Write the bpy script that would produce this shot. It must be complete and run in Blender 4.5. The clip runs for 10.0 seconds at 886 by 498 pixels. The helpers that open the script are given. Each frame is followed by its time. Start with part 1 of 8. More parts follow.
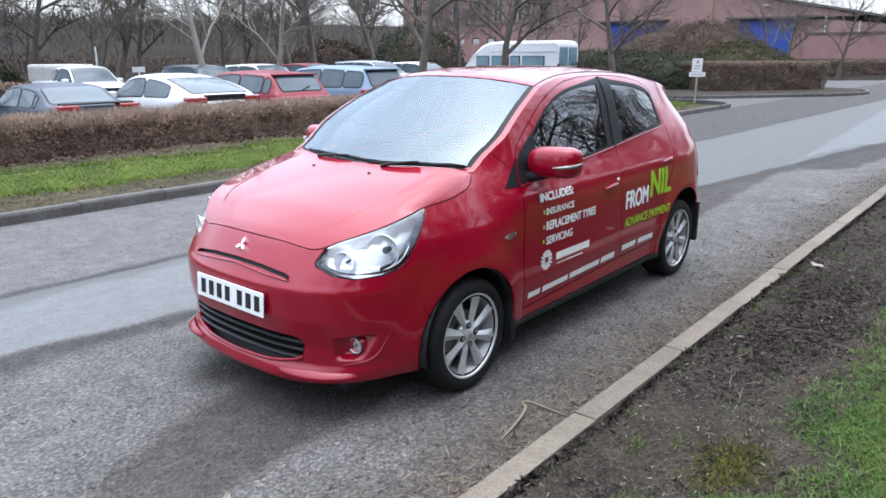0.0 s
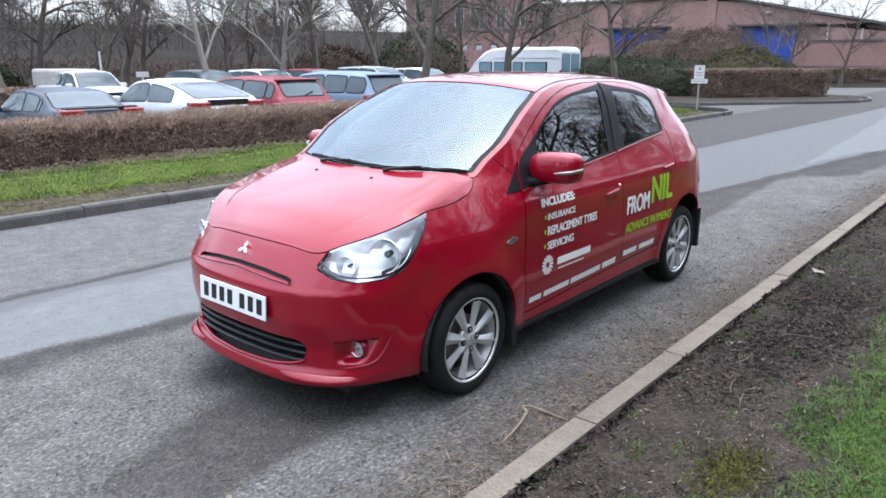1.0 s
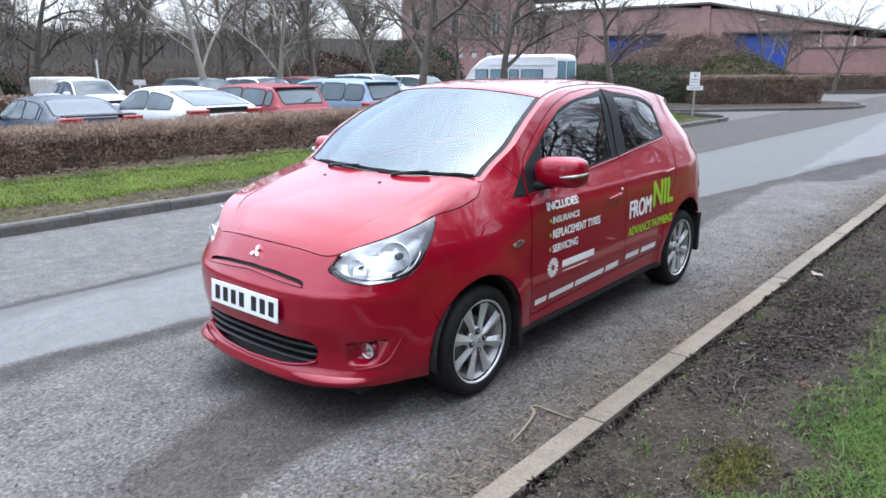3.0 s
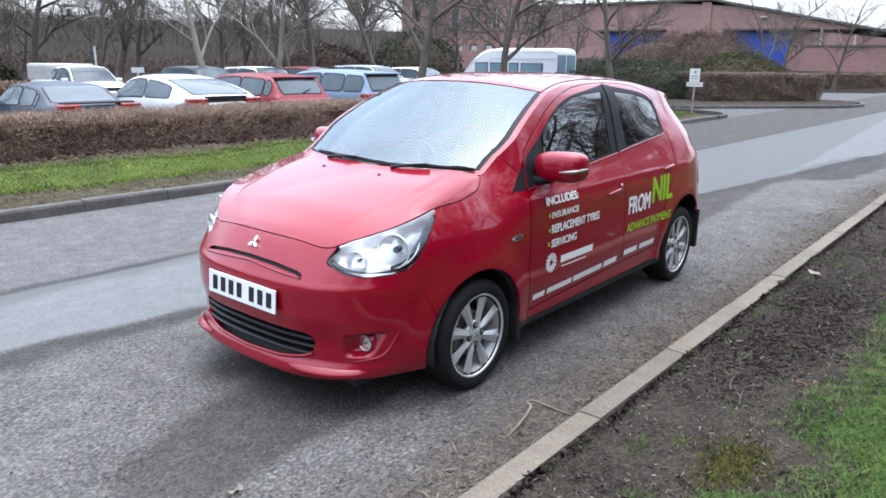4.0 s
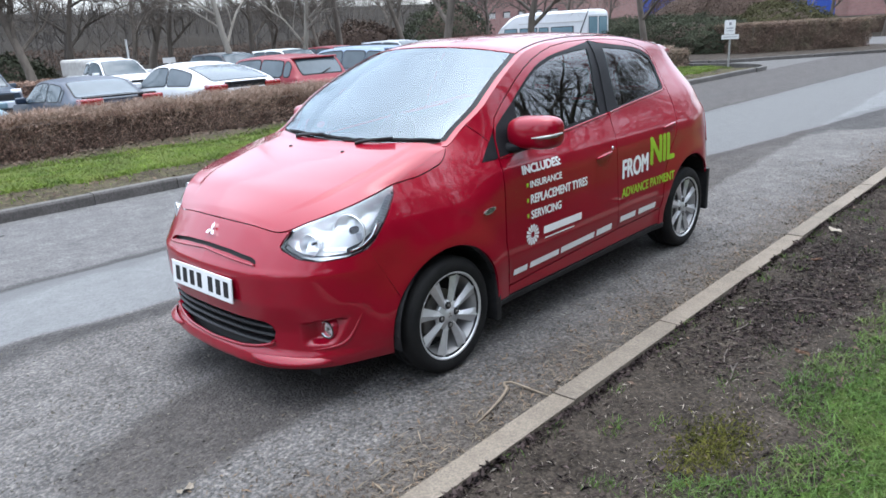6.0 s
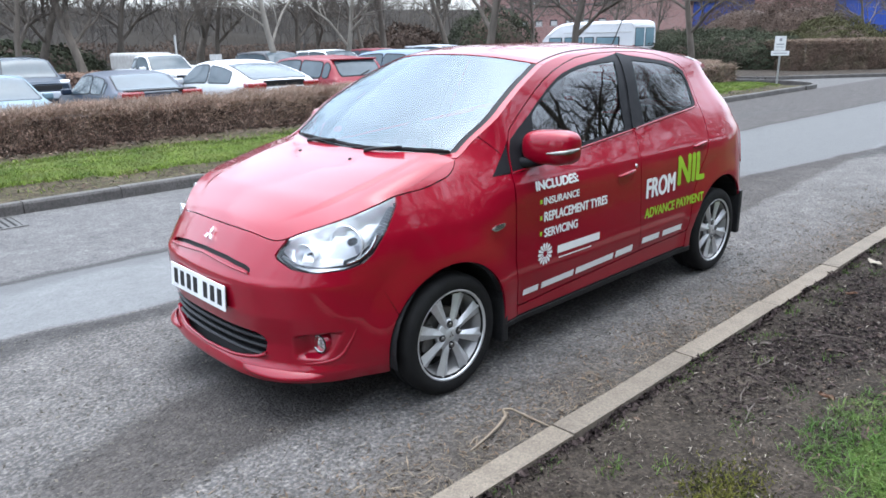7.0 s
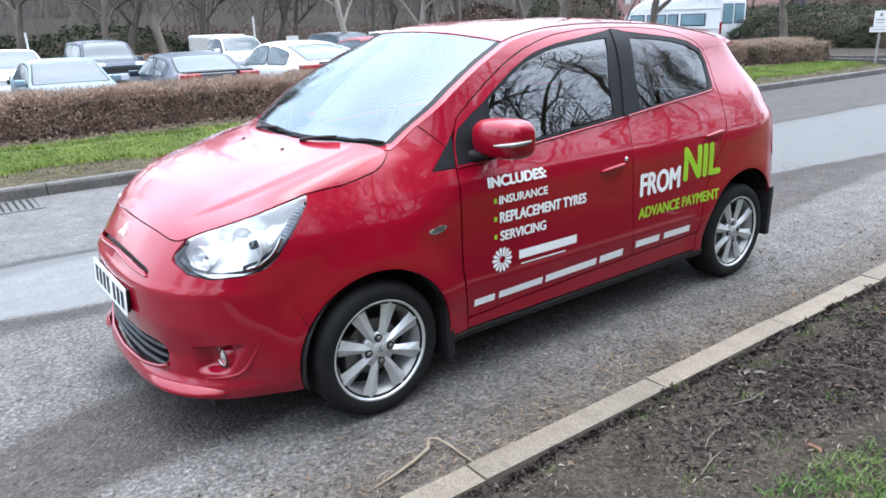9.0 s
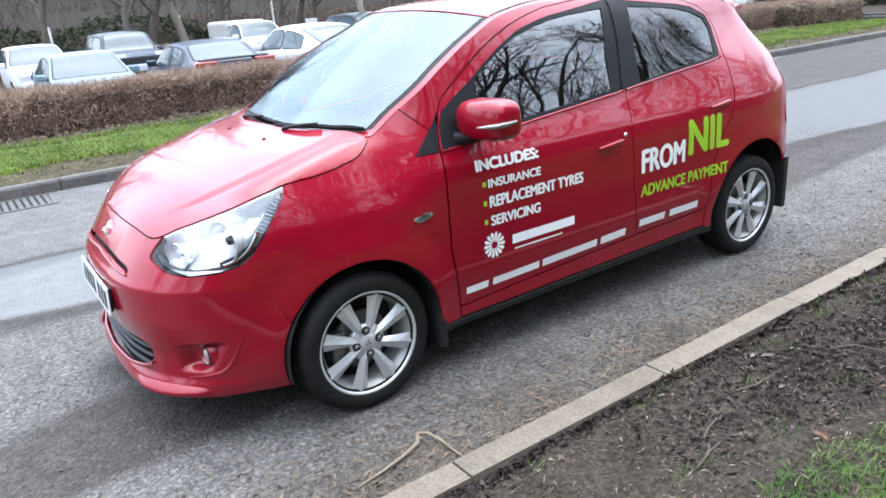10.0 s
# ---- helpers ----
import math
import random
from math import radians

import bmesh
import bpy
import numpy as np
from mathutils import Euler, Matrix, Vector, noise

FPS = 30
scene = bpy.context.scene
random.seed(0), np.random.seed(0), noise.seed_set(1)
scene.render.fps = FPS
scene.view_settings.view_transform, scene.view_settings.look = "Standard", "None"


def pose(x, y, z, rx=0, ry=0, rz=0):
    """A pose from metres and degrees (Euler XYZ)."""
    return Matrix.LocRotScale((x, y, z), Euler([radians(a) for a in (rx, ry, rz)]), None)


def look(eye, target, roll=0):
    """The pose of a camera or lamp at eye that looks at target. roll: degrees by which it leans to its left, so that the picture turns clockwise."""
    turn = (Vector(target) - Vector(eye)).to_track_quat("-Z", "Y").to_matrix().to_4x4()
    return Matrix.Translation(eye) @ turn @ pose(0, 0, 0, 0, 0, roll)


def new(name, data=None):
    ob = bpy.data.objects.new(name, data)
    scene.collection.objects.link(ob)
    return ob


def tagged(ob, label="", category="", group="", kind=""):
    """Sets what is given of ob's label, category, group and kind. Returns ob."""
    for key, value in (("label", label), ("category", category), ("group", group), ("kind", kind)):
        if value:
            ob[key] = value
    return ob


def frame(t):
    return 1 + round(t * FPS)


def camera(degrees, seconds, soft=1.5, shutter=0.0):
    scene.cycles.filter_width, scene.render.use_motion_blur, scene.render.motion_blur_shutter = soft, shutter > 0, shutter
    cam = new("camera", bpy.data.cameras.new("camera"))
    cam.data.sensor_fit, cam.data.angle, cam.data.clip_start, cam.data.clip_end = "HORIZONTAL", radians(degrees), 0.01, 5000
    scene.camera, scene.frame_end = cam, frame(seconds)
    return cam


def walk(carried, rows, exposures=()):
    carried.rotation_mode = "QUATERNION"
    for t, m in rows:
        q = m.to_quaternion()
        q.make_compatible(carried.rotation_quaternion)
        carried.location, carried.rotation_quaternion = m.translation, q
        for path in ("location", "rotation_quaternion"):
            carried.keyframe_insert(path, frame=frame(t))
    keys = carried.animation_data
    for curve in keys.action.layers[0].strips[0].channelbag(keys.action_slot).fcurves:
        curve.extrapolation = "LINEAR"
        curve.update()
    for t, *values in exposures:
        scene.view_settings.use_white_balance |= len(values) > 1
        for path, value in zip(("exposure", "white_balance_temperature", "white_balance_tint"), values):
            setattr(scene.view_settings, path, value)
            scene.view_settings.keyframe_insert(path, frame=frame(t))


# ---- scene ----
cam = camera(63.8, 10.0, soft=1.65)

PATH = [
    (0, (-2.516, -2.75, 1.58), (-1.042, -1.506, 1.052), -0.1),
    (0.5, (-2.521, -2.756, 1.58), (-1.046, -1.511, 1.058), 0.3),
    (1, (-2.528, -2.762, 1.579), (-1.054, -1.511, 1.066), 0.1),
    (1.5, (-2.555, -2.769, 1.582), (-1.08, -1.516, 1.078), -0.0),
    (2, (-2.582, -2.764, 1.581), (-1.106, -1.51, 1.085), -0.4),
    (2.5, (-2.61, -2.761, 1.574), (-1.128, -1.511, 1.082), -0.4),
    (4, (-2.612, -2.744, 1.575), (-1.125, -1.509, 1.062), 0.9),
    (4.5, (-2.607, -2.742, 1.572), (-1.125, -1.516, 1.025), -0.8),
    (5, (-2.561, -2.757, 1.57), (-1.074, -1.54, 1.014), -2.4),
    (5.5, (-2.403, -2.831, 1.541), (-0.911, -1.628, 0.97), -3.0),
    (5.7, (-2.323, -2.875, 1.536), (-0.882, -1.612, 0.963), -2.3),
    (6.8, (-2.084, -2.914, 1.542), (-0.772, -1.529, 0.942), -4.2),
    (7, (-2.028, -2.897, 1.538), (-0.71, -1.503, 0.972), -1.1),
    (7.5, (-1.843, -2.845, 1.525), (-0.535, -1.411, 1.041), 0.0),
    (8, (-1.761, -2.838, 1.509), (-0.473, -1.41, 0.959), -0.4),
    (8.5, (-1.598, -2.879, 1.491), (-0.342, -1.431, 0.918), -1.5),
    (9, (-1.305, -2.999, 1.504), (-0.174, -1.466, 0.894), -1.7),
    (9.5, (-1.21, -3.03, 1.501), (-0.158, -1.457, 0.853), -3.1),
    (10, (-1.108, -3.014, 1.501), (-0.06, -1.446, 0.837), -4.4),
]
walk(cam, [(t, look(eye, target, roll)) for t, eye, target, roll in PATH],
     exposures=[(0, 1.0, 5750, 9), (1, 1.01, 5750, 9), (2.5, 1.09, 5750, 9), (4, 1.06, 5750, 9), (5.5, 1.0, 5800, 8), (7.5, 1.26, 5750, 7), (10, 1.5, 5750, 7)])

# ---- light ----
world = bpy.data.worlds.new("world")
scene.world = world
world.use_nodes = True
wn, wl = world.node_tree.nodes, world.node_tree.links
sky = wn.new("ShaderNodeTexSky")
sky.sky_type, sky.sun_disc = "NISHITA", False
sky.sun_elevation, sky.sun_rotation = radians(84), radians(75)
sky.air_density, sky.dust_density, sky.ozone_density = 1.0, 6.0, 1.0
pale = wn.new("ShaderNodeHueSaturation")
pale.inputs["Saturation"].default_value = 0.66
wl.new(sky.outputs[0], pale.inputs["Color"])
# the cloud layer spreads the glow round the sun over the whole sky
even = wn.new("ShaderNodeVectorMath")
even.operation = "POWER"
even.inputs[1].default_value = (0.5, 0.5, 0.5)
wl.new(pale.outputs[0], even.inputs[0])
# overcast: the cloud layer is brightest overhead
wtc, wsep, wmr, wmul = wn.new("ShaderNodeTexCoord"), wn.new("ShaderNodeSeparateXYZ"), wn.new("ShaderNodeMapRange"), wn.new("ShaderNodeVectorMath")
wl.new(wtc.outputs["Generated"], wsep.inputs[0])
wl.new(wsep.outputs["Z"], wmr.inputs["Value"])
wmr.inputs["From Min"].default_value, wmr.inputs["From Max"].default_value = 0.0, 1.0
wmr.inputs["To Min"].default_value, wmr.inputs["To Max"].default_value = 1.0, 1.5
wmul.operation = "MULTIPLY"
wl.new(even.outputs[0], wmul.inputs[0])
wl.new(wmr.outputs["Result"], wmul.inputs[1])
# soft cloud structure
wcl, wcr, wm2 = wn.new("ShaderNodeTexNoise"), wn.new("ShaderNodeMapRange"), wn.new("ShaderNodeVectorMath")
wcl.inputs["Scale"].default_value, wcl.inputs["Detail"].default_value, wcl.inputs["Roughness"].default_value = 2.6, 5, 0.55
wl.new(wtc.outputs["Generated"], wcl.inputs["Vector"])
wcr.inputs["From Min"].default_value, wcr.inputs["From Max"].default_value = 0.30, 0.70
wcr.inputs["To Min"].default_value, wcr.inputs["To Max"].default_value = 0.82, 1.18
wl.new(wcl.outputs["Fac"], wcr.inputs["Value"])
wm2.operation = "MULTIPLY"
wl.new(wmul.outputs[0], wm2.inputs[0])
wl.new(wcr.outputs["Result"], wm2.inputs[1])
wl.new(wm2.outputs[0], wn["Background"].inputs["Color"])
wn["Background"].inputs["Strength"].default_value = 0.565
sun = new("sun", bpy.data.lights.new("sun", "SUN"))
sun.data.energy, sun.data.angle, sun.data.color = 0.58, radians(120), (1.0, 0.985, 0.97)
sun.matrix_world = look((0, 0, 30), (-2.6, -0.7, 2))


# ---- materials ----
def material(name, base, second=None, scale=8.0, rough=0.7, metal=0.0, bump=0.0, bump_scale=None, fine=None, fine_scale=90.0, fine_mix=0.35, coat=0.0, spec=0.5, vary=0.0, island=0.0, stretch=None):
    """Base colour broken up at two scales, with relief; vary: by object, island: by loose piece."""
    m = bpy.data.materials.new(name)
    m.use_nodes = True
    n, l = m.node_tree.nodes, m.node_tree.links
    b = n["Principled BSDF"]
    b.inputs["Roughness"].default_value, b.inputs["Metallic"].default_value = rough, metal
    b.inputs["Specular IOR Level"].default_value = spec
    b.inputs["Coat Weight"].default_value, b.inputs["Coat Roughness"].default_value = coat, 0.03
    tc = n.new("ShaderNodeTexCoord")
    src = tc.outputs["Object"]
    if stretch:
        mp = n.new("ShaderNodeMapping")
        mp.inputs["Scale"].default_value = stretch
        l.new(src, mp.inputs["Vector"])
        src = mp.outputs[0]
    n1 = n.new("ShaderNodeTexNoise")
    n1.inputs["Scale"].default_value, n1.inputs["Detail"].default_value, n1.inputs["Roughness"].default_value = scale, 6, 0.65
    l.new(src, n1.inputs["Vector"])
    ramp = n.new("ShaderNodeValToRGB")
    ramp.color_ramp.elements[0].position, ramp.color_ramp.elements[1].position = 0.35, 0.65
    ramp.color_ramp.elements[0].color = (*base, 1)
    ramp.color_ramp.elements[1].color = (*(second or base), 1)
    l.new(n1.outputs["Fac"], ramp.inputs["Fac"])
    col = ramp.outputs["Color"]
    n2 = n.new("ShaderNodeTexNoise")
    n2.inputs["Scale"].default_value, n2.inputs["Detail"].default_value = fine_scale, 4
    l.new(src, n2.inputs["Vector"])
    if fine:
        r2 = n.new("ShaderNodeValToRGB")
        r2.color_ramp.elements[0].position, r2.color_ramp.elements[1].position = 0.45, 0.62
        r2.color_ramp.elements[0].color, r2.color_ramp.elements[1].color = (0, 0, 0, 1), (fine_mix, fine_mix, fine_mix, 1)
        l.new(n2.outputs["Fac"], r2.inputs["Fac"])
        mx = n.new("ShaderNodeMixRGB")
        l.new(r2.outputs["Color"], mx.inputs["Fac"])
        l.new(col, mx.inputs["Color1"])
        mx.inputs["Color2"].default_value = (*fine, 1)
        col = mx.outputs["Color"]
    if vary or island:
        hs = n.new("ShaderNodeHueSaturation")
        mr = n.new("ShaderNodeMapRange")
        amount = vary or island
        mr.inputs["To Min"].default_value, mr.inputs["To Max"].default_value = 1 - amount, 1 + amount
        if vary:
            l.new(n.new("ShaderNodeObjectInfo").outputs["Random"], mr.inputs["Value"])
        else:
            l.new(n.new("ShaderNodeNewGeometry").outputs["Random Per Island"], mr.inputs["Value"])
        l.new(mr.outputs["Result"], hs.inputs["Value"])
        l.new(col, hs.inputs["Color"])
        col = hs.outputs["Color"]
    l.new(col, b.inputs["Base Color"])
    if bump:
        bp = n.new("ShaderNodeBump")
        bp.inputs["Strength"].default_value, bp.inputs["Distance"].default_value = 1.0, bump
        if bump_scale:
            n3 = n.new("ShaderNodeTexNoise")
            n3.inputs["Scale"].default_value, n3.inputs["Detail"].default_value = bump_scale, 5
            l.new(src, n3.inputs["Vector"])
            l.new(n3.outputs["Fac"], bp.inputs["Height"])
        else:
            l.new(n2.outputs["Fac"], bp.inputs["Height"])
        l.new(bp.outputs[0], b.inputs["Normal"])
    return m


def grain(m, size, low, high, broad=0.0, relief=0.0):
    """Breaks a material's colour up into grains: each stone its own shade, with broad blotches and relief."""
    n, l = m.node_tree.nodes, m.node_tree.links
    b = n["Principled BSDF"]
    col = b.inputs["Base Color"].links[0].from_socket
    src = n["Texture Coordinate"].outputs["Object"]
    vo = n.new("ShaderNodeTexVoronoi")
    vo.inputs["Scale"].default_value = 1.0 / size
    l.new(src, vo.inputs["Vector"])
    sp = n.new("ShaderNodeSeparateXYZ")
    l.new(vo.outputs["Color"], sp.inputs[0])
    mr = n.new("ShaderNodeMapRange")
    mr.inputs["To Min"].default_value, mr.inputs["To Max"].default_value = low, high
    l.new(sp.outputs["X"], mr.inputs["Value"])
    f = mr.outputs["Result"]
    if broad:
        nz = n.new("ShaderNodeTexNoise")
        nz.inputs["Scale"].default_value, nz.inputs["Detail"].default_value, nz.inputs["Roughness"].default_value = 3.5, 8, 0.72
        l.new(src, nz.inputs["Vector"])
        m2 = n.new("ShaderNodeMapRange")
        m2.inputs["From Min"].default_value, m2.inputs["From Max"].default_value = 0.3, 0.7
        m2.inputs["To Min"].default_value, m2.inputs["To Max"].default_value = 1 - broad, 1 + broad
        l.new(nz.outputs["Fac"], m2.inputs["Value"])
        k = n.new("ShaderNodeMath")
        k.operation = "MULTIPLY"
        l.new(f, k.inputs[0])
        l.new(m2.outputs["Result"], k.inputs[1])
        f = k.outputs[0]
    vm = n.new("ShaderNodeVectorMath")
    vm.operation = "MULTIPLY"
    l.new(col, vm.inputs[0])
    l.new(f, vm.inputs[1])
    l.new(vm.outputs[0], b.inputs["Base Color"])
    if relief:
        bp = n.new("ShaderNodeBump")
        bp.inputs["Strength"].default_value, bp.inputs["Distance"].default_value = 1.0, relief
        bp.invert = True
        l.new(vo.outputs["Distance"], bp.inputs["Height"])
        old = b.inputs["Normal"].links
        if old:
            l.new(old[0].from_socket, bp.inputs["Normal"])
        l.new(bp.outputs[0], b.inputs["Normal"])
    return m


def glass_material(name, tint, rough=0.0, ior=1.45, sheen=(1, 1, 1)):
    """Thin tinted pane: part clear, part mirror."""
    m = bpy.data.materials.new(name)
    m.use_nodes = True
    n, l = m.node_tree.nodes, m.node_tree.links
    n.remove(n["Principled BSDF"])
    tr, gl, mix, fr = n.new("ShaderNodeBsdfTransparent"), n.new("ShaderNodeBsdfGlossy"), n.new("ShaderNodeMixShader"), n.new("ShaderNodeFresnel")
    tr.inputs["Color"].default_value = (*tint, 1)
    gl.inputs["Roughness"].default_value = rough
    gl.inputs["Color"].default_value = (*sheen, 1)
    fr.inputs["IOR"].default_value = ior
    l.new(fr.outputs[0], mix.inputs["Fac"])
    l.new(tr.outputs[0], mix.inputs[1])
    l.new(gl.outputs[0], mix.inputs[2])
    l.new(mix.outputs[0], n["Material Output"].inputs["Surface"])
    return m


# ---- building blocks ----
def part(name, bm, mat, parent=None, label="", smooth=False):
    me = bpy.data.meshes.new(name)
    bm.to_mesh(me)
    bm.free()
    return part_mesh(name, me, mat, parent, label, smooth)


def part_mesh(name, me, mat, parent=None, label="", smooth=False):
    if mat and not me.materials:
        me.materials.append(mat)
    if smooth:
        me.shade_smooth()
    ob = new(name, me)
    if parent:
        ob.parent = parent
    if label:
        tagged(ob, label)
    return ob


def pymesh(name, verts, faces):
    me = bpy.data.meshes.new(name)
    me.from_pydata([tuple(v) for v in verts], [], [tuple(f) for f in faces])
    me.update()
    return me


def thing(name, label, category, m=None, group="", kind=""):
    ob = new(name)
    ob.empty_display_size = 0.2
    if m:
        ob.matrix_world = m
    return tagged(ob, label, category, group, kind)


def box(bm, x0, x1, y0, y1, z0, z1, bevel=0.0, m=None):
    vs = [bm.verts.new((x, y, z)) for x in (x0, x1) for y in (y0, y1) for z in (z0, z1)]
    fs = [bm.faces.new([vs[i] for i in f]) for f in ((0, 1, 3, 2), (4, 6, 7, 5), (0, 4, 5, 1), (2, 3, 7, 6), (0, 2, 6, 4), (1, 5, 7, 3))]
    if bevel:
        es = list({e for f in fs for e in f.edges})
        r = bmesh.ops.bevel(bm, geom=es, offset=bevel, segments=2, affect="EDGES", profile=0.5)
        vs = list({v for f in r["faces"] for v in f.verts} | {v for v in vs if v.is_valid})
    if m:
        bmesh.ops.transform(bm, matrix=m, verts=[v for v in vs if v.is_valid])
    return bm


def box_bm(*a, **k):
    return box(bmesh.new(), *a, **k)


def lathe(bm, profile, n=32, axis="Y", centre=(0, 0, 0), close=False):
    """Turn (radius, along) pairs round an axis."""
    rings = []
    for r, a in profile:
        ring = []
        for k in range(n):
            c, s = r * math.cos(2 * math.pi * k / n), r * math.sin(2 * math.pi * k / n)
            p = {"Y": (c, a, s), "Z": (c, s, a), "X": (a, c, s)}[axis]
            ring.append(bm.verts.new(Vector(p) + Vector(centre)))
        rings.append(ring)
    for r0, r1 in zip(rings, rings[1:] + ([rings[0]] if close else [])):
        for k in range(n):
            bm.faces.new((r0[k], r0[(k + 1) % n], r1[(k + 1) % n], r1[k]))
    return rings


def tube(bm, pts, radius, sides=8, caps=True):
    """A round bar along points; radius: one, or one a point."""
    pts = [Vector(p) for p in pts]
    rad = radius if hasattr(radius, "__len__") else [radius] * len(pts)
    rings = []
    up = Vector((0, 0, 1))
    for i, p in enumerate(pts):
        d = (pts[min(i + 1, len(pts) - 1)] - pts[max(i - 1, 0)]).normalized()
        a = d.cross(up if abs(d.z) < 0.95 else Vector((1, 0, 0))).normalized()
        b = d.cross(a)
        rings.append([bm.verts.new(p + (a * math.cos(2 * math.pi * k / sides) + b * math.sin(2 * math.pi * k / sides)) * rad[i]) for k in range(sides)])
    for r0, r1 in zip(rings, rings[1:]):
        for k in range(sides):
            bm.faces.new((r0[k], r0[(k + 1) % sides], r1[(k + 1) % sides], r1[k]))
    if caps:
        bm.faces.new(rings[0])
        bm.faces.new(rings[-1][::-1])
    return bm


def grid_mesh(name, f, us, vs):
    """A sheet from f(u, v), which takes arrays and gives points."""
    U, V = np.meshgrid(us, vs, indexing="ij")
    P = f(U, V).reshape(-1, 3)
    nv = len(vs)
    faces = [(i * nv + j, (i + 1) * nv + j, (i + 1) * nv + j + 1, i * nv + j + 1) for i in range(len(us) - 1) for j in range(nv - 1)]
    return pymesh(name, P, faces)
# ---- body surface of the hatchback: a wall that runs round the car and a sweep over its top ----
def curve(pts, x):
    """Smooth interpolation through (x, y) pairs, without overshoot."""
    p = np.array(pts, float)
    px, py = p[:, 0], p[:, 1]
    h = np.diff(px)
    d = np.diff(py) / h
    m = np.empty(len(px))
    m[0], m[-1] = d[0], d[-1]
    for k in range(1, len(px) - 1):
        m[k] = 0 if d[k - 1] * d[k] <= 0 else 2 * d[k - 1] * d[k] / (d[k - 1] + d[k])
    x = np.clip(np.asarray(x, float), px[0], px[-1])
    i = np.clip(np.searchsorted(px, x) - 1, 0, len(px) - 2)
    s = (x - px[i]) / h[i]
    return ((1 + 2 * s) * (1 - s) ** 2 * py[i] + s * (1 - s) ** 2 * h[i] * m[i]
            + s * s * (3 - 2 * s) * py[i + 1] + s * s * (s - 1) * h[i] * m[i + 1])


def smooth01(a, b, x):
    s = np.clip((np.asarray(x, float) - a) / (b - a), 0, 1)
    return s * s * (3 - 2 * s)


def spline_points(ctrl, n):
    c = [np.array(p, float) for p in ctrl]
    c = [2 * c[0] - c[1]] + c + [2 * c[-1] - c[-2]]
    out = []
    for k in range(1, len(c) - 2):
        p0, p1, p2, p3 = c[k - 1:k + 3]
        for s in np.linspace(0, 1, n, endpoint=False):
            out.append(0.5 * (2 * p1 + (p2 - p0) * s + (2 * p0 - 5 * p1 + 4 * p2 - p3) * s ** 2 + (3 * p1 - p0 - 3 * p2 + p3) * s ** 3))
    out.append(c[-2])
    return np.array(out)


PLAN = [(-0.772, 0), (-0.768, -0.13), (-0.757, -0.27), (-0.722, -0.42), (-0.645, -0.56), (-0.52, -0.675), (-0.35, -0.752), (-0.12, -0.803),
        (0.15, -0.826), (0.6, -0.832), (1.2, -0.832), (1.8, -0.83), (2.2, -0.83), (2.5, -0.826), (2.72, -0.808), (2.87, -0.745), (2.945, -0.61),
        (2.975, -0.4), (2.985, -0.2), (2.985, 0)]
_pl = spline_points(PLAN, 24)
_arc = np.r_[0, np.cumsum(np.hypot(*np.diff(_pl, axis=0).T))]
_a0 = np.interp(-0.35, _pl[:, 0][:len(_pl) // 2], _arc[:len(_pl) // 2])
_iside = np.argmin(abs(_arc - _a0))
# along the sides t is simply x; round the nose and the tail it is the way along the outline
_t = np.where(_arc < _a0, -0.35 - (_a0 - _arc), _pl[:, 0])
_ir = np.argmin(abs(_pl[:, 0] - 2.5))
_t[_ir:] = _pl[_ir, 0] + (_arc[_ir:] - _arc[_ir])
T0, T1 = float(_t[0]), float(_t[-1])
_tan = np.gradient(_pl, axis=0)
_tan /= np.linalg.norm(_tan, axis=1)[:, None]
_tan[0], _tan[-1] = (0, -1), (0, 1)


def t_at_y(y):
    """The place along the nose at which the outline has this half width."""
    return float(np.interp(abs(y), -_pl[:_iside + 1, 1], _t[:_iside + 1]))


TC = t_at_y(0.45)
TOP = [(T0, 0.785), (t_at_y(0.25), 0.782), (TC, 0.768), (t_at_y(0.60), 0.812), (-0.437, 0.870), (-0.323, 0.903), (-0.217, 0.930), (0.0, 0.990), (0.17, 1.035), (0.30, 1.115), (0.5, 1.24), (0.7, 1.342),
       (0.912, 1.42), (1.2, 1.458), (1.5, 1.468), (1.9, 1.455), (2.3, 1.41), (2.62, 1.345), (2.70, 1.23), (2.80, 1.09), (2.90, 1.005), (3.05, 0.985), (3.3, 0.98), (T1, 0.98)]
BOTTOM = [(T0, 0.185), (TC, 0.185), (-0.5, 0.19), (0.3, 0.20), (2.1, 0.205), (2.6, 0.25), (T1, 0.28)]
OFF_NOSE = [(0.15, 0.03), (0.2, -0.005), (0.235, 0.0), (0.27, 0.022), (0.34, 0.026), (0.42, 0.010), (0.48, 0.0), (0.585, 0.0), (0.607, 0.003), (0.63, 0.018), (0.67, 0.044), (0.72, 0.078), (0.785, 0.128), (0.93, 0.30)]
OFF_FENDER = [(0.15, 0.06), (0.25, 0.015), (0.34, 0.002), (0.5, 0.0), (0.66, 0.002), (0.76, 0.014), (0.85, 0.046), (0.915, 0.082), (0.985, 0.125), (1.04, 0.17), (1.2, 0.3)]
OFF_SIDE = [(0.15, 0.06), (0.20, 0.040), (0.25, 0.026), (0.32, 0.022), (0.40, 0.010), (0.47, 0.002), (0.62, 0.0), (0.80, 0.002), (0.88, 0.012), (0.94, 0.036), (1.0, 0.064), (1.06, 0.088),
            (1.2, 0.142), (1.3, 0.182), (1.38, 0.222), (1.42, 0.250), (1.45, 0.280), (1.47, 0.315)]
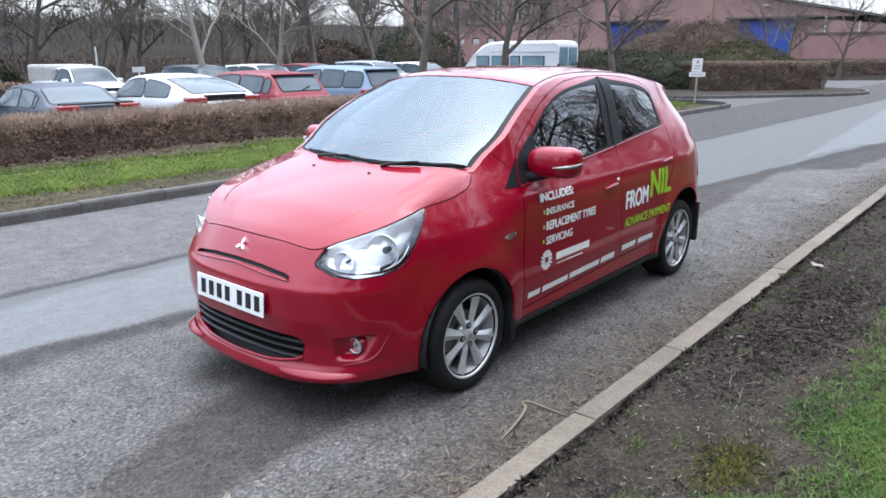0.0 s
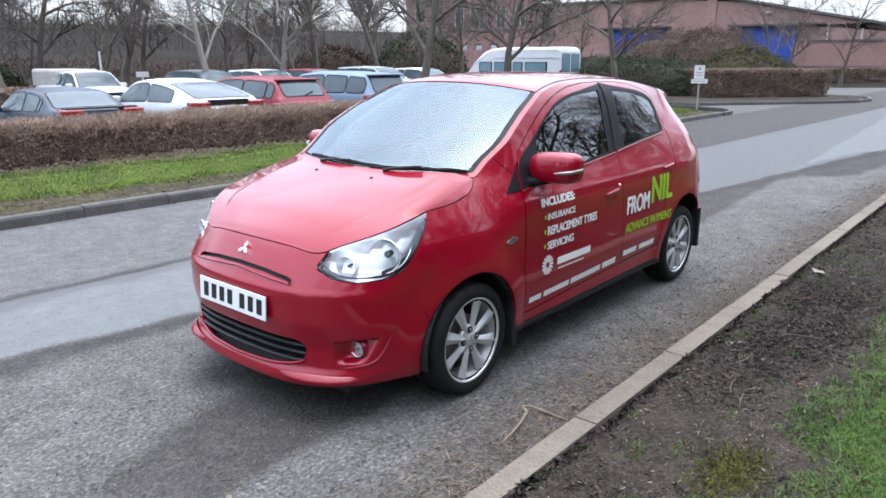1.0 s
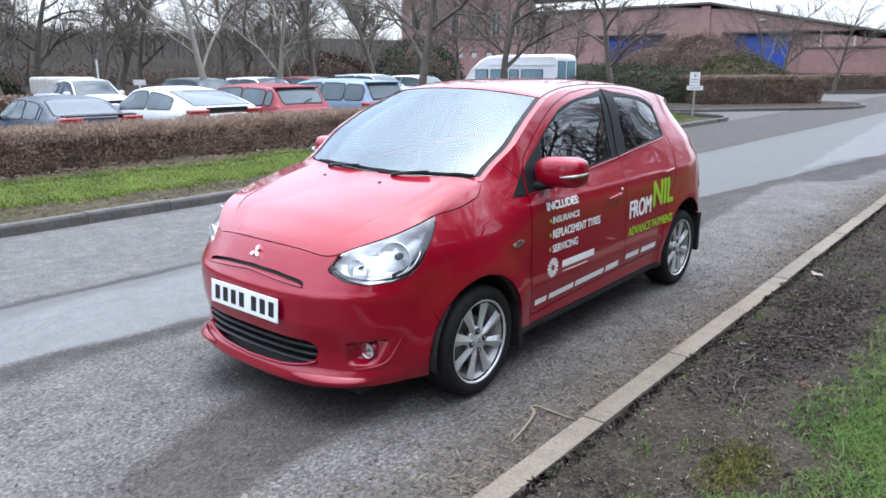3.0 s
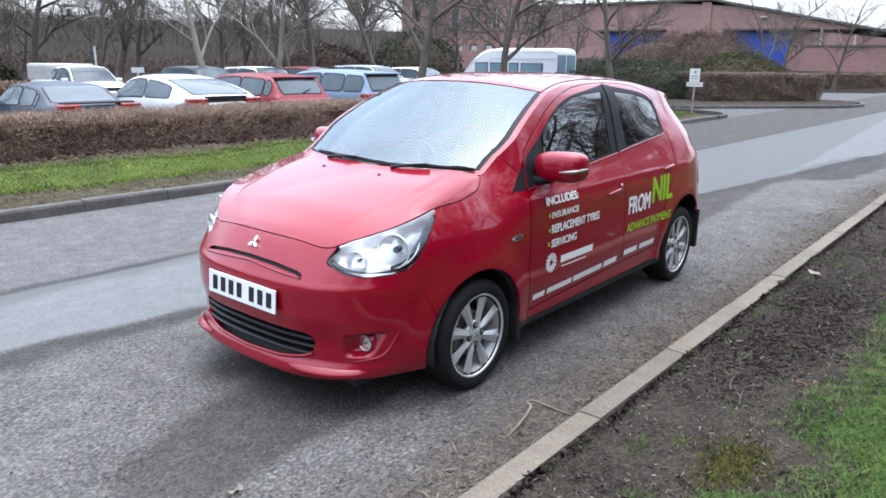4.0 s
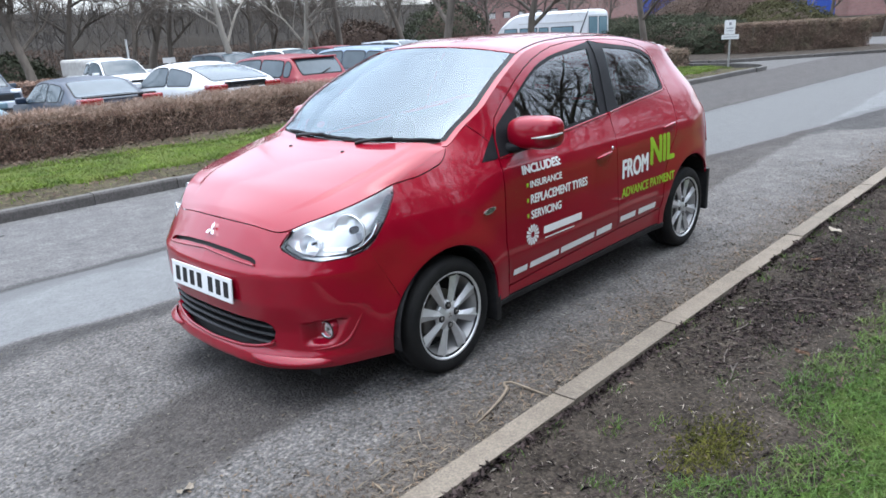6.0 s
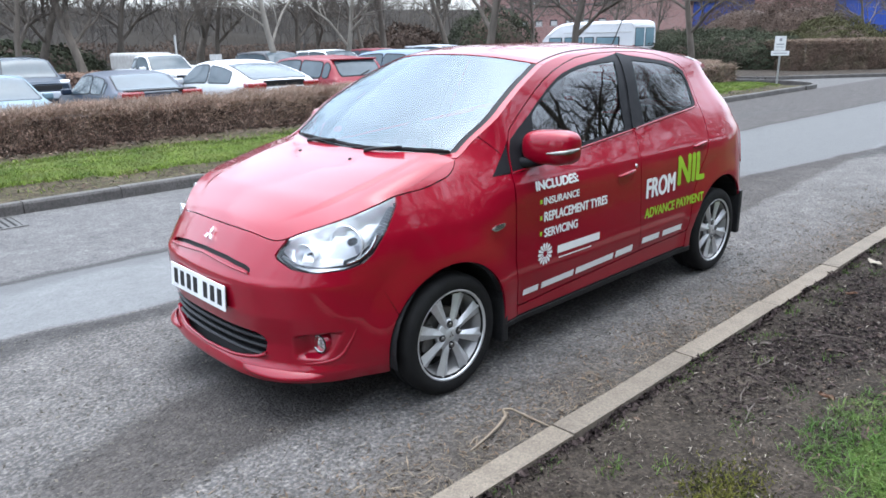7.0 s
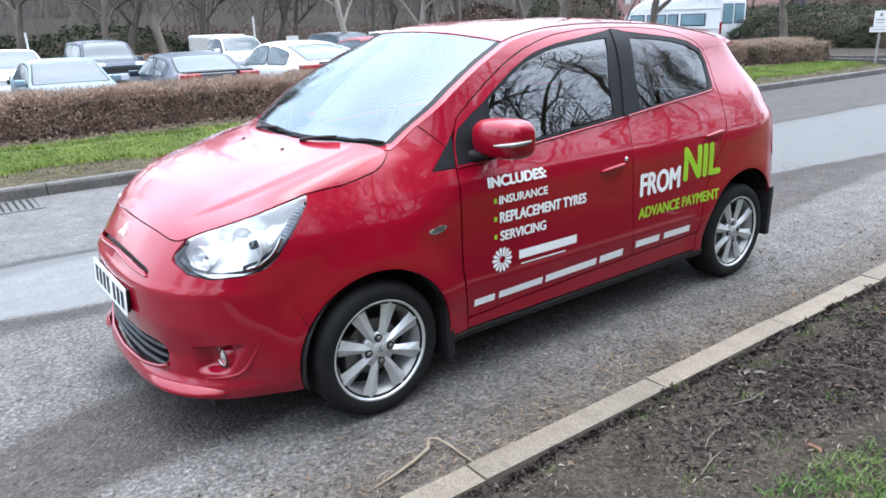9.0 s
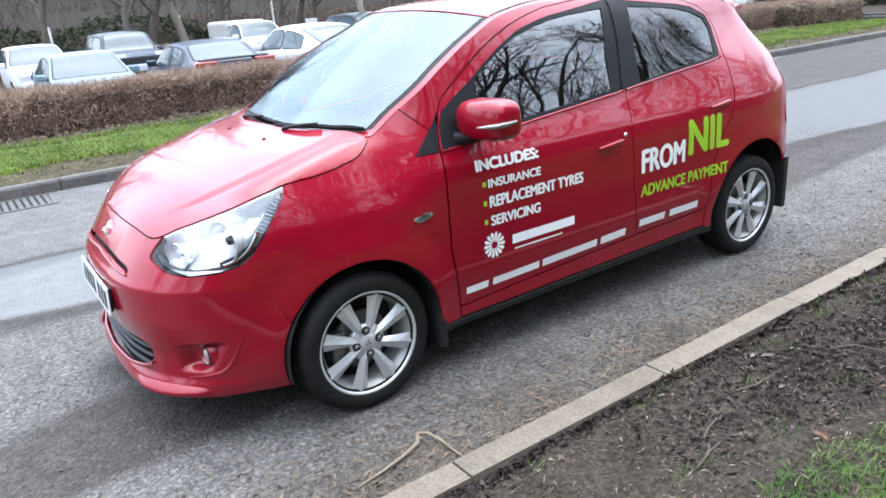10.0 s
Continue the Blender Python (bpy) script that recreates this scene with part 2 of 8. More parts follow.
OFF_TAIL = [(0.15, 0.06), (0.28, 0.02), (0.4, 0.0), (0.62, 0.0), (0.8, 0.015), (1.0, 0.05), (1.2, 0.12), (1.36, 0.20), (1.5, 0.3)]
ARCHES = ((0.0, 0.328, 0.335), (2.45, 0.362, 0.375))


def wall(t, z):
    """The point of the near side's outer skin at t along the outline and height z; out: offset outwards."""
    t, z = np.asarray(t, float), np.asarray(z, float)
    ox, oy = np.interp(t, _t, _pl[:, 0]), np.interp(t, _t, _pl[:, 1])
    tx, ty = np.interp(t, _t, _tan[:, 0]), np.interp(t, _t, _tan[:, 1])
    n = np.hypot(tx, ty)
    nx, ny = -ty / n, tx / n
    w1 = smooth01(TC - 0.12, -0.28, t)
    w2 = smooth01(0.10, 0.45, t)
    w3 = smooth01(2.45, 2.75, t)
    off = curve(OFF_NOSE, z) * (1 - w1) + curve(OFF_FENDER, z) * w1 * (1 - w2) + curve(OFF_SIDE, z) * w2 * (1 - w3) + curve(OFF_TAIL, z) * w3
    off = off + 0.085 * smooth01(1.7, 2.65, t) * smooth01(0.98, 1.32, z) + 0.03 * smooth01(2.5, 2.75, t) * smooth01(0.9, 1.02, z)
    for cx, rx, rz in ARCHES:                    # flared wheel arches
        r = np.hypot((t - cx) / rx, (z - 0.283) / rz)
        off = off - 0.013 * (1 - smooth01(1.0, 1.42, r))
    # pocket of the fog lamp: sharp roof edge, soft inner end, closed by the crease outside
    roof, outer = 0.400 + 0.09 * (t + 0.69), -0.572 + (z - 0.290) * 0.624
    deep = smooth01(-0.735, -0.655, t) * (1 - smooth01(roof - 0.014, roof, z)) * smooth01(0.286, 0.318, z) * (1 - smooth01(outer - 0.075, outer, t))
    off = off + 0.046 * deep
    return np.stack([ox + nx * off, oy + ny * off, z], -1)


CENTRE_X = [(T0, -0.645), (TC, -0.615), (t_at_y(0.60), -0.54), (-0.217, -0.40), (0.0, -0.21), (0.17, 0.0), (0.912, 0.80), (1.5, 1.5), (2.3, 2.36), (2.62, 2.70), (2.90, 2.90), (3.2, 2.935), (T1, 2.945)]
CENTRE_Z = [(-0.645, 0.785), (-0.60, 0.822), (-0.5, 0.872), (-0.4, 0.910), (-0.21, 0.966), (-0.065, 1.0), (0.0, 1.016), (0.2, 1.148), (0.4, 1.273), (0.6, 1.386), (0.8, 1.478),
            (1.1, 1.502), (1.5, 1.508), (2.0, 1.49), (2.5, 1.445), (2.70, 1.415), (2.80, 1.22), (2.90, 1.0), (2.935, 0.982), (2.945, 0.98)]


def over(t, v):
    """The point of the top skin: v = -1 on the near side's edge, 0 on the middle line, 1 on the far side's edge."""
    t, v = np.asarray(t, float), np.asarray(v, float)
    s = wall(t, curve(TOP, t))
    cx = curve(CENTRE_X, t)
    cz = curve(CENTRE_Z, cx)
    a = np.abs(v)
    q = 2.3 + 0.6 * smooth01(0.8, 1.2, t)
    swage = 0.010 * smooth01(-0.75, -0.25, t) * (1 - smooth01(0.10, 0.19, t)) * (1 - smooth01(0.735, 0.80, a + 0.05 * (1 - smooth01(-0.3, 0.1, t))))
    return np.stack([cx + (s[..., 0] - cx) * a ** 2.2, -s[..., 1] * v, cz + (s[..., 2] - cz) * a ** q + swage], -1)

# ---- the red hatchback ----
from mathutils.geometry import delaunay_2d_cdt

def car_paint(name, base, flake):
    m = material(name, base, tuple(c * 1.06 for c in base), scale=3.0, rough=0.32, metal=0.12, coat=1.0, spec=0.1)
    n, l = m.node_tree.nodes, m.node_tree.links
    b = n["Principled BSDF"]
    b.inputs["Coat IOR"].default_value = 1.46
    nz = n.new("ShaderNodeTexNoise")
    nz.inputs["Scale"].default_value, nz.inputs["Detail"].default_value = 2.2, 5
    l.new(n["Texture Coordinate"].outputs["Object"], nz.inputs["Vector"])
    mr = n.new("ShaderNodeMapRange")
    mr.inputs["To Min"].default_value, mr.inputs["To Max"].default_value = 0.02, flake
    l.new(nz.outputs["Fac"], mr.inputs["Value"])
    l.new(mr.outputs["Result"], b.inputs["Coat Roughness"])
    return m


RED = car_paint("red_paint", (0.218, 0.0008, 0.0125), 0.025)
BLACK = material("black_plastic", (0.012, 0.012, 0.013), (0.02, 0.02, 0.02), scale=30, rough=0.5, bump=0.0004, fine_scale=700, spec=0.2)
SATIN = material("satin_grey_plastic", (0.008, 0.0085, 0.0095), (0.012, 0.0125, 0.014), scale=20, rough=0.46, spec=0.28)
TRIM = material("satin_black_trim", (0.008, 0.008, 0.010), (0.012, 0.012, 0.014), scale=12, rough=0.5, spec=0.15)
RUBBER = material("tyre_rubber", (0.005, 0.005, 0.0052), (0.009, 0.0088, 0.0085), scale=14, rough=0.8, bump=0.001, fine_scale=160, spec=0.25)
ALLOY = material("silver_alloy", (0.56, 0.57, 0.58), (0.63, 0.64, 0.65), scale=9, rough=0.34, metal=0.62, fine=(0.40, 0.39, 0.38), fine_scale=60, fine_mix=0.15)
# rim barrel: greyer and darker than lip and spokes
BARREL = material("grey_alloy", (0.29, 0.285, 0.28), (0.36, 0.355, 0.35), scale=9, rough=0.5, metal=0.5)
STEEL = material("dull_steel", (0.16, 0.15, 0.14), (0.25, 0.24, 0.23), scale=20, rough=0.5, metal=0.8)
CHROME = material("chrome", (0.82, 0.83, 0.85), rough=0.07, metal=1.0)
REFLECTOR = material("headlamp_reflector", (0.86, 0.87, 0.89), (0.92, 0.93, 0.94), scale=10, rough=0.20, metal=0.6)
GLASS = glass_material("windscreen_glass", (0.80, 0.86, 0.84), ior=2.25, sheen=(0.80, 0.91, 0.98))
TINTED = glass_material("side_glass", (0.35, 0.39, 0.38), ior=1.98)
PRIVACY = glass_material("rear_side_glass", (0.12, 0.13, 0.13), ior=1.70)
LENS = glass_material("clear_lens", (0.96, 0.97, 0.98), ior=1.5)
FABRIC = material("seat_fabric", (0.024, 0.024, 0.026), (0.040, 0.040, 0.044), scale=40, rough=0.9, bump=0.001, fine_scale=400)
DASH = material("dash_plastic", (0.022, 0.022, 0.024), (0.032, 0.032, 0.034), scale=60, rough=0.65, bump=0.0005, fine_scale=500)
WHITE_VINYL = material("white_vinyl", (0.7728, 0.7728, 0.7682), (0.7360, 0.7360, 0.7360), scale=20, rough=0.35)
LIME_VINYL = material("lime_vinyl", (0.2805, 0.4675, 0.0213), (0.3145, 0.5015, 0.0238), scale=20, rough=0.35)
PLATE_WHITE = material("number_plate_white", (0.7040, 0.7128, 0.7128), (0.6688, 0.6776, 0.6776), scale=15, rough=0.25)
TAIL_RED = material("tail_lamp_red", (0.16, 0.003, 0.005), (0.22, 0.005, 0.006), scale=30, rough=0.12, coat=1.0)


def inside(poly, x, y):
    p = np.asarray(poly, float)
    res = np.zeros(np.shape(x), bool)
    for (x0, y0), (x1, y1) in zip(p, np.roll(p, -1, axis=0)):
        if y0 != y1:
            res ^= ((y0 > y) != (y1 > y)) & (x < (x1 - x0) * (y - y0) / (y1 - y0) + x0)
    return res


def lay_out(outer, holes, step):
    """Triangles that fill a flat outline with holes: corners and triples."""
    rings = []
    for ring_pts in [outer, *holes]:
        r = []
        for k, b in enumerate(ring_pts):
            a = ring_pts[k - 1]
            m = max(1, int(math.hypot(b[0] - a[0], b[1] - a[1]) / step))
            r += [(a[0] + (b[0] - a[0]) * q / m, a[1] + (b[1] - a[1]) * q / m) for q in range(m)]
        clean = [r[0]]
        for q in r[1:]:
            if math.hypot(q[0] - clean[-1][0], q[1] - clean[-1][1]) > 1e-4:
                clean.append(q)
        rings.append(clean)
    pts = [q for r in rings for q in r]
    edges, base = [], 0
    for r in rings:
        edges += [(base + k, base + (k + 1) % len(r)) for k in range(len(r))]
        base += len(r)
    p = np.array(pts)
    gx, gy = np.meshgrid(np.arange(p[:, 0].min(), p[:, 0].max(), step), np.arange(p[:, 1].min(), p[:, 1].max(), step))
    gx = (gx + (np.arange(len(gx)) % 2)[:, None] * step * 0.5).ravel()
    gy = gy.ravel()
    ok = np.zeros(len(gx), bool)
    for r in rings:
        ok ^= inside(r, gx, gy)
    gx, gy = gx[ok], gy[ok]
    far = np.ones(len(gx), bool)
    for q in p:
        far &= (gx - q[0]) ** 2 + (gy - q[1]) ** 2 > (0.45 * step) ** 2
    pts += list(zip(gx[far], gy[far]))
    v, _, f, *_ = delaunay_2d_cdt([Vector(q) for q in pts], edges, [], 0, 1e-6)
    V = np.array([tuple(q) for q in v])
    F = np.array([t for t in f if len(t) == 3])
    c = V[F].mean(1)
    ok = np.zeros(len(F), bool)
    for r in rings:
        ok ^= inside(r, c[:, 0], c[:, 1])
    F = F[ok]
    a, b, d = V[F[:, 0]], V[F[:, 1]], V[F[:, 2]]
    area = (b[:, 0] - a[:, 0]) * (d[:, 1] - a[:, 1]) - (d[:, 0] - a[:, 0]) * (b[:, 1] - a[:, 1])
    F[area < 0] = F[area < 0][:, ::-1]
    return V, F[np.abs(area) > 1e-10]


def skin_panel(name, polys, surf, mat, parent, label="", step=0.024, sides=(1,), out=0.0, thick=0.012, flip=False, roll=None):
    """A panel of the body: flat outlines laid on a surface, turned in at its edges; sides: 1 near, -1 mirrored; both make one mesh."""
    P2, faces = [], []
    for poly in polys:
        outer, holes = (poly["outer"], poly["holes"]) if isinstance(poly, dict) else (poly, [])
        v, f = lay_out(outer, holes, step)
        faces += [[int(c) + len(P2) for c in t] for t in f]
        P2 += [tuple(q) for q in v]
    A = np.array(P2)
    h = 0.004
    p = surf(A[:, 0], A[:, 1])
    du = surf(A[:, 0] + h, A[:, 1]) - surf(A[:, 0] - h, A[:, 1])
    dv = surf(A[:, 0], A[:, 1] + h) - surf(A[:, 0], A[:, 1] - h)
    n = np.cross(du, dv)
    n /= np.linalg.norm(n, axis=1)[:, None] + 1e-12
    if flip:
        n = -n
    p = p + n * out
    if roll:
        n = roll(A, n)
    count = {}
    for f in faces:
        for a, b in zip(f, f[1:] + f[:1]):
            count[(min(a, b), max(a, b))] = count.get((min(a, b), max(a, b)), 0) + 1
    rim = [(a, b) for f in faces for a, b in zip(f, f[1:] + f[:1]) if count[(min(a, b), max(a, b))] == 1 and not (abs(p[a, 1]) < 1e-3 and abs(p[b, 1]) < 1e-3)]
    allv, allf, alln = [], [], []
    for s in sides:
        base = len(allv)
        mir = np.array([1, s, 1])
        allv += list(p * mir)
        alln += list(n * mir)
        order = -1 if (s < 0) != flip else 1
        allf += [[base + k for k in f][::order] for f in faces]
        if thick:
            ring = {}
            for a, b in rim:
                for k in (a, b):
                    if k not in ring:
                        ring[k] = len(allv)
                        allv += [p[k] * mir, (p[k] - n[k] * thick) * mir]
                        alln += [(0, 0, 0), (0, 0, 0)]
                allf.append([ring[b], ring[a], ring[a] + 1, ring[b] + 1][::order])
    me = pymesh(name, allv, allf)
    me.validate()
    me.shade_smooth()
    me.normals_split_custom_set_from_vertices([tuple(v) for v in alln])
    return part_mesh(name, me, mat, parent, label)


def top_edge(a, b, n, gap=0.003):
    t = np.linspace(a, b, n)
    return list(zip(t, curve(TOP, t) - gap))


BONNET_DROP = [(-0.228, 0.0), (-0.16, 0.012), (-0.08, 0.028), (0.0, 0.036), (0.06, 0.038), (0.10, 0.031), (0.13, 0.018), (0.146, 0.006), (0.152, 0.0)]


def bonnet_line(a, b, n, gap=0.0):
    """The shut line between bonnet and wing."""
    t = np.linspace(a, b, n)
    return list(zip(t, curve(TOP, t) - curve(BONNET_DROP, t) - gap))


def arch(k, a0, a1, n=28, grow=0.0):
    cx, rx, rz = ARCHES[k]
    return [(cx + (rx + grow) * math.cos(radians(a)), 0.283 + (rz + grow) * math.sin(radians(a))) for a in np.linspace(a0, a1, n)]


def soft(pts, n=6):
    """A closed outline through points, rounded."""
    c = list(pts)
    q = spline_points([c[-1]] + c + [c[0], c[1]], n)
    return [tuple(v) for v in q[n:-n]]


hatchback = thing("hatchback", "glossy red five-door hatchback with advertising lettering parked beside the kerb", "car")

door_front = [(0.436, 0.305), (0.413, 0.46), (0.399, 0.54), (0.397, 0.66), (0.399, 0.82), (0.405, 0.95), (0.425, 1.04), (0.445, 1.092), (0.465, 1.128), (0.547, 1.183), (0.64, 1.240),
              (0.731, 1.292), (0.82, 1.335), (0.915, 1.372), (1.03, 1.405), (1.149, 1.429), (1.34, 1.446), (1.565, 1.450), (1.53, 1.25), (1.478, 1.035), (1.447, 0.84), (1.46, 0.60), (1.489, 0.39), (1.494, 0.348),
              (1.4, 0.343), (1.0, 0.328), (0.7, 0.315), (0.47, 0.302)]
door_rear = [(1.499, 0.348), (1.494, 0.39), (1.465, 0.60), (1.452, 0.84), (1.483, 1.035), (1.535, 1.25), (1.570, 1.450), (1.75, 1.445), (1.95, 1.428), (2.12, 1.398), (2.24, 1.362), (2.305, 1.318), (2.322, 1.25),
             (2.29, 1.13), (2.283, 1.04), (2.262, 0.94), (2.21, 0.83), (2.13, 0.73), (2.075, 0.62), (2.05, 0.50), (2.042, 0.40), (2.03, 0.366), (1.9, 0.356), (1.7, 0.352)]
glass_f = [(0.60, 0.985), (0.809, 1.005), (1.085, 1.027), (1.395, 1.050), (1.418, 1.194), (1.49, 1.404), (1.269, 1.392), (1.15, 1.378), (1.064, 1.362), (0.915, 1.322), (0.816, 1.277), (0.71, 1.218), (0.655, 1.186)]
dlo_f = [(0.412, 0.95), (0.576, 0.961), (0.809, 0.987), (1.085, 1.010), (1.397, 1.035), (1.475, 1.040), (1.527, 1.25), (1.5605, 1.446), (1.50, 1.436), (1.269, 1.408), (1.15, 1.395), (1.064, 1.379), (0.98, 1.360), (0.915, 1.338),
         (0.816, 1.293), (0.71, 1.234), (0.632, 1.186), (0.526, 1.130), (0.455, 1.088), (0.428, 1.04)]
glass_r = [(1.60, 1.062), (1.885, 1.092), (2.222, 1.122), (2.245, 1.17), (2.272, 1.25), (2.252, 1.305), (2.15, 1.343), (2.03, 1.366), (1.921, 1.380), (1.665, 1.402), (1.62, 1.225)]
dlo_r = [(1.487, 1.041), (1.885, 1.080), (2.235, 1.108), (2.262, 1.125), (2.298, 1.25), (2.282, 1.318), (2.17, 1.364), (2.05, 1.386), (1.921, 1.400), (1.652, 1.430), (1.574, 1.446), (1.5385, 1.25)]


def ring(outer, hole):
    """An outline with a hole."""
    return {"outer": outer, "holes": [hole]}


bumper = ([(T0, 0.782)] + top_edge(T0, -0.765, 24) + [(-0.80, 0.738), (-0.812, 0.718), (-0.80, 0.704), (-0.769, 0.694), (-0.713, 0.672), (-0.614, 0.659), (-0.493, 0.667), (-0.43, 0.683), (-0.4066, 0.6925)]
          + [(-0.3371, 0.5655)] + arch(0, 150, 196, 14) + [(-0.335, 0.192)] + [(t, float(curve(BOTTOM, t))) for t in np.linspace(-0.40, T0, 16)]
          + [(T0, 0.252), (-1.08, 0.258), (-0.98, 0.268), (-0.915, 0.283), (-0.866, 0.312), (-0.856, 0.352), (-0.872, 0.378), (-0.911, 0.392), (-1.067, 0.394), (T0, 0.397)]
          + [(T0, 0.671), (-1.1, 0.665), (-0.96, 0.651), (-0.93, 0.642), (-0.924, 0.647), (-0.93, 0.658), (-0.96, 0.667), (-1.1, 0.681), (T0, 0.687)])
headlamp = ([(-0.806, 0.716), (-0.79, 0.738), (-0.757, 0.757)] + top_edge(-0.752, -0.236, 22, 0.003) + [(-0.2340, 0.8960), (-0.2770, 0.8402), (-0.3260, 0.7763), (-0.3695, 0.7213), (-0.43, 0.6855), (-0.493, 0.6695), (-0.614, 0.6615), (-0.713, 0.6745), (-0.77, 0.6965)])
fender = (bonnet_line(-0.228, 0.152, 26, 0.003) + top_edge(0.165, 0.2985, 10) + [(0.3815, 1.0275), (0.298, 0.942)] + [(0.398, 0.944), (0.391, 0.82), (0.389, 0.66), (0.391, 0.54), (0.405, 0.46), (0.428, 0.305), (0.43, 0.245), (0.40, 0.245)] + arch(0, -6, 149.4, 34)
          + [(-0.3365, 0.566), (-0.406, 0.693), (-0.367, 0.722), (-0.324, 0.777), (-0.275, 0.841), (-0.232, 0.897)])
frame_side = (top_edge(0.3015, T1, 110, 0.0) + [(T1, 0.62), (2.86, 0.62), (2.80, 0.55)] + arch(1, 38, 184, 40) + [(2.088, 0.245), (2.036, 0.250), (2.036, 0.36), (2.049, 0.40), (2.057, 0.50), (2.082, 0.618), (2.137, 0.726), (2.217, 0.826), (2.269, 0.938), (2.29, 1.04),
              (2.296, 1.1270), (2.328, 1.2470), (2.310, 1.3200), (2.243, 1.3660), (2.120, 1.4020), (1.950, 1.4320), (1.750, 1.4490), (1.573, 1.4540), (1.340, 1.4500), (1.149, 1.4330), (1.030, 1.4090), (0.911, 1.3760), (0.816, 1.3390), (0.727, 1.2960), (0.636, 1.2440), (0.543, 1.1870), (0.460, 1.1310), (0.440, 1.0930), (0.3845, 1.0295)])
rear_bumper = [(T1, 0.615), (2.863, 0.615), (2.806, 0.545)] + arch(1, 36, 6, 10) + [(2.80, 0.26)] + [(t, float(curve(BOTTOM, t))) for t in np.linspace(2.85, T1, 10)]
sill = [(0.436, 0.25), (1.2, 0.256), (2.03, 0.262), (2.03, 0.358), (1.9, 0.348), (1.5, 0.340), (1.0, 0.320), (0.7, 0.307), (0.47, 0.295), (0.436, 0.296)]
sill_trim = [(0.31, 0.212), (2.10, 0.220), (2.09, 0.252), (2.03, 0.252), (1.2, 0.246), (0.436, 0.240), (0.36, 0.238)]
sail = [(0.302, 0.943), (0.376, 1.022), (0.420, 1.066), (0.418, 1.04), (0.402, 0.95)]

both = (1, -1)
skin_panel("front_bumper", [bumper], wall, RED, hatchback, "red painted front bumper with an inset lower grille", sides=both, step=0.011)
for s in both:
    skin_panel("front_wing", [fender], wall, RED, hatchback, sides=(s,))
    skin_panel("body_side", [frame_side], wall, RED, hatchback, sides=(s,))
    skin_panel("sill", [sill], wall, RED, hatchback, sides=(s,))
    skin_panel("sill_trim", [sill_trim], wall, BLACK, hatchback, "black plastic sill strip", sides=(s,), out=0.006)
    skin_panel("mirror_sail", [sail], wall, TRIM, hatchback, "black triangular trim", sides=(s,), out=-0.001)
    fd = skin_panel("front_door", [ring(door_front, dlo_f)], wall, RED, hatchback, sides=(s,))
    skin_panel("window_surround", [ring(dlo_f, glass_f)], wall, TRIM, fd, "black window surround", sides=(s,), out=-0.002)
    pane = skin_panel("window_glass", [glass_f], wall, TINTED, fd, "tinted side window", sides=(s,), out=-0.006, thick=0.0, step=0.06)
    pane.visible_shadow = False
    rd = skin_panel("rear_door", [ring(door_rear, dlo_r)], wall, RED, hatchback, sides=(s,))
    skin_panel("window_surround", [ring(dlo_r, glass_r)], wall, TRIM, rd, "black window surround", sides=(s,), out=-0.002)
    pane = skin_panel("window_glass", [glass_r], wall, PRIVACY, rd, "dark tinted side window", sides=(s,), out=-0.006, thick=0.0, step=0.06)
    pane.visible_shadow = False
    seal = [(1.4795, 1.046), (1.5315, 1.25), (1.566, 1.444)]
    skin_panel("pillar_cover", [[(t - 0.016, z) for t, z in seal] + [(t + 0.016, z) for t, z in seal[::-1]]], wall, TRIM, fd, "satin black pillar cover", sides=(s,), out=0.003, thick=0.004)
    if s == 1:
        near_front_door, near_rear_door = fd, rd
seam = [(-0.4000, 0.6805), (-0.3368, 0.5657)]
for s in both:
    skin_panel("wing_seam", [[(t - 0.012, z) for t, z in seam] + [(t + 0.012, z) for t, z in seam[::-1]]], wall, RED, hatchback, sides=(s,), out=-0.0012, thick=0, step=0.02)
skin_panel("rear_bumper", [rear_bumper], wall, RED, hatchback, sides=both)


def strip(t0, t1, v0, v1, n=40):
    """An outline in the top skin's terms."""
    ts, vs = np.linspace(t0, t1, n), np.linspace(v0, v1, 12)
    return [(t, v0) for t in ts] + [(t1, v) for v in vs[1:]] + [(t, v1) for t in ts[::-1][1:]] + [(t0, v) for v in vs[::-1][1:-1]]


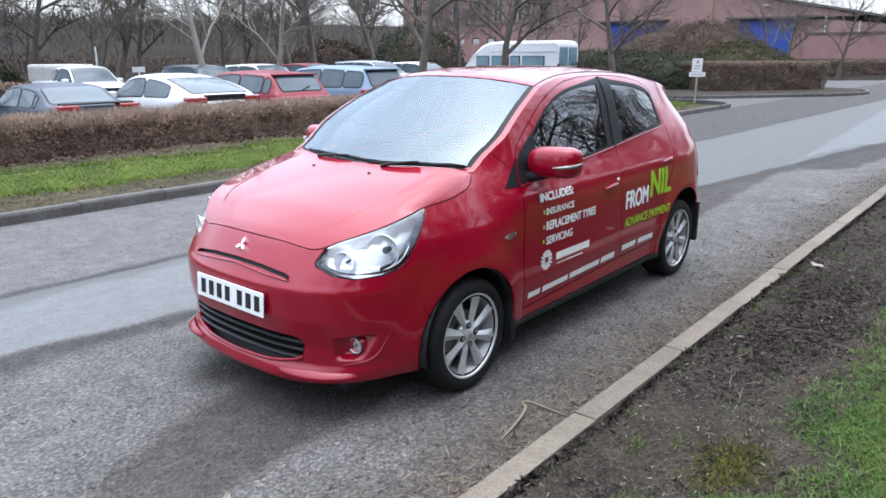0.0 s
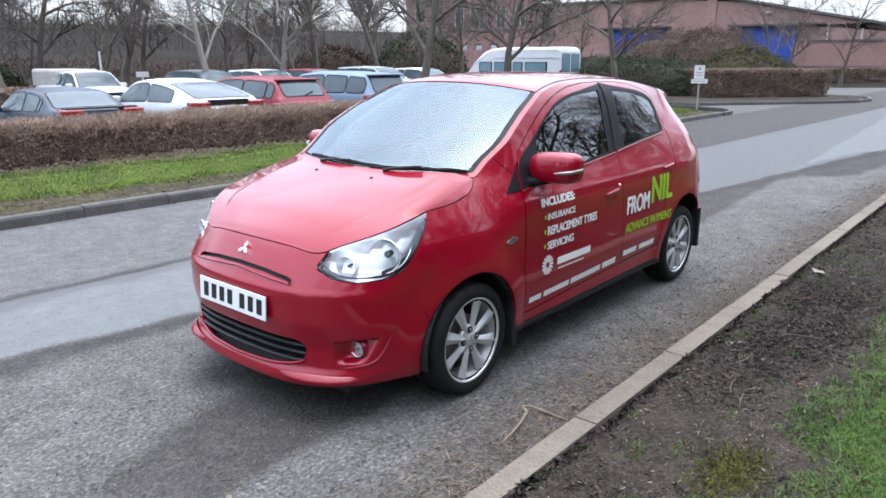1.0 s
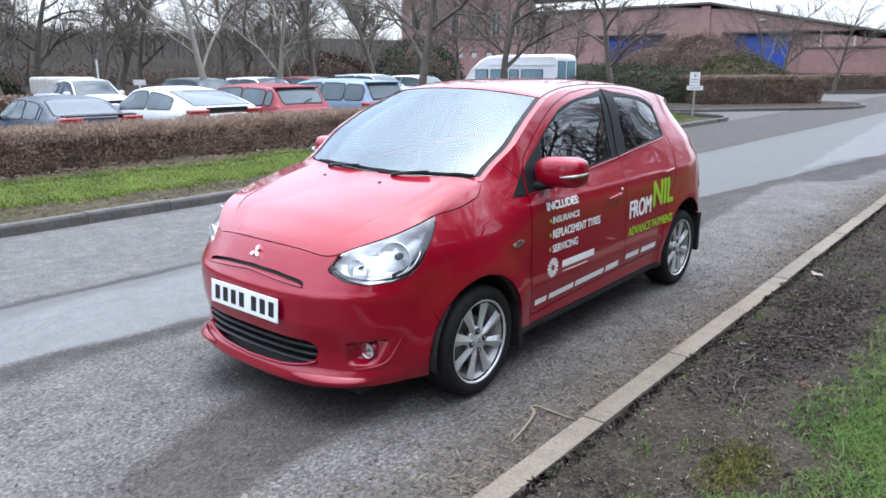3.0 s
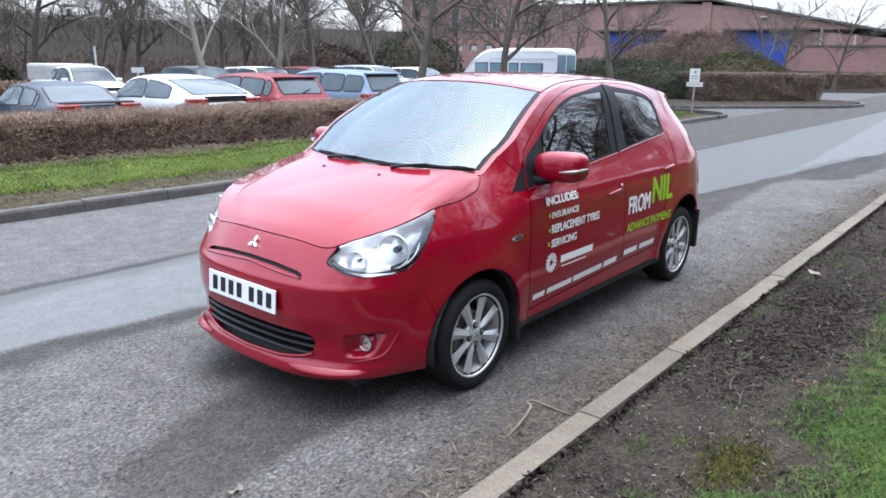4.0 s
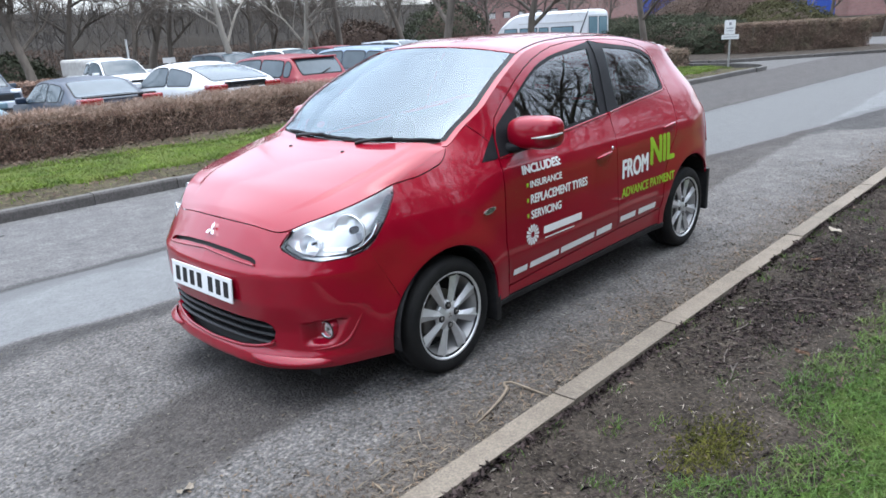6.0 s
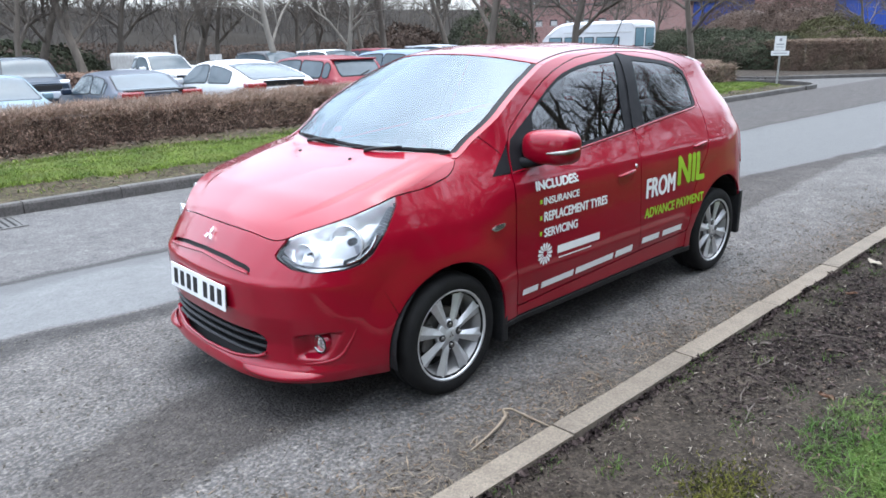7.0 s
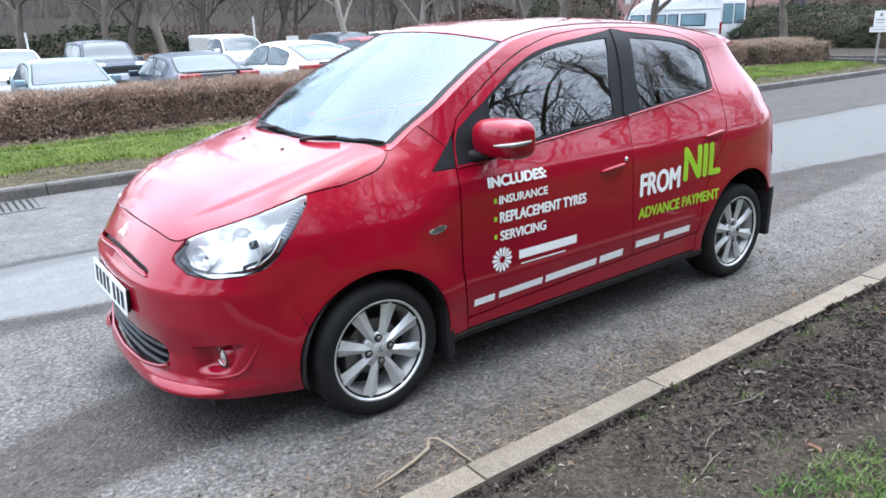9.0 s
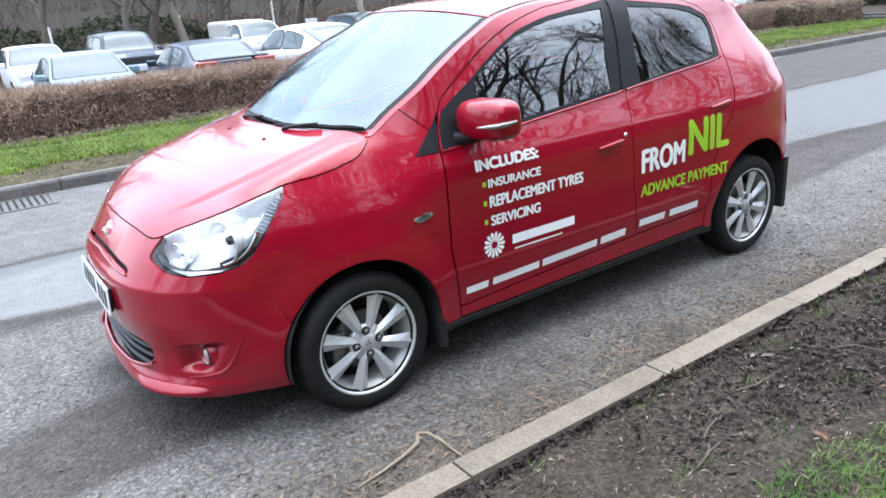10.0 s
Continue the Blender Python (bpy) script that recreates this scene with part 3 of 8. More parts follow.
def top_panel(name, t0, t1, v0, v1, mat, parent=None, label="", nt=60, nv=30, out=0.0, thick=0.012):
    us, vs = np.linspace(t0, t1, nt), np.linspace(v0, v1, nv)
    U, V = np.meshgrid(us, vs, indexing="ij")
    h = 0.004
    p = over(U, V)
    n = np.cross(over(U, np.clip(V + h, -1, 1)) - over(U, np.clip(V - h, -1, 1)), over(np.minimum(U + h, t1 + 0.01), V) - over(np.maximum(U - h, T0), V))
    n = -n / (np.linalg.norm(n, axis=2)[..., None] + 1e-12)
    n[n[..., 2] < -0.2] *= -1
    p = p + n * out
    allv, alln = [tuple(q) for q in p.reshape(-1, 3)], [tuple(q) for q in n.reshape(-1, 3)]
    allf = [(i * nv + j, (i + 1) * nv + j, (i + 1) * nv + j + 1, i * nv + j + 1) for i in range(nt - 1) for j in range(nv - 1)]
    if thick:
        loop = [i * nv for i in range(nt)] + [(nt - 1) * nv + j for j in range(1, nv)] + [i * nv + nv - 1 for i in range(nt - 2, -1, -1)] + [j for j in range(nv - 2, 0, -1)]
        base = len(allv)
        for k in loop:
            q, m = np.array(allv[k]), np.array(alln[k])
            allv += [tuple(q), tuple(q - m * thick)]
            alln += [(0, 0, 0), (0, 0, 0)]
        L = len(loop)
        allf += [(base + 2 * k, base + 2 * ((k + 1) % L), base + 2 * ((k + 1) % L) + 1, base + 2 * k + 1) for k in range(L)]
    me = pymesh(name, allv, allf)
    me.validate()
    me.shade_smooth()
    me.normals_split_custom_set_from_vertices(alln)
    return part_mesh(name, me, mat, parent or hatchback, label)


corner = [(0.135, -0.9995), (0.150, -0.988), (0.164, -0.966), (0.176, -0.930), (0.186, -0.87), (0.190, -0.78)]
bonnet_edge = ([(t, -0.992) for t in np.linspace(T0 + 0.02, -0.24, 50)] + [(t, -0.9995) for t in np.linspace(-0.22, 0.12, 18)] + corner + [(0.193, v) for v in np.linspace(-0.6, 0.6, 13)] + [(t, -v) for t, v in corner[::-1]]
               + [(t, 0.9995) for t in np.linspace(0.12, -0.22, 18)] + [(t, 0.992) for t in np.linspace(-0.24, T0 + 0.02, 50)] + [(T0 + 0.02, v) for v in np.linspace(0.95, -0.95, 40)])


def bonnet_skin(t, v):
    """The bonnet rises a little along its rear edge, over the scuttle."""
    q = over(t, v)
    q[..., 2] += 0.001 + 0.010 * smooth01(0.10, 0.19, t) * (1 - smooth01(0.80, 0.95, np.abs(v)))
    return q


def unit(v):
    return v / (np.linalg.norm(v, axis=-1, keepdims=True) + 1e-12)


def shoulder(t, side):
    """The rounded edge's normal, between those of the lid and of the flank."""
    h, top = 0.004, curve(TOP, t)
    lid = unit(np.cross(over(t + h, 0 * t - 0.96) - over(t - h, 0 * t - 0.96), over(t, 0 * t - 0.95) - over(t, 0 * t - 0.97)))
    low = unit(np.cross(wall(t + h, top - 0.02) - wall(t - h, top - 0.02), wall(t, top - 0.016) - wall(t, top - 0.024)))
    return unit(lid * 0.18 + low * 0.82) * np.stack([1 + 0 * t, side + 0 * t, 1 + 0 * t], -1)


def roll_lid(A, n):
    t, v = A[:, 0], A[:, 1]
    side = np.where(v < 0, 1.0, -1.0)
    w = (smooth01(0.72, 1.04, np.abs(v)) * smooth01(-0.42, -0.20, t) * (1 - smooth01(0.10, 0.16, t)))[:, None]
    return unit(n * (1 - w) + shoulder(t, side) * w)


def roll_flank(A, n):
    t = A[:, 0]
    w = smooth01(0.0, 1.0, 1 - (curve(TOP, t) - A[:, 1]) / np.maximum(curve(BONNET_DROP, t) * 1.5, 0.004))[:, None]
    return unit(n * (1 - w) + shoulder(t, 1.0) * w)


bonnet = skin_panel("bonnet", [bonnet_edge], bonnet_skin, RED, hatchback, step=0.022, roll=roll_lid)
for s in both:
    flank = top_edge(-0.222, 0.146, 24, -0.0005) + bonnet_line(0.146, -0.222, 24, -0.002)
    skin_panel("bonnet_flank", [flank], wall, RED, bonnet, sides=(s,), step=0.014, roll=roll_flank)
    tip = [(0.10, -0.999), (0.165, -0.999), (0.215, -0.957), (0.198, -0.90), (0.19, -0.80), (0.165, -0.88), (0.12, -0.955)]
    skin_panel("wing_top", [[(t, v * s) for t, v in tip]], over, RED, hatchback, out=-0.004, thick=0.006, step=0.02)
top_panel("scuttle_panel", 0.180, 0.216, -0.97, 0.97, BLACK, None, "black plastic scuttle below the windscreen", nt=6, nv=31, out=-0.012)
screen = top_panel("windscreen", 0.212, 0.852, -0.952, 0.952, GLASS, None, "clear laminated windscreen", nt=40, nv=41, thick=0, out=-0.003)
screen.visible_shadow = False
for a, b in ((-0.957, -0.915), (0.915, 0.957)):
    top_panel("windscreen_border", 0.212, 0.852, a, b, TRIM, screen, "black printed glass border", nt=40, nv=3, thick=0, out=-0.0015)
top_panel("windscreen_border", 0.835, 0.853, -0.93, 0.93, TRIM, screen, "black printed glass border", nt=3, nv=31, thick=0, out=-0.005)
for a, b in ((-1.0, -0.958), (0.958, 1.0)):
    top_panel("screen_pillar", 0.166, 0.858, a, b, RED, nt=40, nv=5)
    top_panel("roof_rail", 0.860, 2.62, a, b, RED, nt=60, nv=5)
top_panel("roof", 0.858, 2.62, -0.95, 0.95, RED, nt=60, nv=31)
for s in both:
    bm = bmesh.new()
    tube(bm, [Vector(q) for q in over(np.linspace(0.87, 2.6, 30), np.full(30, 0.954 * s))], 0.004, 6)
    part("roof_moulding", bm, BLACK, hatchback, "black roof ditch moulding")
top_panel("tailgate", 2.625, T1, -1.0, 1.0, RED, nt=40, nv=25)
top_panel("rear_window", 2.68, 2.88, -0.8, 0.8, PRIVACY, None, "dark tinted rear window", nt=8, nv=21, out=0.003, thick=0)
# roof spoiler
bm = bmesh.new()
sp = over(np.full(21, 2.62), np.linspace(-0.98, 0.98, 21))
rows = [sp + np.array([-0.10, 0, 0.018]), sp + np.array([0.02, 0, 0.012]), sp * np.array([1, 0.97, 1]) + np.array([0.13, 0, -0.012]), sp * np.array([1, 0.97, 1]) + np.array([0.125, 0, -0.035]), sp + np.array([0.0, 0, -0.05])]
rv = [[bm.verts.new(q) for q in r] for r in rows]
for r0, r1 in zip(rv, rv[1:]):
    for k in range(20):
        bm.faces.new((r0[k], r0[k + 1], r1[k + 1], r1[k]))
for k in (0, -1):
    bm.faces.new([r[k] for r in rv])
bmesh.ops.recalc_face_normals(bm, faces=bm.faces)
part("spoiler", bm, RED, hatchback, "red roof spoiler", smooth=True)

# dark shell behind the shut lines, open at windows and wheels
liner = ([(T0, 0.74), (-0.80, 0.66), (-0.45, 0.62), (-0.25, 0.80), (0.05, 0.90), (0.30, 0.93), (0.45, 0.94), (1.0, 0.99), (1.5, 1.02), (2.2, 1.07), (2.6, 1.05), (3.0, 0.95), (T1, 0.95), (T1, 0.28), (2.85, 0.27)]
         + arch(1, 10, 186, 24, 0.004) + [(1.9, 0.22), (0.5, 0.215)] + arch(0, -8, 196, 24, 0.004) + [(-0.36, 0.20), (T0, 0.20), (T0, 0.24), (-0.82, 0.25), (-0.82, 0.42), (T0, 0.42), (T0, 0.64), (-0.90, 0.63), (-0.90, 0.70), (T0, 0.71)])
skin_panel("inner_shell", [liner], wall, BLACK, hatchback, "black inner shell", sides=both, out=-0.014, thick=0, step=0.018)
top_panel("bonnet_liner", T0 + 0.03, 0.20, -0.985, 0.985, BLACK, bonnet, "black bonnet underside", nt=30, nv=15, out=-0.014, thick=0)
pillars = [(0.34, 1.02), (0.46, 1.09), (0.55, 1.145), (0.82, 1.31), (1.05, 1.39), (1.3, 1.415), (1.6, 1.425), (1.95, 1.40), (2.2, 1.36), (2.29, 1.30), (2.30, 1.24), (2.25, 1.10), (2.6, 1.05), (2.78, 1.05), (2.70, 1.20), (2.60, 1.33), (2.3, 1.40), (1.9, 1.445), (1.5, 1.458), (1.2, 1.448), (0.912, 1.408), (0.7, 1.33), (0.5, 1.228), (0.36, 1.14)]
for s in both:
    skin_panel("pillar_lining", [pillars], wall, BLACK, hatchback, "black pillar lining", sides=(s,), out=-0.014, thick=0, step=0.05)
top_panel("headlining", 0.86, 2.60, -0.97, 0.97, FABRIC, None, "dark roof lining", nt=24, nv=13, out=-0.03, thick=0)

# wheel wells and floor pan
for cx, rx, rz in ARCHES:
    for s in both:
        bm = bmesh.new()
        prof = [(cx + (rx - 0.005) * math.cos(radians(a)), 0.283 + (rz - 0.005) * math.sin(radians(a))) for a in range(-12, 193, 12)]
        outer = [bm.verts.new((x, -0.80 * s, z)) for x, z in prof]
        inner = [bm.verts.new((x, -0.52 * s, z)) for x, z in prof]
        for k in range(len(prof) - 1):
            bm.faces.new((outer[k], outer[k + 1], inner[k + 1], inner[k]))
        bm.faces.new(inner)
        part("wheel_well", bm, BLACK, hatchback, "black wheel arch lining")
part("floor_pan", box_bm(-0.60, 2.85, -0.58, 0.58, 0.150, 0.24), BLACK, hatchback, "black underbody")
part("engine_bay", box_bm(-0.55, 0.10, -0.50, 0.50, 0.24, 0.62), BLACK, hatchback, "black engine bay")
for s in both:
    part("sill_box", box_bm(0.36, 2.08, min(-0.78 * s, -0.5 * s), max(-0.78 * s, -0.5 * s), 0.205, 0.235), BLACK, hatchback)

# wheels
HUB_Z = 0.279


def make_wheel(parent, x, side):
    """Silver eight-spoke alloy wheel on a low tyre; its outer face looks to -y on the near side."""
    w = new("wheel")
    w.parent = parent
    w.matrix_local = pose(x, -0.715 * side, HUB_Z, 0, 0, 0 if side > 0 else 180)
    bm = bmesh.new()
    lathe(bm, [(0.190, -0.080), (0.200, -0.086), (0.205, -0.090), (0.222, -0.097), (0.245, -0.098), (0.262, -0.092), (0.272, -0.082), (0.278, -0.070), (0.279, -0.030), (0.2785, -0.028), (0.272, -0.027), (0.272, -0.020), (0.279, -0.019), (0.280, 0.0),
               (0.279, 0.019), (0.272, 0.020), (0.272, 0.027), (0.279, 0.028), (0.278, 0.070), (0.268, 0.088), (0.245, 0.098), (0.222, 0.097), (0.200, 0.086), (0.190, 0.080)], n=64)
    tyre = part("tyre", bm, RUBBER, w, "black low-profile tyre", smooth=True)
    bm = bmesh.new()
    lathe(bm, [(0.190, 0.085), (0.178, 0.06), (0.172, 0.0), (0.174, -0.045), (0.186, -0.062), (0.196, -0.078), (0.199, -0.084)], n=64)
    rim = part("rim", bm, BARREL, w, "grey alloy rim barrel", smooth=True)
    bm = bmesh.new()
    lathe(bm, [(0.197, -0.080), (0.200, -0.0880), (0.204, -0.0920), (0.209, -0.0930), (0.212, -0.090), (0.205, -0.07)], n=64)
    part("rim_lip", bm, ALLOY, rim, "bright silver rim lip", smooth=True)
    for k in range(8):
        a = radians(k * 45 - 18)
        bm = bmesh.new()
        # a spoke is a twisted wedge: a ridge, one broad and one narrow facet
        secs = []
        for r, wl, wr, y, d in ((0.035, 0.017, 0.017, -0.074, 0.030), (0.075, 0.019, 0.020, -0.082, 0.024), (0.13, 0.025, 0.027, -0.083, 0.022), (0.201, 0.036, 0.040, -0.085, 0.022)):
            secs.append([(r, -wl, y + 0.012), (r, 0.004, y), (r, wr, y + 0.014), (r, wr * 0.7, y + d), (r, -wl * 0.7, y + d)])
        rv = [[bm.verts.new((c[0] * math.cos(a) - c[1] * math.sin(a), c[2], c[0] * math.sin(a) + c[1] * math.cos(a))) for c in sec] for sec in secs]
        for r0, r1 in zip(rv, rv[1:]):
            for j in range(5):
                bm.faces.new((r0[j], r0[(j + 1) % 5], r1[(j + 1) % 5], r1[j]))
        bm.faces.new(rv[0][::-1])
        bm.faces.new(rv[-1])
        bmesh.ops.recalc_face_normals(bm, faces=bm.faces)
        part("spoke", bm, ALLOY, w)
    bm = bmesh.new()
    lathe(bm, [(0.001, -0.080), (0.026, -0.080), (0.030, -0.077), (0.034, -0.074), (0.070, -0.071), (0.074, -0.066), (0.072, -0.05)], n=40)
    hub = part("hub", bm, ALLOY, w, "silver wheel hub", smooth=True)
    bm = bmesh.new()
    for k in range(3):
        a = radians(90 + 120 * k)
        c, s = math.cos(a), math.sin(a)
        pts = [(0, 0), (0.008, 0.0045), (0.017, 0), (0.008, -0.0045)]
        bm.faces.new([bm.verts.new((u * c - v * s, -0.0815, u * s + v * c)) for u, v in pts])
    part("hub_badge", bm, STEEL, hub)
    for k in range(4):
        a = radians(4 + 90 * k)
        bm = bmesh.new()
        lathe(bm, [(0.0005, -0.083), (0.008, -0.083), (0.010, -0.080), (0.010, -0.066)], n=12, centre=(0.050 * math.cos(a), 0, 0.050 * math.sin(a)))
        part("wheel_nut", bm, STEEL, hub, "steel wheel nut", smooth=True)
        # no hole here: a black disc gives the recess its shade
        bm = bmesh.new()
        lathe(bm, [(0.0005, -0.0795), (0.0155, -0.0795), (0.0165, -0.078), (0.0165, -0.066)], n=20, centre=(0.050 * math.cos(a), 0, 0.050 * math.sin(a)))
        part("nut_shade_disc", bm, BLACK, hub, "black disc standing in for the shaded recess round the nut")
    bm = bmesh.new()
    lathe(bm, [(0.03, -0.025), (0.115, -0.025), (0.115, -0.005), (0.03, -0.005)], n=40, close=True)
    part("brake_disc", bm, STEEL, w, "dull steel brake disc")
    bm = bmesh.new()
    lathe(bm, [(0.001, 0.03), (0.175, 0.03)], n=40)
    part("brake_backing", bm, BLACK, w, "black brake backing plate")
    part("brake_caliper", box_bm(-0.135, -0.075, -0.045, 0.02, -0.06, 0.06, bevel=0.008), STEEL, w, "grey brake caliper")
    return w


for x in (0.0, 2.45):
    for s in both:
        make_wheel(hatchback, x, s)
for x in (0.338, 2.785):
    for s in both:
        part("mud_flap", box_bm(x - 0.026, x + 0.014, min(-0.822 * s, -0.62 * s), max(-0.822 * s, -0.62 * s), 0.15 if x < 1 else 0.20, 0.40 if x < 1 else 0.50, bevel=0.006), BLACK, hatchback, "black mud flap")

# headlamps
LAMP_DARK = material("lamp_dark_bezel", (0.030, 0.032, 0.036), (0.05, 0.052, 0.056), scale=20, rough=0.25, spec=0.5)
LAMP_RIB = material("lamp_ribs", (0.50, 0.54, 0.60), (0.62, 0.66, 0.70), scale=30, rough=0.22, metal=0.5)


LAMP_BACK = material("lamp_backing", (0.17, 0.19, 0.22), (0.23, 0.25, 0.28), scale=30, rough=0.3, metal=0.3)


def lamp_bowl(s):
    lens = skin_panel("headlamp", [headlamp], wall, LENS, hatchback, "clear headlamp with silver reflector", sides=(s,), out=-0.001, thick=0, step=0.04)
    lens.visible_shadow = False

    def deep(t, z):
        zt = curve(TOP, t)
        d = 0.085 * np.clip((zt - z) / 0.05, 0.10, 1) * np.clip((z - 0.655) / 0.04, 0.1, 1)
        return wall(t, z) + np.array([0.62, 0.26, 0.0]) * d[..., None]

    def sunk(t, z):
        return wall(t, z) + np.array([0.020, 0.012, 0.0])

    skin_panel("reflector_bowl", [headlamp], deep, REFLECTOR, lens, "silver reflector bowl", sides=(s,), thick=0, step=0.02)
    skin_panel("lamp_seal", [ring(headlamp, [(c[0] * 0.972 + -0.52 * 0.028, c[1] * 0.972 + 0.78 * 0.028) for c in headlamp])], wall, TRIM, lens, "black lamp edge", sides=(s,), out=-0.012, thick=0, step=0.03)
    # dark bezel along the foot and behind the light guide
    skin_panel("lamp_bezel", [[(-0.785, 0.706), (-0.715, 0.680), (-0.615, 0.667), (-0.50, 0.674), (-0.505, 0.684), (-0.60, 0.676), (-0.70, 0.688), (-0.775, 0.716)]], sunk, LAMP_DARK, lens, "dark lower bezel", sides=(s,), thick=0.004, step=0.03)
    skin_panel("lamp_bezel", [[(-0.505, 0.674), (-0.43, 0.690), (-0.372, 0.726), (-0.328, 0.782), (-0.352, 0.795), (-0.400, 0.748), (-0.450, 0.716), (-0.505, 0.700)]], sunk, LAMP_DARK, lens, "dark outer bezel", sides=(s,), thick=0.004, step=0.03)
    bm = bmesh.new()
    q = wall(curve([(0, -0.485), (1, -0.435), (2, -0.385), (3, -0.352)], np.linspace(0, 3, 14)), curve([(0, 0.690), (1, 0.706), (2, 0.742), (3, 0.790)], np.linspace(0, 3, 14))) + np.array([0.010, 0.006, 0])
    tube(bm, [Vector((a[0], a[1] * s, a[2])) for a in q], 0.0065, 8)
    part("light_guide", bm, CHROME, lens, "bright curved light guide", smooth=True)
    for t, z, r, d, w in ((-0.475, 0.765, 0.072, 0.040, 0.026), (-0.655, 0.722, 0.046, 0.030, 0.010)):
        c = wall(t, z)
        c = np.array([c[0] + d * 0.8, c[1] + d * 0.5, c[2]]) * np.array([1, s, 1])
        rot = look((0, 0, 0), (-1, -0.30 * s, 0.02)) @ pose(0, 0, 0, 90)
        bm = bmesh.new()
        lathe(bm, [(r, -0.022), (r * 1.05, -0.024), (r * 1.05, -0.018), (r * 0.97, -0.016), (r * 0.86, 0.010), (r * 0.6, 0.034), (r * 0.3, 0.045), (0.009, 0.048)], n=36)
        bmesh.ops.transform(bm, matrix=Matrix.Translation(c) @ rot, verts=bm.verts)
        part("reflector", bm, REFLECTOR, lens, "round silver reflector", smooth=True)
        bm = bmesh.new()
        lathe(bm, [(0.001, -0.004), (w * 0.55, -0.002), (w * 0.62, 0.006), (w * 0.62, 0.044)], n=18)
        bmesh.ops.transform(bm, matrix=Matrix.Translation(c) @ rot, verts=bm.verts)
        part("bulb_shield", bm, LAMP_DARK, lens, "dark bulb shield", smooth=True)
        if r > 0.06:
            bm = box_bm(-0.034, 0.034, 0.016, 0.022, 0.012, 0.050, bevel=0.003, m=Matrix.Translation(c) @ rot)
            part("reflector_facet", bm, LAMP_RIB, lens, "ribbed upper facet")
    # ribbed strip up the outer edge
    skin_panel("rib_backing", [[(-0.374, 0.738), (-0.330, 0.792), (-0.248, 0.888), (-0.290, 0.884), (-0.352, 0.815), (-0.402, 0.760)]], sunk, LAMP_BACK, lens, "blue-grey ribbed backing", sides=(s,), thick=0.004, step=0.03)
    for k in range(15):
        f = k / 14
        t0, z0 = -0.370 + 0.118 * f, 0.744 + 0.136 * f
        q0, q1 = wall(t0, z0), wall(t0 - 0.030 + 0.006 * f, z0 + 0.016 - 0.006 * f)
        bm = bmesh.new()
        tube(bm, [Vector((a[0] + 0.016, (a[1] + 0.010) * s, a[2])) for a in (q0, q1)], 0.0024, 5)
        part("lamp_rib", bm, LAMP_RIB, lens, "silver rib")


for s in both:
    lamp_bowl(s)

# lower grille: black mesh panel and three curved slats; upper slot
skin_panel("lower_grille", [[(T0, 0.24), (-0.9, 0.25), (-0.83, 0.30), (-0.83, 0.40), (T0, 0.41)]], wall, BLACK, hatchback, "black lower grille", sides=both, out=-0.045, thick=0, step=0.05)
for k, z in enumerate((0.290, 0.326, 0.362)):
    bm = bmesh.new()
    e = (-0.89, -0.866, -0.868)[k]
    t = np.linspace(T0, e, 22)
    q = wall(t, np.full(22, z)) + np.array([0.006, 0, 0])
    path = [Vector((a[0], -a[1], a[2])) for a in q[::-1]] + [Vector(a) for a in q[1:]]
    prof = [(-0.009, 0.001), (0.000, 0.0075), (0.024, 0.0085), (0.024, -0.004), (-0.005, -0.005)]
    rv = [[bm.verts.new((p.x + a, p.y, p.z + b)) for a, b in prof] for p in path]
    for r0, r1 in zip(rv, rv[1:]):
        for j in range(5):
            bm.faces.new((r0[j], r1[j], r1[(j + 1) % 5], r0[(j + 1) % 5]))
    bmesh.ops.recalc_face_normals(bm, faces=bm.faces)
    part("grille_slat", bm, SATIN, hatchback, "satin black grille slat")
skin_panel("upper_slot", [[(T0, 0.655), (-0.90, 0.63), (-0.90, 0.685), (T0, 0.70)]], wall, BLACK, hatchback, "black upper air slot", sides=both, out=-0.022, thick=0, step=0.05)
bm = bmesh.new()
q = wall(np.linspace(T0, -0.925, 20), np.linspace(0.664, 0.640, 20)) + np.array([-0.004, 0, 0])
tube(bm, [Vector((a[0], -a[1], a[2])) for a in q[::-1]] + [Vector(a) for a in q[1:]], 0.0045, 8)
part("slot_lip", bm, RED, hatchback, "red lip below the air slot", smooth=True)
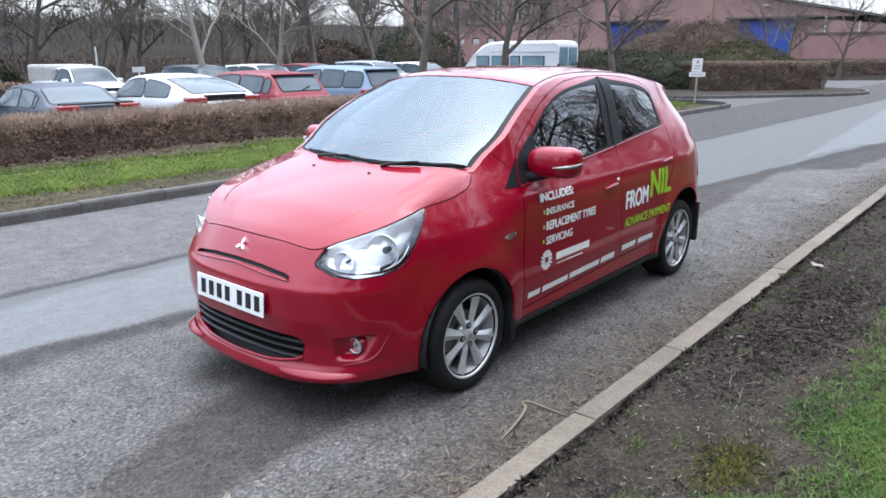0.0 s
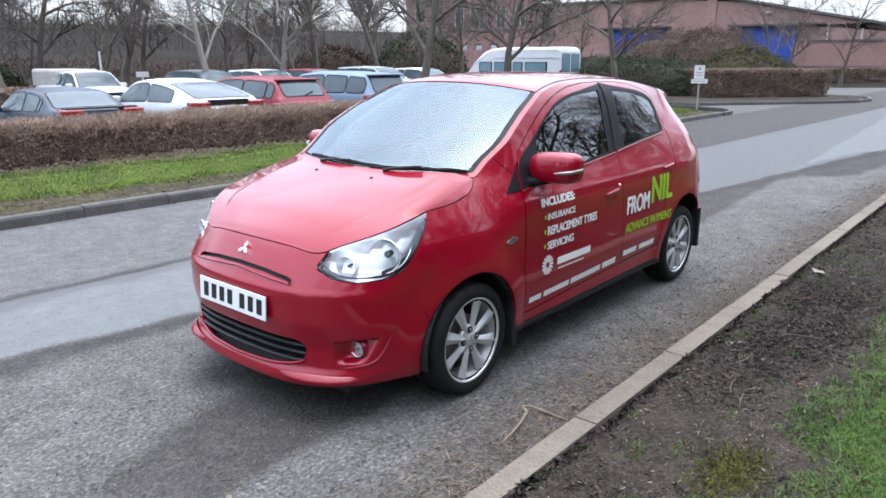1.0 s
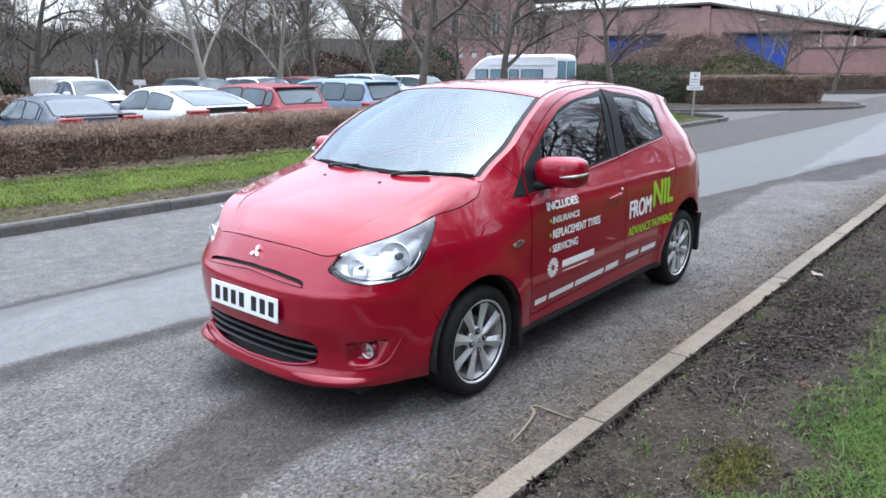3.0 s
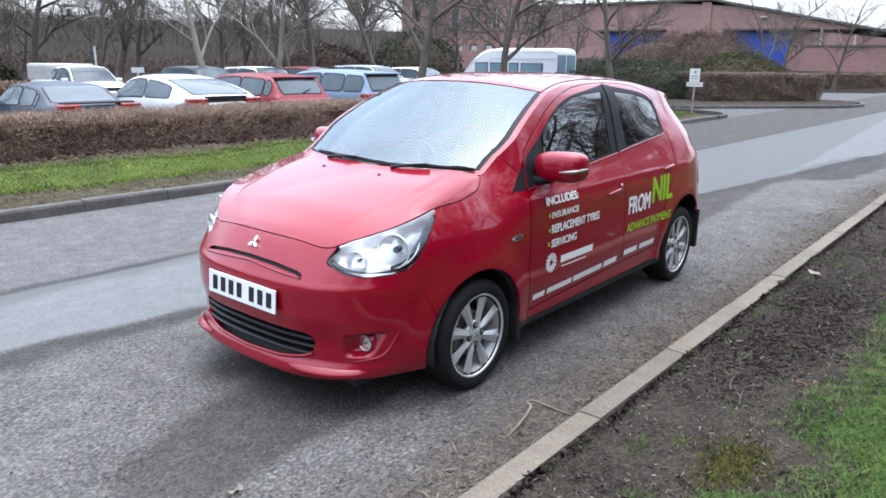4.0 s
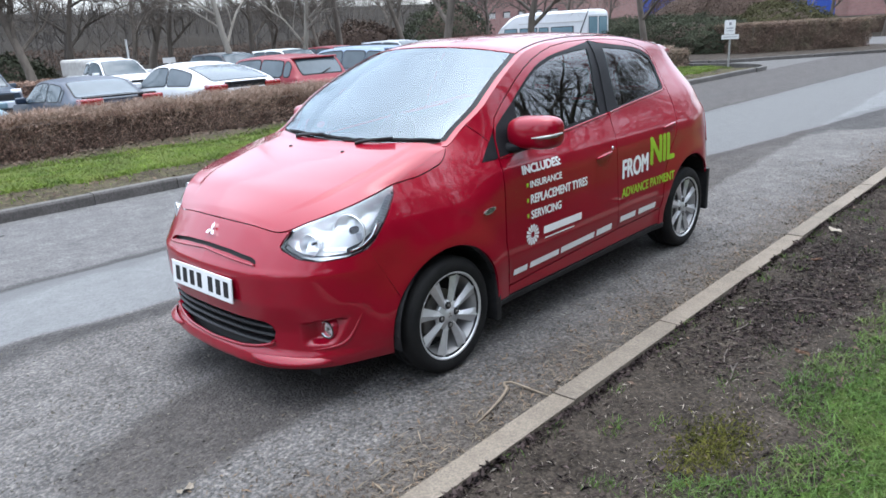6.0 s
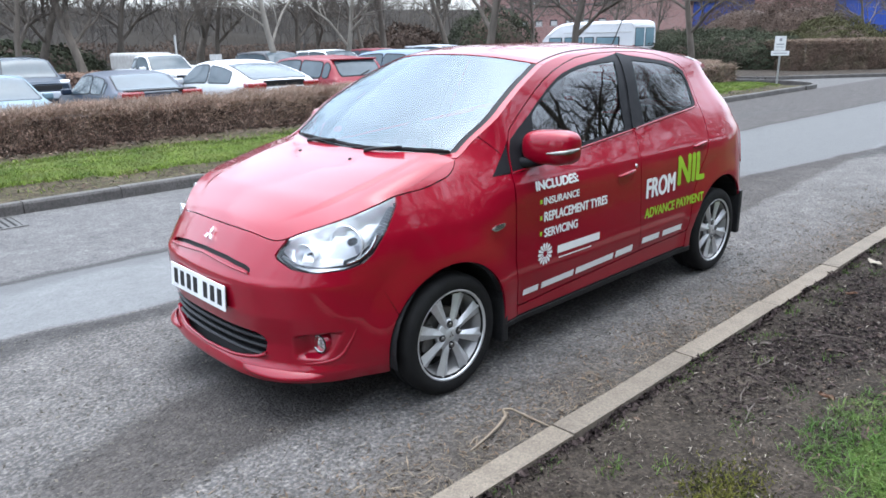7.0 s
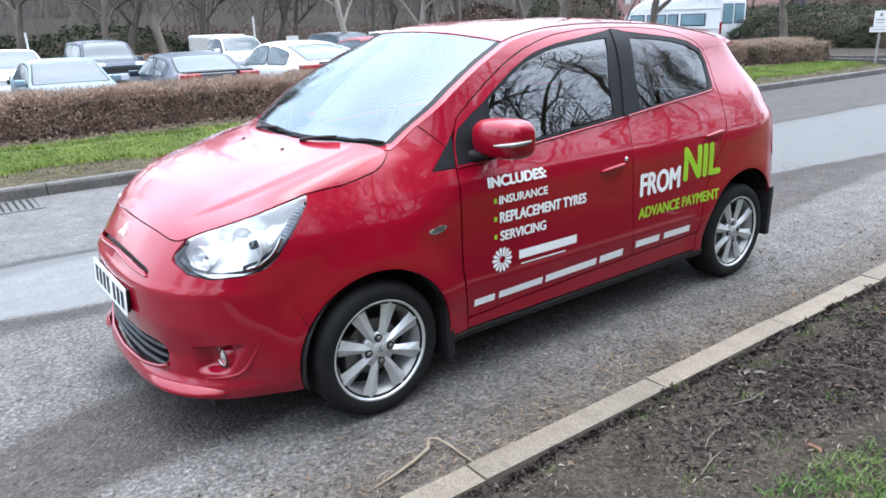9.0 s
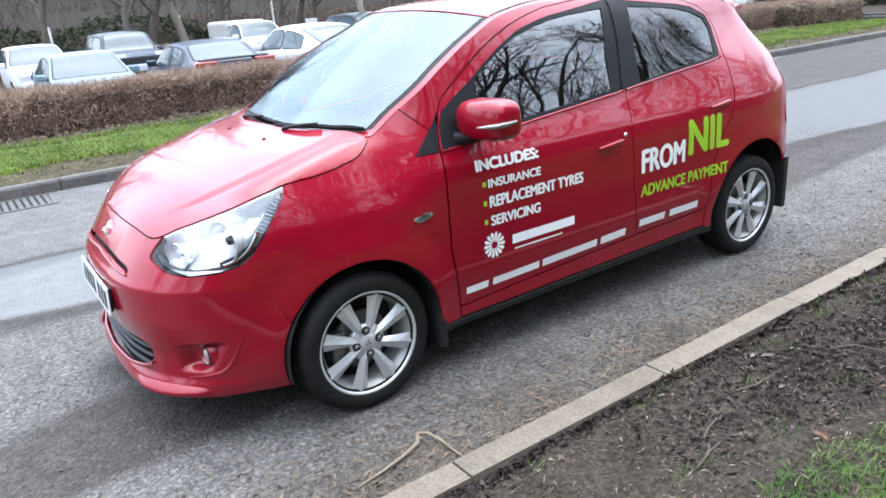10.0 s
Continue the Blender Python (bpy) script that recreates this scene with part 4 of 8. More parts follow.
# lower lip: bright edge under the grille and blade at each corner
bm = bmesh.new()
q = wall(np.linspace(T0, -0.86, 22), curve([(T0, 0.250), (-1.08, 0.256), (-0.98, 0.266), (-0.90, 0.284), (-0.86, 0.30)], np.linspace(T0, -0.86, 22))) + np.array([-0.004, 0, 0])
tube(bm, [Vector((a[0], -a[1], a[2])) for a in q[::-1]] + [Vector(a) for a in q[1:]], 0.008, 8)
part("grille_lip", bm, RED, hatchback, smooth=True)
for s in both:
    bm = bmesh.new()
    t = np.linspace(-0.99, -0.60, 18)
    base = wall(t, np.full(18, 0.212))
    w = np.sin(np.linspace(0, math.pi, 18)) ** 0.6
    rows = []
    for dz, do in ((0.026, 0.0), (0.010, 0.030), (-0.004, 0.034), (-0.022, 0.012)):
        r = base.copy()
        n = np.stack([-np.ones(18) * 0.8, -np.linspace(0.3, 0.8, 18), np.zeros(18)], -1)
        r = r + n * (do * w)[:, None]
        r[:, 2] += dz * (0.4 + 0.6 * w) + np.linspace(0.012, 0.004, 18)
        rows.append([bm.verts.new((a[0], a[1] * s, a[2])) for a in r])
    for r0, r1 in zip(rows, rows[1:]):
        for k in range(17):
            bm.faces.new((r0[k], r0[k + 1], r1[k + 1], r1[k]))
    bmesh.ops.recalc_face_normals(bm, faces=bm.faces)
    part("lip_blade", bm, RED, hatchback, "red bumper corner blade", smooth=True)
    # crease that sweeps round the fog lamp
    bm = bmesh.new()
    tt = np.array([-0.805, -0.73, -0.656, -0.60, -0.557, -0.522, -0.493, -0.468, -0.448, -0.432])
    zz = np.array([0.264, 0.268, 0.273, 0.279, 0.289, 0.312, 0.352, 0.400, 0.445, 0.485])
    q = wall(curve(list(enumerate(tt)), np.linspace(0, 9, 40)), curve(list(enumerate(zz)), np.linspace(0, 9, 40))) + np.array([0.004, 0.004, 0])
    tube(bm, [Vector((a[0], a[1] * s, a[2])) for a in q], [0.002 + 0.0085 * math.sin(math.pi * k / 39) for k in range(40)], 10)
    part("bumper_crease", bm, RED, hatchback, smooth=True)
    # fog lamp
    c = wall(-0.610, 0.350) + np.array([-0.012, -0.006, 0])
    bm = bmesh.new()
    lathe(bm, [(0.036, -0.002), (0.0355, -0.008), (0.034, -0.008), (0.031, -0.002), (0.022, 0.003), (0.001, 0.005)], n=32)
    mt = Matrix.Translation((c[0] + 0.002, (c[1] + 0.002) * s, c[2])) @ look((0, 0, 0), (-1, -0.12 * s, 0)) @ pose(0, 0, 0, 90)
    bmesh.ops.transform(bm, matrix=mt, verts=bm.verts)
    fog = part("fog_lamp", bm, REFLECTOR, hatchback, "round chrome fog lamp", smooth=True)
    bm = bmesh.new()
    lathe(bm, [(0.001, -0.014), (0.020, -0.012), (0.033, -0.006)], n=32)
    bmesh.ops.transform(bm, matrix=mt, verts=bm.verts)
    part("fog_lens", bm, LENS, fog, "clear glass lens", smooth=True).visible_shadow = False
    bm = bmesh.new()
    lathe(bm, [(0.001, -0.007), (0.007, -0.006), (0.008, 0.002)], n=12)
    bmesh.ops.transform(bm, matrix=mt, verts=bm.verts)
    part("fog_bulb", bm, STEEL, fog)
    bm = bmesh.new()
    lathe(bm, [(0.0360, 0.010), (0.0365, -0.009), (0.0395, -0.010), (0.0415, -0.007), (0.0415, 0.004)], n=32)
    bmesh.ops.transform(bm, matrix=mt, verts=bm.verts)
    part("fog_ring", bm, BLACK, fog, "black lamp ring", smooth=True)
    bm = bmesh.new()
    lathe(bm, [(0.0410, -0.005), (0.0430, -0.004), (0.0480, 0.020), (0.0600, 0.060)], n=32)
    bmesh.ops.transform(bm, matrix=mt, verts=bm.verts)
    part("fog_surround", bm, RED, fog, "red painted lamp surround", smooth=True)

# number plate with plain bars, badge
plate = part("number_plate", box_bm(-0.006, 0.0, -0.26, 0.26, -0.0555, 0.0555, bevel=0.002, m=pose(-0.778, 0, 0.520, 0, 4, 0)), PLATE_WHITE, hatchback, "white front number plate with dark bars")
for k, y in enumerate((0.205, 0.140, 0.075, 0.010, -0.085, -0.150, -0.215)):
    part("plate_bar", box_bm(-0.0075, -0.0055, y - 0.019, y + 0.019, -0.035, 0.035, m=pose(-0.778, 0, 0.520, 0, 4, 0)), BLACK, plate, "black bar")
part("plate_backing", box_bm(0.0005, 0.014, -0.24, 0.24, -0.045, 0.045, m=pose(-0.778, 0, 0.520, 0, 4, 0)), BLACK, plate)
badge = new("badge")
badge.parent = hatchback
q = wall(T0, 0.735)
badge.matrix_local = pose(q[0] - 0.008, 0, 0.735, 0, 38, 0)
for k in range(3):
    a = radians(90 + 120 * k)
    c, s = math.cos(a), math.sin(a)
    bm = bmesh.new()
    pts = [(0.0, 0.0), (0.019, 0.011), (0.038, 0), (0.019, -0.011)]
    f = [bm.verts.new((-0.006, u * c - v * s, u * s + v * c)) for u, v in pts]
    b = [bm.verts.new((0.006, u * c - v * s, u * s + v * c)) for u, v in pts]
    bm.faces.new(f)
    for j in range(4):
        bm.faces.new((f[j], b[j], b[(j + 1) % 4], f[(j + 1) % 4]))
    bmesh.ops.recalc_face_normals(bm, faces=bm.faces)
    part("badge_diamond", bm, CHROME, badge, "chrome diamond")

REPEATER = material("repeater_lens", (0.14, 0.13, 0.12), (0.20, 0.19, 0.18), scale=60, rough=0.12, coat=1.0)
# door mirrors
for s in both:
    bm = bmesh.new()
    nu, nv = 28, 20
    rows = []
    for i in range(nu + 1):
        a = -math.pi / 2 + math.pi * i / nu
        row = []
        for j in range(nv):
            b = 2 * math.pi * j / nv
            sup = lambda v, e: math.copysign(abs(v) ** e, v)
            y = 0.135 * sup(math.sin(a), 0.6)
            rr = sup(math.cos(a), 0.55)
            x = -0.080 * rr * sup(math.cos(b), 0.65)
            z = 0.080 * rr * sup(math.sin(b), 0.65)
            if x > 0:
                x *= 0.55
            x += 0.22 * (y + 0.05) * (-1 if y < 0 else -0.35) * 1.0
            z += 0.10 * -y * 0.4 if z > 0 else 0.0
            row.append(bm.verts.new((x, y * s, z)))
        rows.append(row)
    for r0, r1 in zip(rows, rows[1:]):
        for k in range(nv):
            try:
                bm.faces.new((r0[k], r0[(k + 1) % nv], r1[(k + 1) % nv], r1[k]))
            except ValueError:
                pass
    bmesh.ops.remove_doubles(bm, verts=bm.verts, dist=0.0004)
    bmesh.ops.recalc_face_normals(bm, faces=bm.faces)
    bmesh.ops.transform(bm, matrix=pose(0.575, -0.885 * s, 1.056), verts=bm.verts)
    mirror = part("door_mirror", bm, RED, hatchback, "red door mirror with indicator strip", smooth=True)
    bm = bmesh.new()
    lathe(bm, [(0.001, 0), (0.052, 0.0), (0.055, -0.004)], n=28, axis="X")
    bmesh.ops.transform(bm, matrix=pose(0.612, -0.885 * s, 1.05) @ Matrix.Diagonal((1, 1.45, 0.92, 1)), verts=bm.verts)
    part("mirror_glass", bm, CHROME, mirror, "mirror glass")
    bm = bmesh.new()
    pts = [(0.482, -0.925), (0.490, -0.968), (0.508, -1.004), (0.552, -1.022), (0.594, -1.023)]
    path = [Vector((x - 0.003, y * s, 1.040 + 0.004 * k)) for k, (x, y) in enumerate(pts)]
    rv = []
    for k, p in enumerate(path):
        h = (0.003, 0.008, 0.009, 0.009, 0.006)[k]
        d = Vector((-0.6, -0.8 * s, 0)).normalized() * 0.006
        rv.append([bm.verts.new(p + Vector((0, 0, h)) + d * 0.2), bm.verts.new(p + d), bm.verts.new(p - Vector((0, 0, h)) + d * 0.2), bm.verts.new(p - d)])
    for r0, r1 in zip(rv, rv[1:]):
        for j in range(4):
            bm.faces.new((r0[j], r0[(j + 1) % 4], r1[(j + 1) % 4], r1[j]))
    bmesh.ops.recalc_face_normals(bm, faces=bm.faces)
    part("indicator_strip", bm, REPEATER, mirror, "clear indicator strip", smooth=True)
    bm = bmesh.new()
    tube(bm, [(0.50, -0.755 * s, 0.975), (0.52, -0.80 * s, 0.985), (0.56, -0.85 * s, 1.0)], [0.030, 0.026, 0.03], 10)
    part("mirror_arm", bm, TRIM, mirror, "black mirror arm", smooth=True)
    bm = box_bm(0.528, 0.618, min(-0.955 * s, -0.82 * s), max(-0.955 * s, -0.82 * s), 0.990, 1.004, bevel=0.006)
    part("mirror_base", bm, TRIM, mirror, "black mirror underside")

# handles, key lock, repeaters, belt mouldings
for s in both:
    for t, z, tilt in ((1.300, 0.812, 0.10), (2.125, 0.878, 0.10)):
        def cup(a, b, t=t, z=z, tilt=tilt):
            r = np.sqrt(((a - t) / 0.075) ** 2 + ((b - z - tilt * (a - t)) / 0.050) ** 2)
            q = wall(a, b)
            q[..., 1] += 0.022 * (1 - smooth01(0.25, 1.0, r))
            return q
        o = [(t + 0.074 * math.cos(a), z + 0.074 * tilt * math.cos(a) + (0.050 * math.sin(a) if math.sin(a) < 0 else 0.016 * math.sin(a))) for a in np.linspace(0, 2 * math.pi, 28, endpoint=False)]
        skin_panel("handle_cup", [o], lambda a, b, cup=cup: cup(a, b) + np.array([0, -0.0015, 0]), RED, near_front_door if t < 2 and s == 1 else near_rear_door if s == 1 else hatchback, sides=(s,), thick=0, step=0.012)
        bm = bmesh.new()
        q = wall(np.linspace(t - 0.08, t + 0.082, 14), z + 0.014 + tilt * np.linspace(-0.08, 0.082, 14))
        lift = 0.020 * np.sin(np.linspace(0.25, math.pi - 0.25, 14)) ** 0.5
        rv = []
        for k, p in enumerate(q):
            e = math.sin(math.pi * (k + 0.6) / 14.2) ** 0.4
            y = p[1] - lift[k]
            rv.append([bm.verts.new((p[0], (y + 0.010) * s, p[2] + 0.011 * e)), bm.verts.new((p[0], (y - 0.001) * s, p[2] + 0.007 * e)), bm.verts.new((p[0], (y - 0.002) * s, p[2] - 0.007 * e)), bm.verts.new((p[0], (y + 0.010) * s, p[2] - 0.011 * e))])
        for r0, r1 in zip(rv, rv[1:]):
            for j in range(4):
                bm.faces.new((r0[j], r0[(j + 1) % 4], r1[(j + 1) % 4], r1[j]))
        bm.faces.new(rv[0])
        bm.faces.new(rv[-1])
        bmesh.ops.recalc_face_normals(bm, faces=bm.faces)
        part("door_handle", bm, RED, hatchback if s < 0 else near_front_door if t < 2 else near_rear_door, "red pull handle", smooth=True)
    q = wall(1.404, 0.852)
    bm = bmesh.new()
    lathe(bm, [(0.001, -0.004), (0.008, -0.004), (0.010, -0.002), (0.010, 0.004)], n=20, centre=(q[0], q[1], q[2]))
    if s == 1:
        part("key_lock", bm, ALLOY, near_front_door, "chrome key lock", smooth=True)
    else:
        bm.free()
    rep = soft([(0.234, 0.719), (0.25, 0.728), (0.30, 0.738), (0.316, 0.731), (0.30, 0.716), (0.255, 0.708)], 4)
    r = skin_panel("side_repeater", [rep], wall, REPEATER, hatchback, "clear side repeater lamp", sides=(s,), out=0.007, thick=0.01, step=0.02)
    for k in range(3):
        z = 0.716 + 0.0075 * k
        line = [(0.248 + 0.004 * k, z), (0.300, z + 0.004), (0.306, z + 0.0075), (0.250 + 0.004 * k, z + 0.003)]
        skin_panel("repeater_rib", [line], wall, TRIM, r, "dark rib", sides=(s,), out=0.0085, thick=0.001, step=0.03)
    bm = bmesh.new()
    tt = np.linspace(0.405, 1.465, 40)
    q = wall(tt, curve([(0.405, 0.949), (0.576, 0.960), (0.809, 0.986), (1.085, 1.009), (1.397, 1.034), (1.47, 1.040)], tt) - 0.002)
    tube(bm, [Vector((a[0], a[1] * s - 0.001 * s, a[2])) for a in q], 0.0055, 6)
    part("belt_moulding", bm, RED, hatchback, "red moulding below the side windows", smooth=True)
    bm = bmesh.new()
    tt = np.linspace(1.492, 2.25, 30)
    q = wall(tt, curve([(1.49, 1.043), (1.885, 1.079), (2.235, 1.107), (2.255, 1.112)], tt) - 0.002)
    tube(bm, [Vector((a[0], a[1] * s - 0.001 * s, a[2])) for a in q], 0.0055, 6)
    part("belt_moulding", bm, RED, hatchback, smooth=True)
    tl = [(2.80, 0.70), (2.90, 0.69), (3.02, 0.72), (3.05, 0.84), (2.97, 0.97), (2.90, 0.975), (2.855, 0.90), (2.815, 0.80)]
    skin_panel("tail_lamp", [soft(tl, 3)], wall, TAIL_RED, hatchback, "red tail lamp", sides=(s,), out=0.004, thick=0.01)
    q = over(np.array([-0.02 + 0.0]), np.array([-0.3 * s]))[0]
for y in (-0.20, 0.22):
    bm = bmesh.new()
    lathe(bm, [(0.001, 0.012), (0.008, 0.010), (0.011, 0.0), (0.010, -0.01)], n=12, axis="Z", centre=(-0.065, y, 1.003))
    part("washer_nozzle", bm, BLACK, bonnet, "black washer nozzle", smooth=True)

# wipers: blades lie along the foot of the screen, each under its arm
for (t0, v0), (t1, v1), (p0, w0) in (((0.214, 0.72), (0.208, -0.36), (0.192, 0.46)), ((0.204, -0.14), (0.206, -0.93), (0.190, -0.30))):
    n = 20
    tv = np.linspace(t0, t1, n) + 0.010 * np.sin(np.linspace(0, math.pi, n))
    blade = over(tv, np.linspace(v0, v1, n)) + np.array([-0.010, 0, 0.010])
    bm = bmesh.new()
    tube(bm, [Vector(p) for p in blade], [0.004 + 0.003 * math.sin(math.pi * k / (n - 1)) for k in range(n)], 6)
    wiper = part("wiper", bm, BLACK, hatchback, "black windscreen wiper")
    bm = bmesh.new()
    foot = Vector(over(np.array([p0]), np.array([w0]))[0]) + Vector((-0.012, 0, 0.012))
    mid = Vector(blade[int(n * 0.55)]) + Vector((-0.008, 0, 0.012))
    tube(bm, [foot - Vector((0, 0, 0.02)), foot, foot.lerp(mid, 0.25) + Vector((-0.003, 0, 0.004)), foot.lerp(mid, 0.6) + Vector((-0.005, 0, 0.003)), mid], [0.010, 0.009, 0.007, 0.006, 0.005], 8)
    part("wiper_arm", bm, BLACK, wiper, "black wiper arm")
    bm = bmesh.new()
    for k in (4, 8, 12, 16):
        tube(bm, [Vector(blade[k - 2]) + Vector((0, 0, 0.003)), Vector(blade[k]) + Vector((-0.003, 0, 0.007)), Vector(blade[min(k + 2, n - 1)]) + Vector((0, 0, 0.003))], 0.0035, 5)
    part("wiper_claw", bm, BLACK, wiper)
    bm = bmesh.new()
    tube(bm, [Vector(p) + Vector((0.006, 0, -0.008)) for p in blade], 0.004, 5)
    part("wiper_rubber", bm, RUBBER, wiper)
bm = bmesh.new()
p = over(np.array([2.30]), np.array([0.0]))[0]
tube(bm, [Vector(p) - Vector((0.02, 0, 0.005)), Vector(p) + Vector((0.0, 0, 0.02)), Vector(p) + Vector((0.13, 0, 0.21))], [0.012, 0.006, 0.0025], 6)
part("roof_aerial", bm, BLACK, hatchback, "black rod aerial")


# lettering on the doors
def words(text, t0, t1, z0, z1, mat, parent, name="lettering", bold=0.05):
    c = bpy.data.curves.new(name, "FONT")
    c.body = text
    tmp = bpy.data.objects.new(name, c)
    scene.collection.objects.link(tmp)
    dg = bpy.context.evaluated_depsgraph_get()
    me = bpy.data.meshes.new_from_object(tmp.evaluated_get(dg))
    bpy.data.objects.remove(tmp)
    bm = bmesh.new()
    bm.from_mesh(me)
    for v in bm.verts:
        v.co.z = 0
    top = max(v.co.y for v in bm.verts)
    for k in range(1, max(2, int((z1 - z0) / 0.018))):
        bmesh.ops.bisect_plane(bm, geom=list(bm.verts) + list(bm.edges) + list(bm.faces), plane_co=(0, top * k * 0.018 / (z1 - z0), 0), plane_no=(0, 1, 0))
    bm.to_mesh(me)
    bm.free()
    n = len(me.vertices)
    co = np.empty(n * 3)
    me.vertices.foreach_get("co", co)
    co = co.reshape(-1, 3)
    cap = co[:, 1].max()
    x0, x1 = co[:, 0].min(), co[:, 0].max()
    u = (co[:, 0] - x0) / (x1 - x0)
    v = co[:, 1] / cap
    w = bold * (z1 - z0)
    polys = [list(f.vertices) for f in me.polygons]
    allv, allf = [], []
    for k, (dt, dz) in enumerate(((0, 0), (w, 0), (-w, 0), (0, w * 0.6), (0, -w * 0.6))):
        q = wall(t0 + w + u * (t1 - t0 - 2 * w) + dt, z0 + w * 0.6 + v * (z1 - z0 - 1.2 * w) + dz) + np.array([0, -0.0020 - 0.0002 * k, 0])
        allf += [[c + len(allv) for c in f] for f in polys]
        allv += list(q)
    me = pymesh(name, allv, allf)
    return part_mesh(name, me, mat, parent, "%s lettering" % ("white vinyl" if mat is WHITE_VINYL else "lime green vinyl"))


def bar(t0, t1, z0, z1, mat, parent, name="lettering_bar", slope=0.0, lean=0.0):
    n = 12
    o = [(t0 + (t1 - t0) * k / n, z0 + slope * k / n) for k in range(n + 1)] + [(t1 - (t1 - t0) * k / n + lean, z1 + slope * (1 - k / n)) for k in range(n + 1)]
    return skin_panel(name, [o], wall, mat, parent, "plain white bar" if mat is WHITE_VINYL else "", out=0.0022, thick=0, step=0.03)


FDR, RDR = near_front_door, near_rear_door
words("INCLUDES:", 0.536, 0.868, 0.846, 0.892, WHITE_VINYL, FDR, bold=0.09)
words("INSURANCE", 0.590, 0.872, 0.772, 0.808, WHITE_VINYL, FDR, bold=0.06)
words("REPLACEMENT TYRES", 0.592, 1.121, 0.690, 0.738, WHITE_VINYL, FDR, bold=0.06)
words("SERVICING", 0.594, 0.864, 0.612, 0.656, WHITE_VINYL, FDR, bold=0.06)
for z in (0.790, 0.712, 0.634):
    bar(0.562, 0.578, z - 0.010, z + 0.010, LIME_VINYL, FDR, "bullet")
words("FROM", 1.508, 1.832, 0.648, 0.764, WHITE_VINYL, RDR, bold=0.055)
words("NIL", 1.856, 2.186, 0.672, 0.850, LIME_VINYL, RDR, bold=0.055)
words("ADVANCE PAYMENT", 1.506, 2.178, 0.534, 0.592, LIME_VINYL, RDR, bold=0.055)
# brand, address and number are plain bars
for k in range(14):
    a = 2 * math.pi * k / 14
    o = [(0.606 + r * math.cos(a + d), 0.528 + r * math.sin(a + d)) for r, d in ((0.016, -0.16), (0.046, -0.17), (0.055, -0.08), (0.055, 0.08), (0.046, 0.17), (0.016, 0.16))]
    skin_panel("petal", [o], wall, WHITE_VINYL, FDR, "white vinyl petal", out=0.0022, thick=0, step=0.04)
bar(0.703, 1.064, 0.508, 0.548, WHITE_VINYL, FDR)
bar(0.715, 0.99, 0.482, 0.488, WHITE_VINYL, FDR)
for a, b in ((0.462, 0.575), (0.60, 0.86), (0.88, 1.22), (1.245, 1.415)):
    bar(a, b, 0.344 + (a - 0.46) * 0.022, 0.376 + (a - 0.46) * 0.03, WHITE_VINYL, FDR, slope=(b - a) * 0.025, lean=0.0)
for a, b in ((1.512, 1.70), (1.74, 1.962)):
    bar(a, b, 0.384, 0.420, WHITE_VINYL, RDR)

# cabin
part("dashboard", box_bm(0.30, 0.66, -0.68, 0.68, 0.72, 0.965, bevel=0.05), DASH, hatchback, "dark grey dashboard")
bm = bmesh.new()
rings = lathe(bm, [(0.178 + 0.012 * math.cos(a), 0.012 * math.sin(a)) for a in np.linspace(0, 2 * math.pi, 8, endpoint=False)], n=32, axis="Z", close=True)
box(bm, -0.17, 0.17, -0.02, 0.02, -0.01, 0.01)
box(bm, -0.06, 0.06, -0.06, 0.06, -0.02, 0.015)
bmesh.ops.transform(bm, matrix=pose(0.80, 0.36, 0.90, 0, -62, 0), verts=bm.verts)
part("steering_wheel", bm, DASH, hatchback, "dark grey steering wheel")
for x, ys in ((1.22, (-0.36, 0.36)), (2.05, (-0.36, 0.36))):
    for y in ys:
        bm = bmesh.new()
        box(bm, x - 0.28, x + 0.24, y - 0.24, y + 0.24, 0.42, 0.56, bevel=0.05)
        box(bm, -0.07, 0.07, -0.23, 0.23, 0.0, 0.58, bevel=0.05, m=pose(x + 0.22, y, 0.52, 0, 18, 0))
        seat = part("seat", bm, FABRIC, hatchback, "dark fabric seat")
        part("headrest", box_bm(-0.05, 0.05, -0.13, 0.13, 0.62, 0.80, bevel=0.04, m=pose(x + 0.22, y, 0.52, 0, 18, 0)), FABRIC, seat)
part("rear_view_mirror", box_bm(0.74, 0.765, -0.12, 0.12, 1.33, 1.39, bevel=0.01), DASH, hatchback, "black rear-view mirror")
part("cabin_floor", box_bm(0.3, 2.8, -0.7, 0.7, 0.25, 0.30), BLACK, hatchback)

# ---- ground, road, kerbs, verges ----
rng = np.random.default_rng(7)


def fast_mesh(name, verts, quads):
    """A mesh from arrays: verts (n, 3), quads (m, 4)."""
    me = bpy.data.meshes.new(name)
    me.vertices.add(len(verts))
    me.vertices.foreach_set("co", np.asarray(verts, np.float32).reshape(-1))
    k = quads.shape[1]
    me.loops.add(quads.size)
    me.loops.foreach_set("vertex_index", quads.astype(np.int32).reshape(-1))
    me.polygons.add(len(quads))
    me.polygons.foreach_set("loop_start", np.arange(0, quads.size, k, dtype=np.int32))
    me.update(calc_edges=True)
    return me


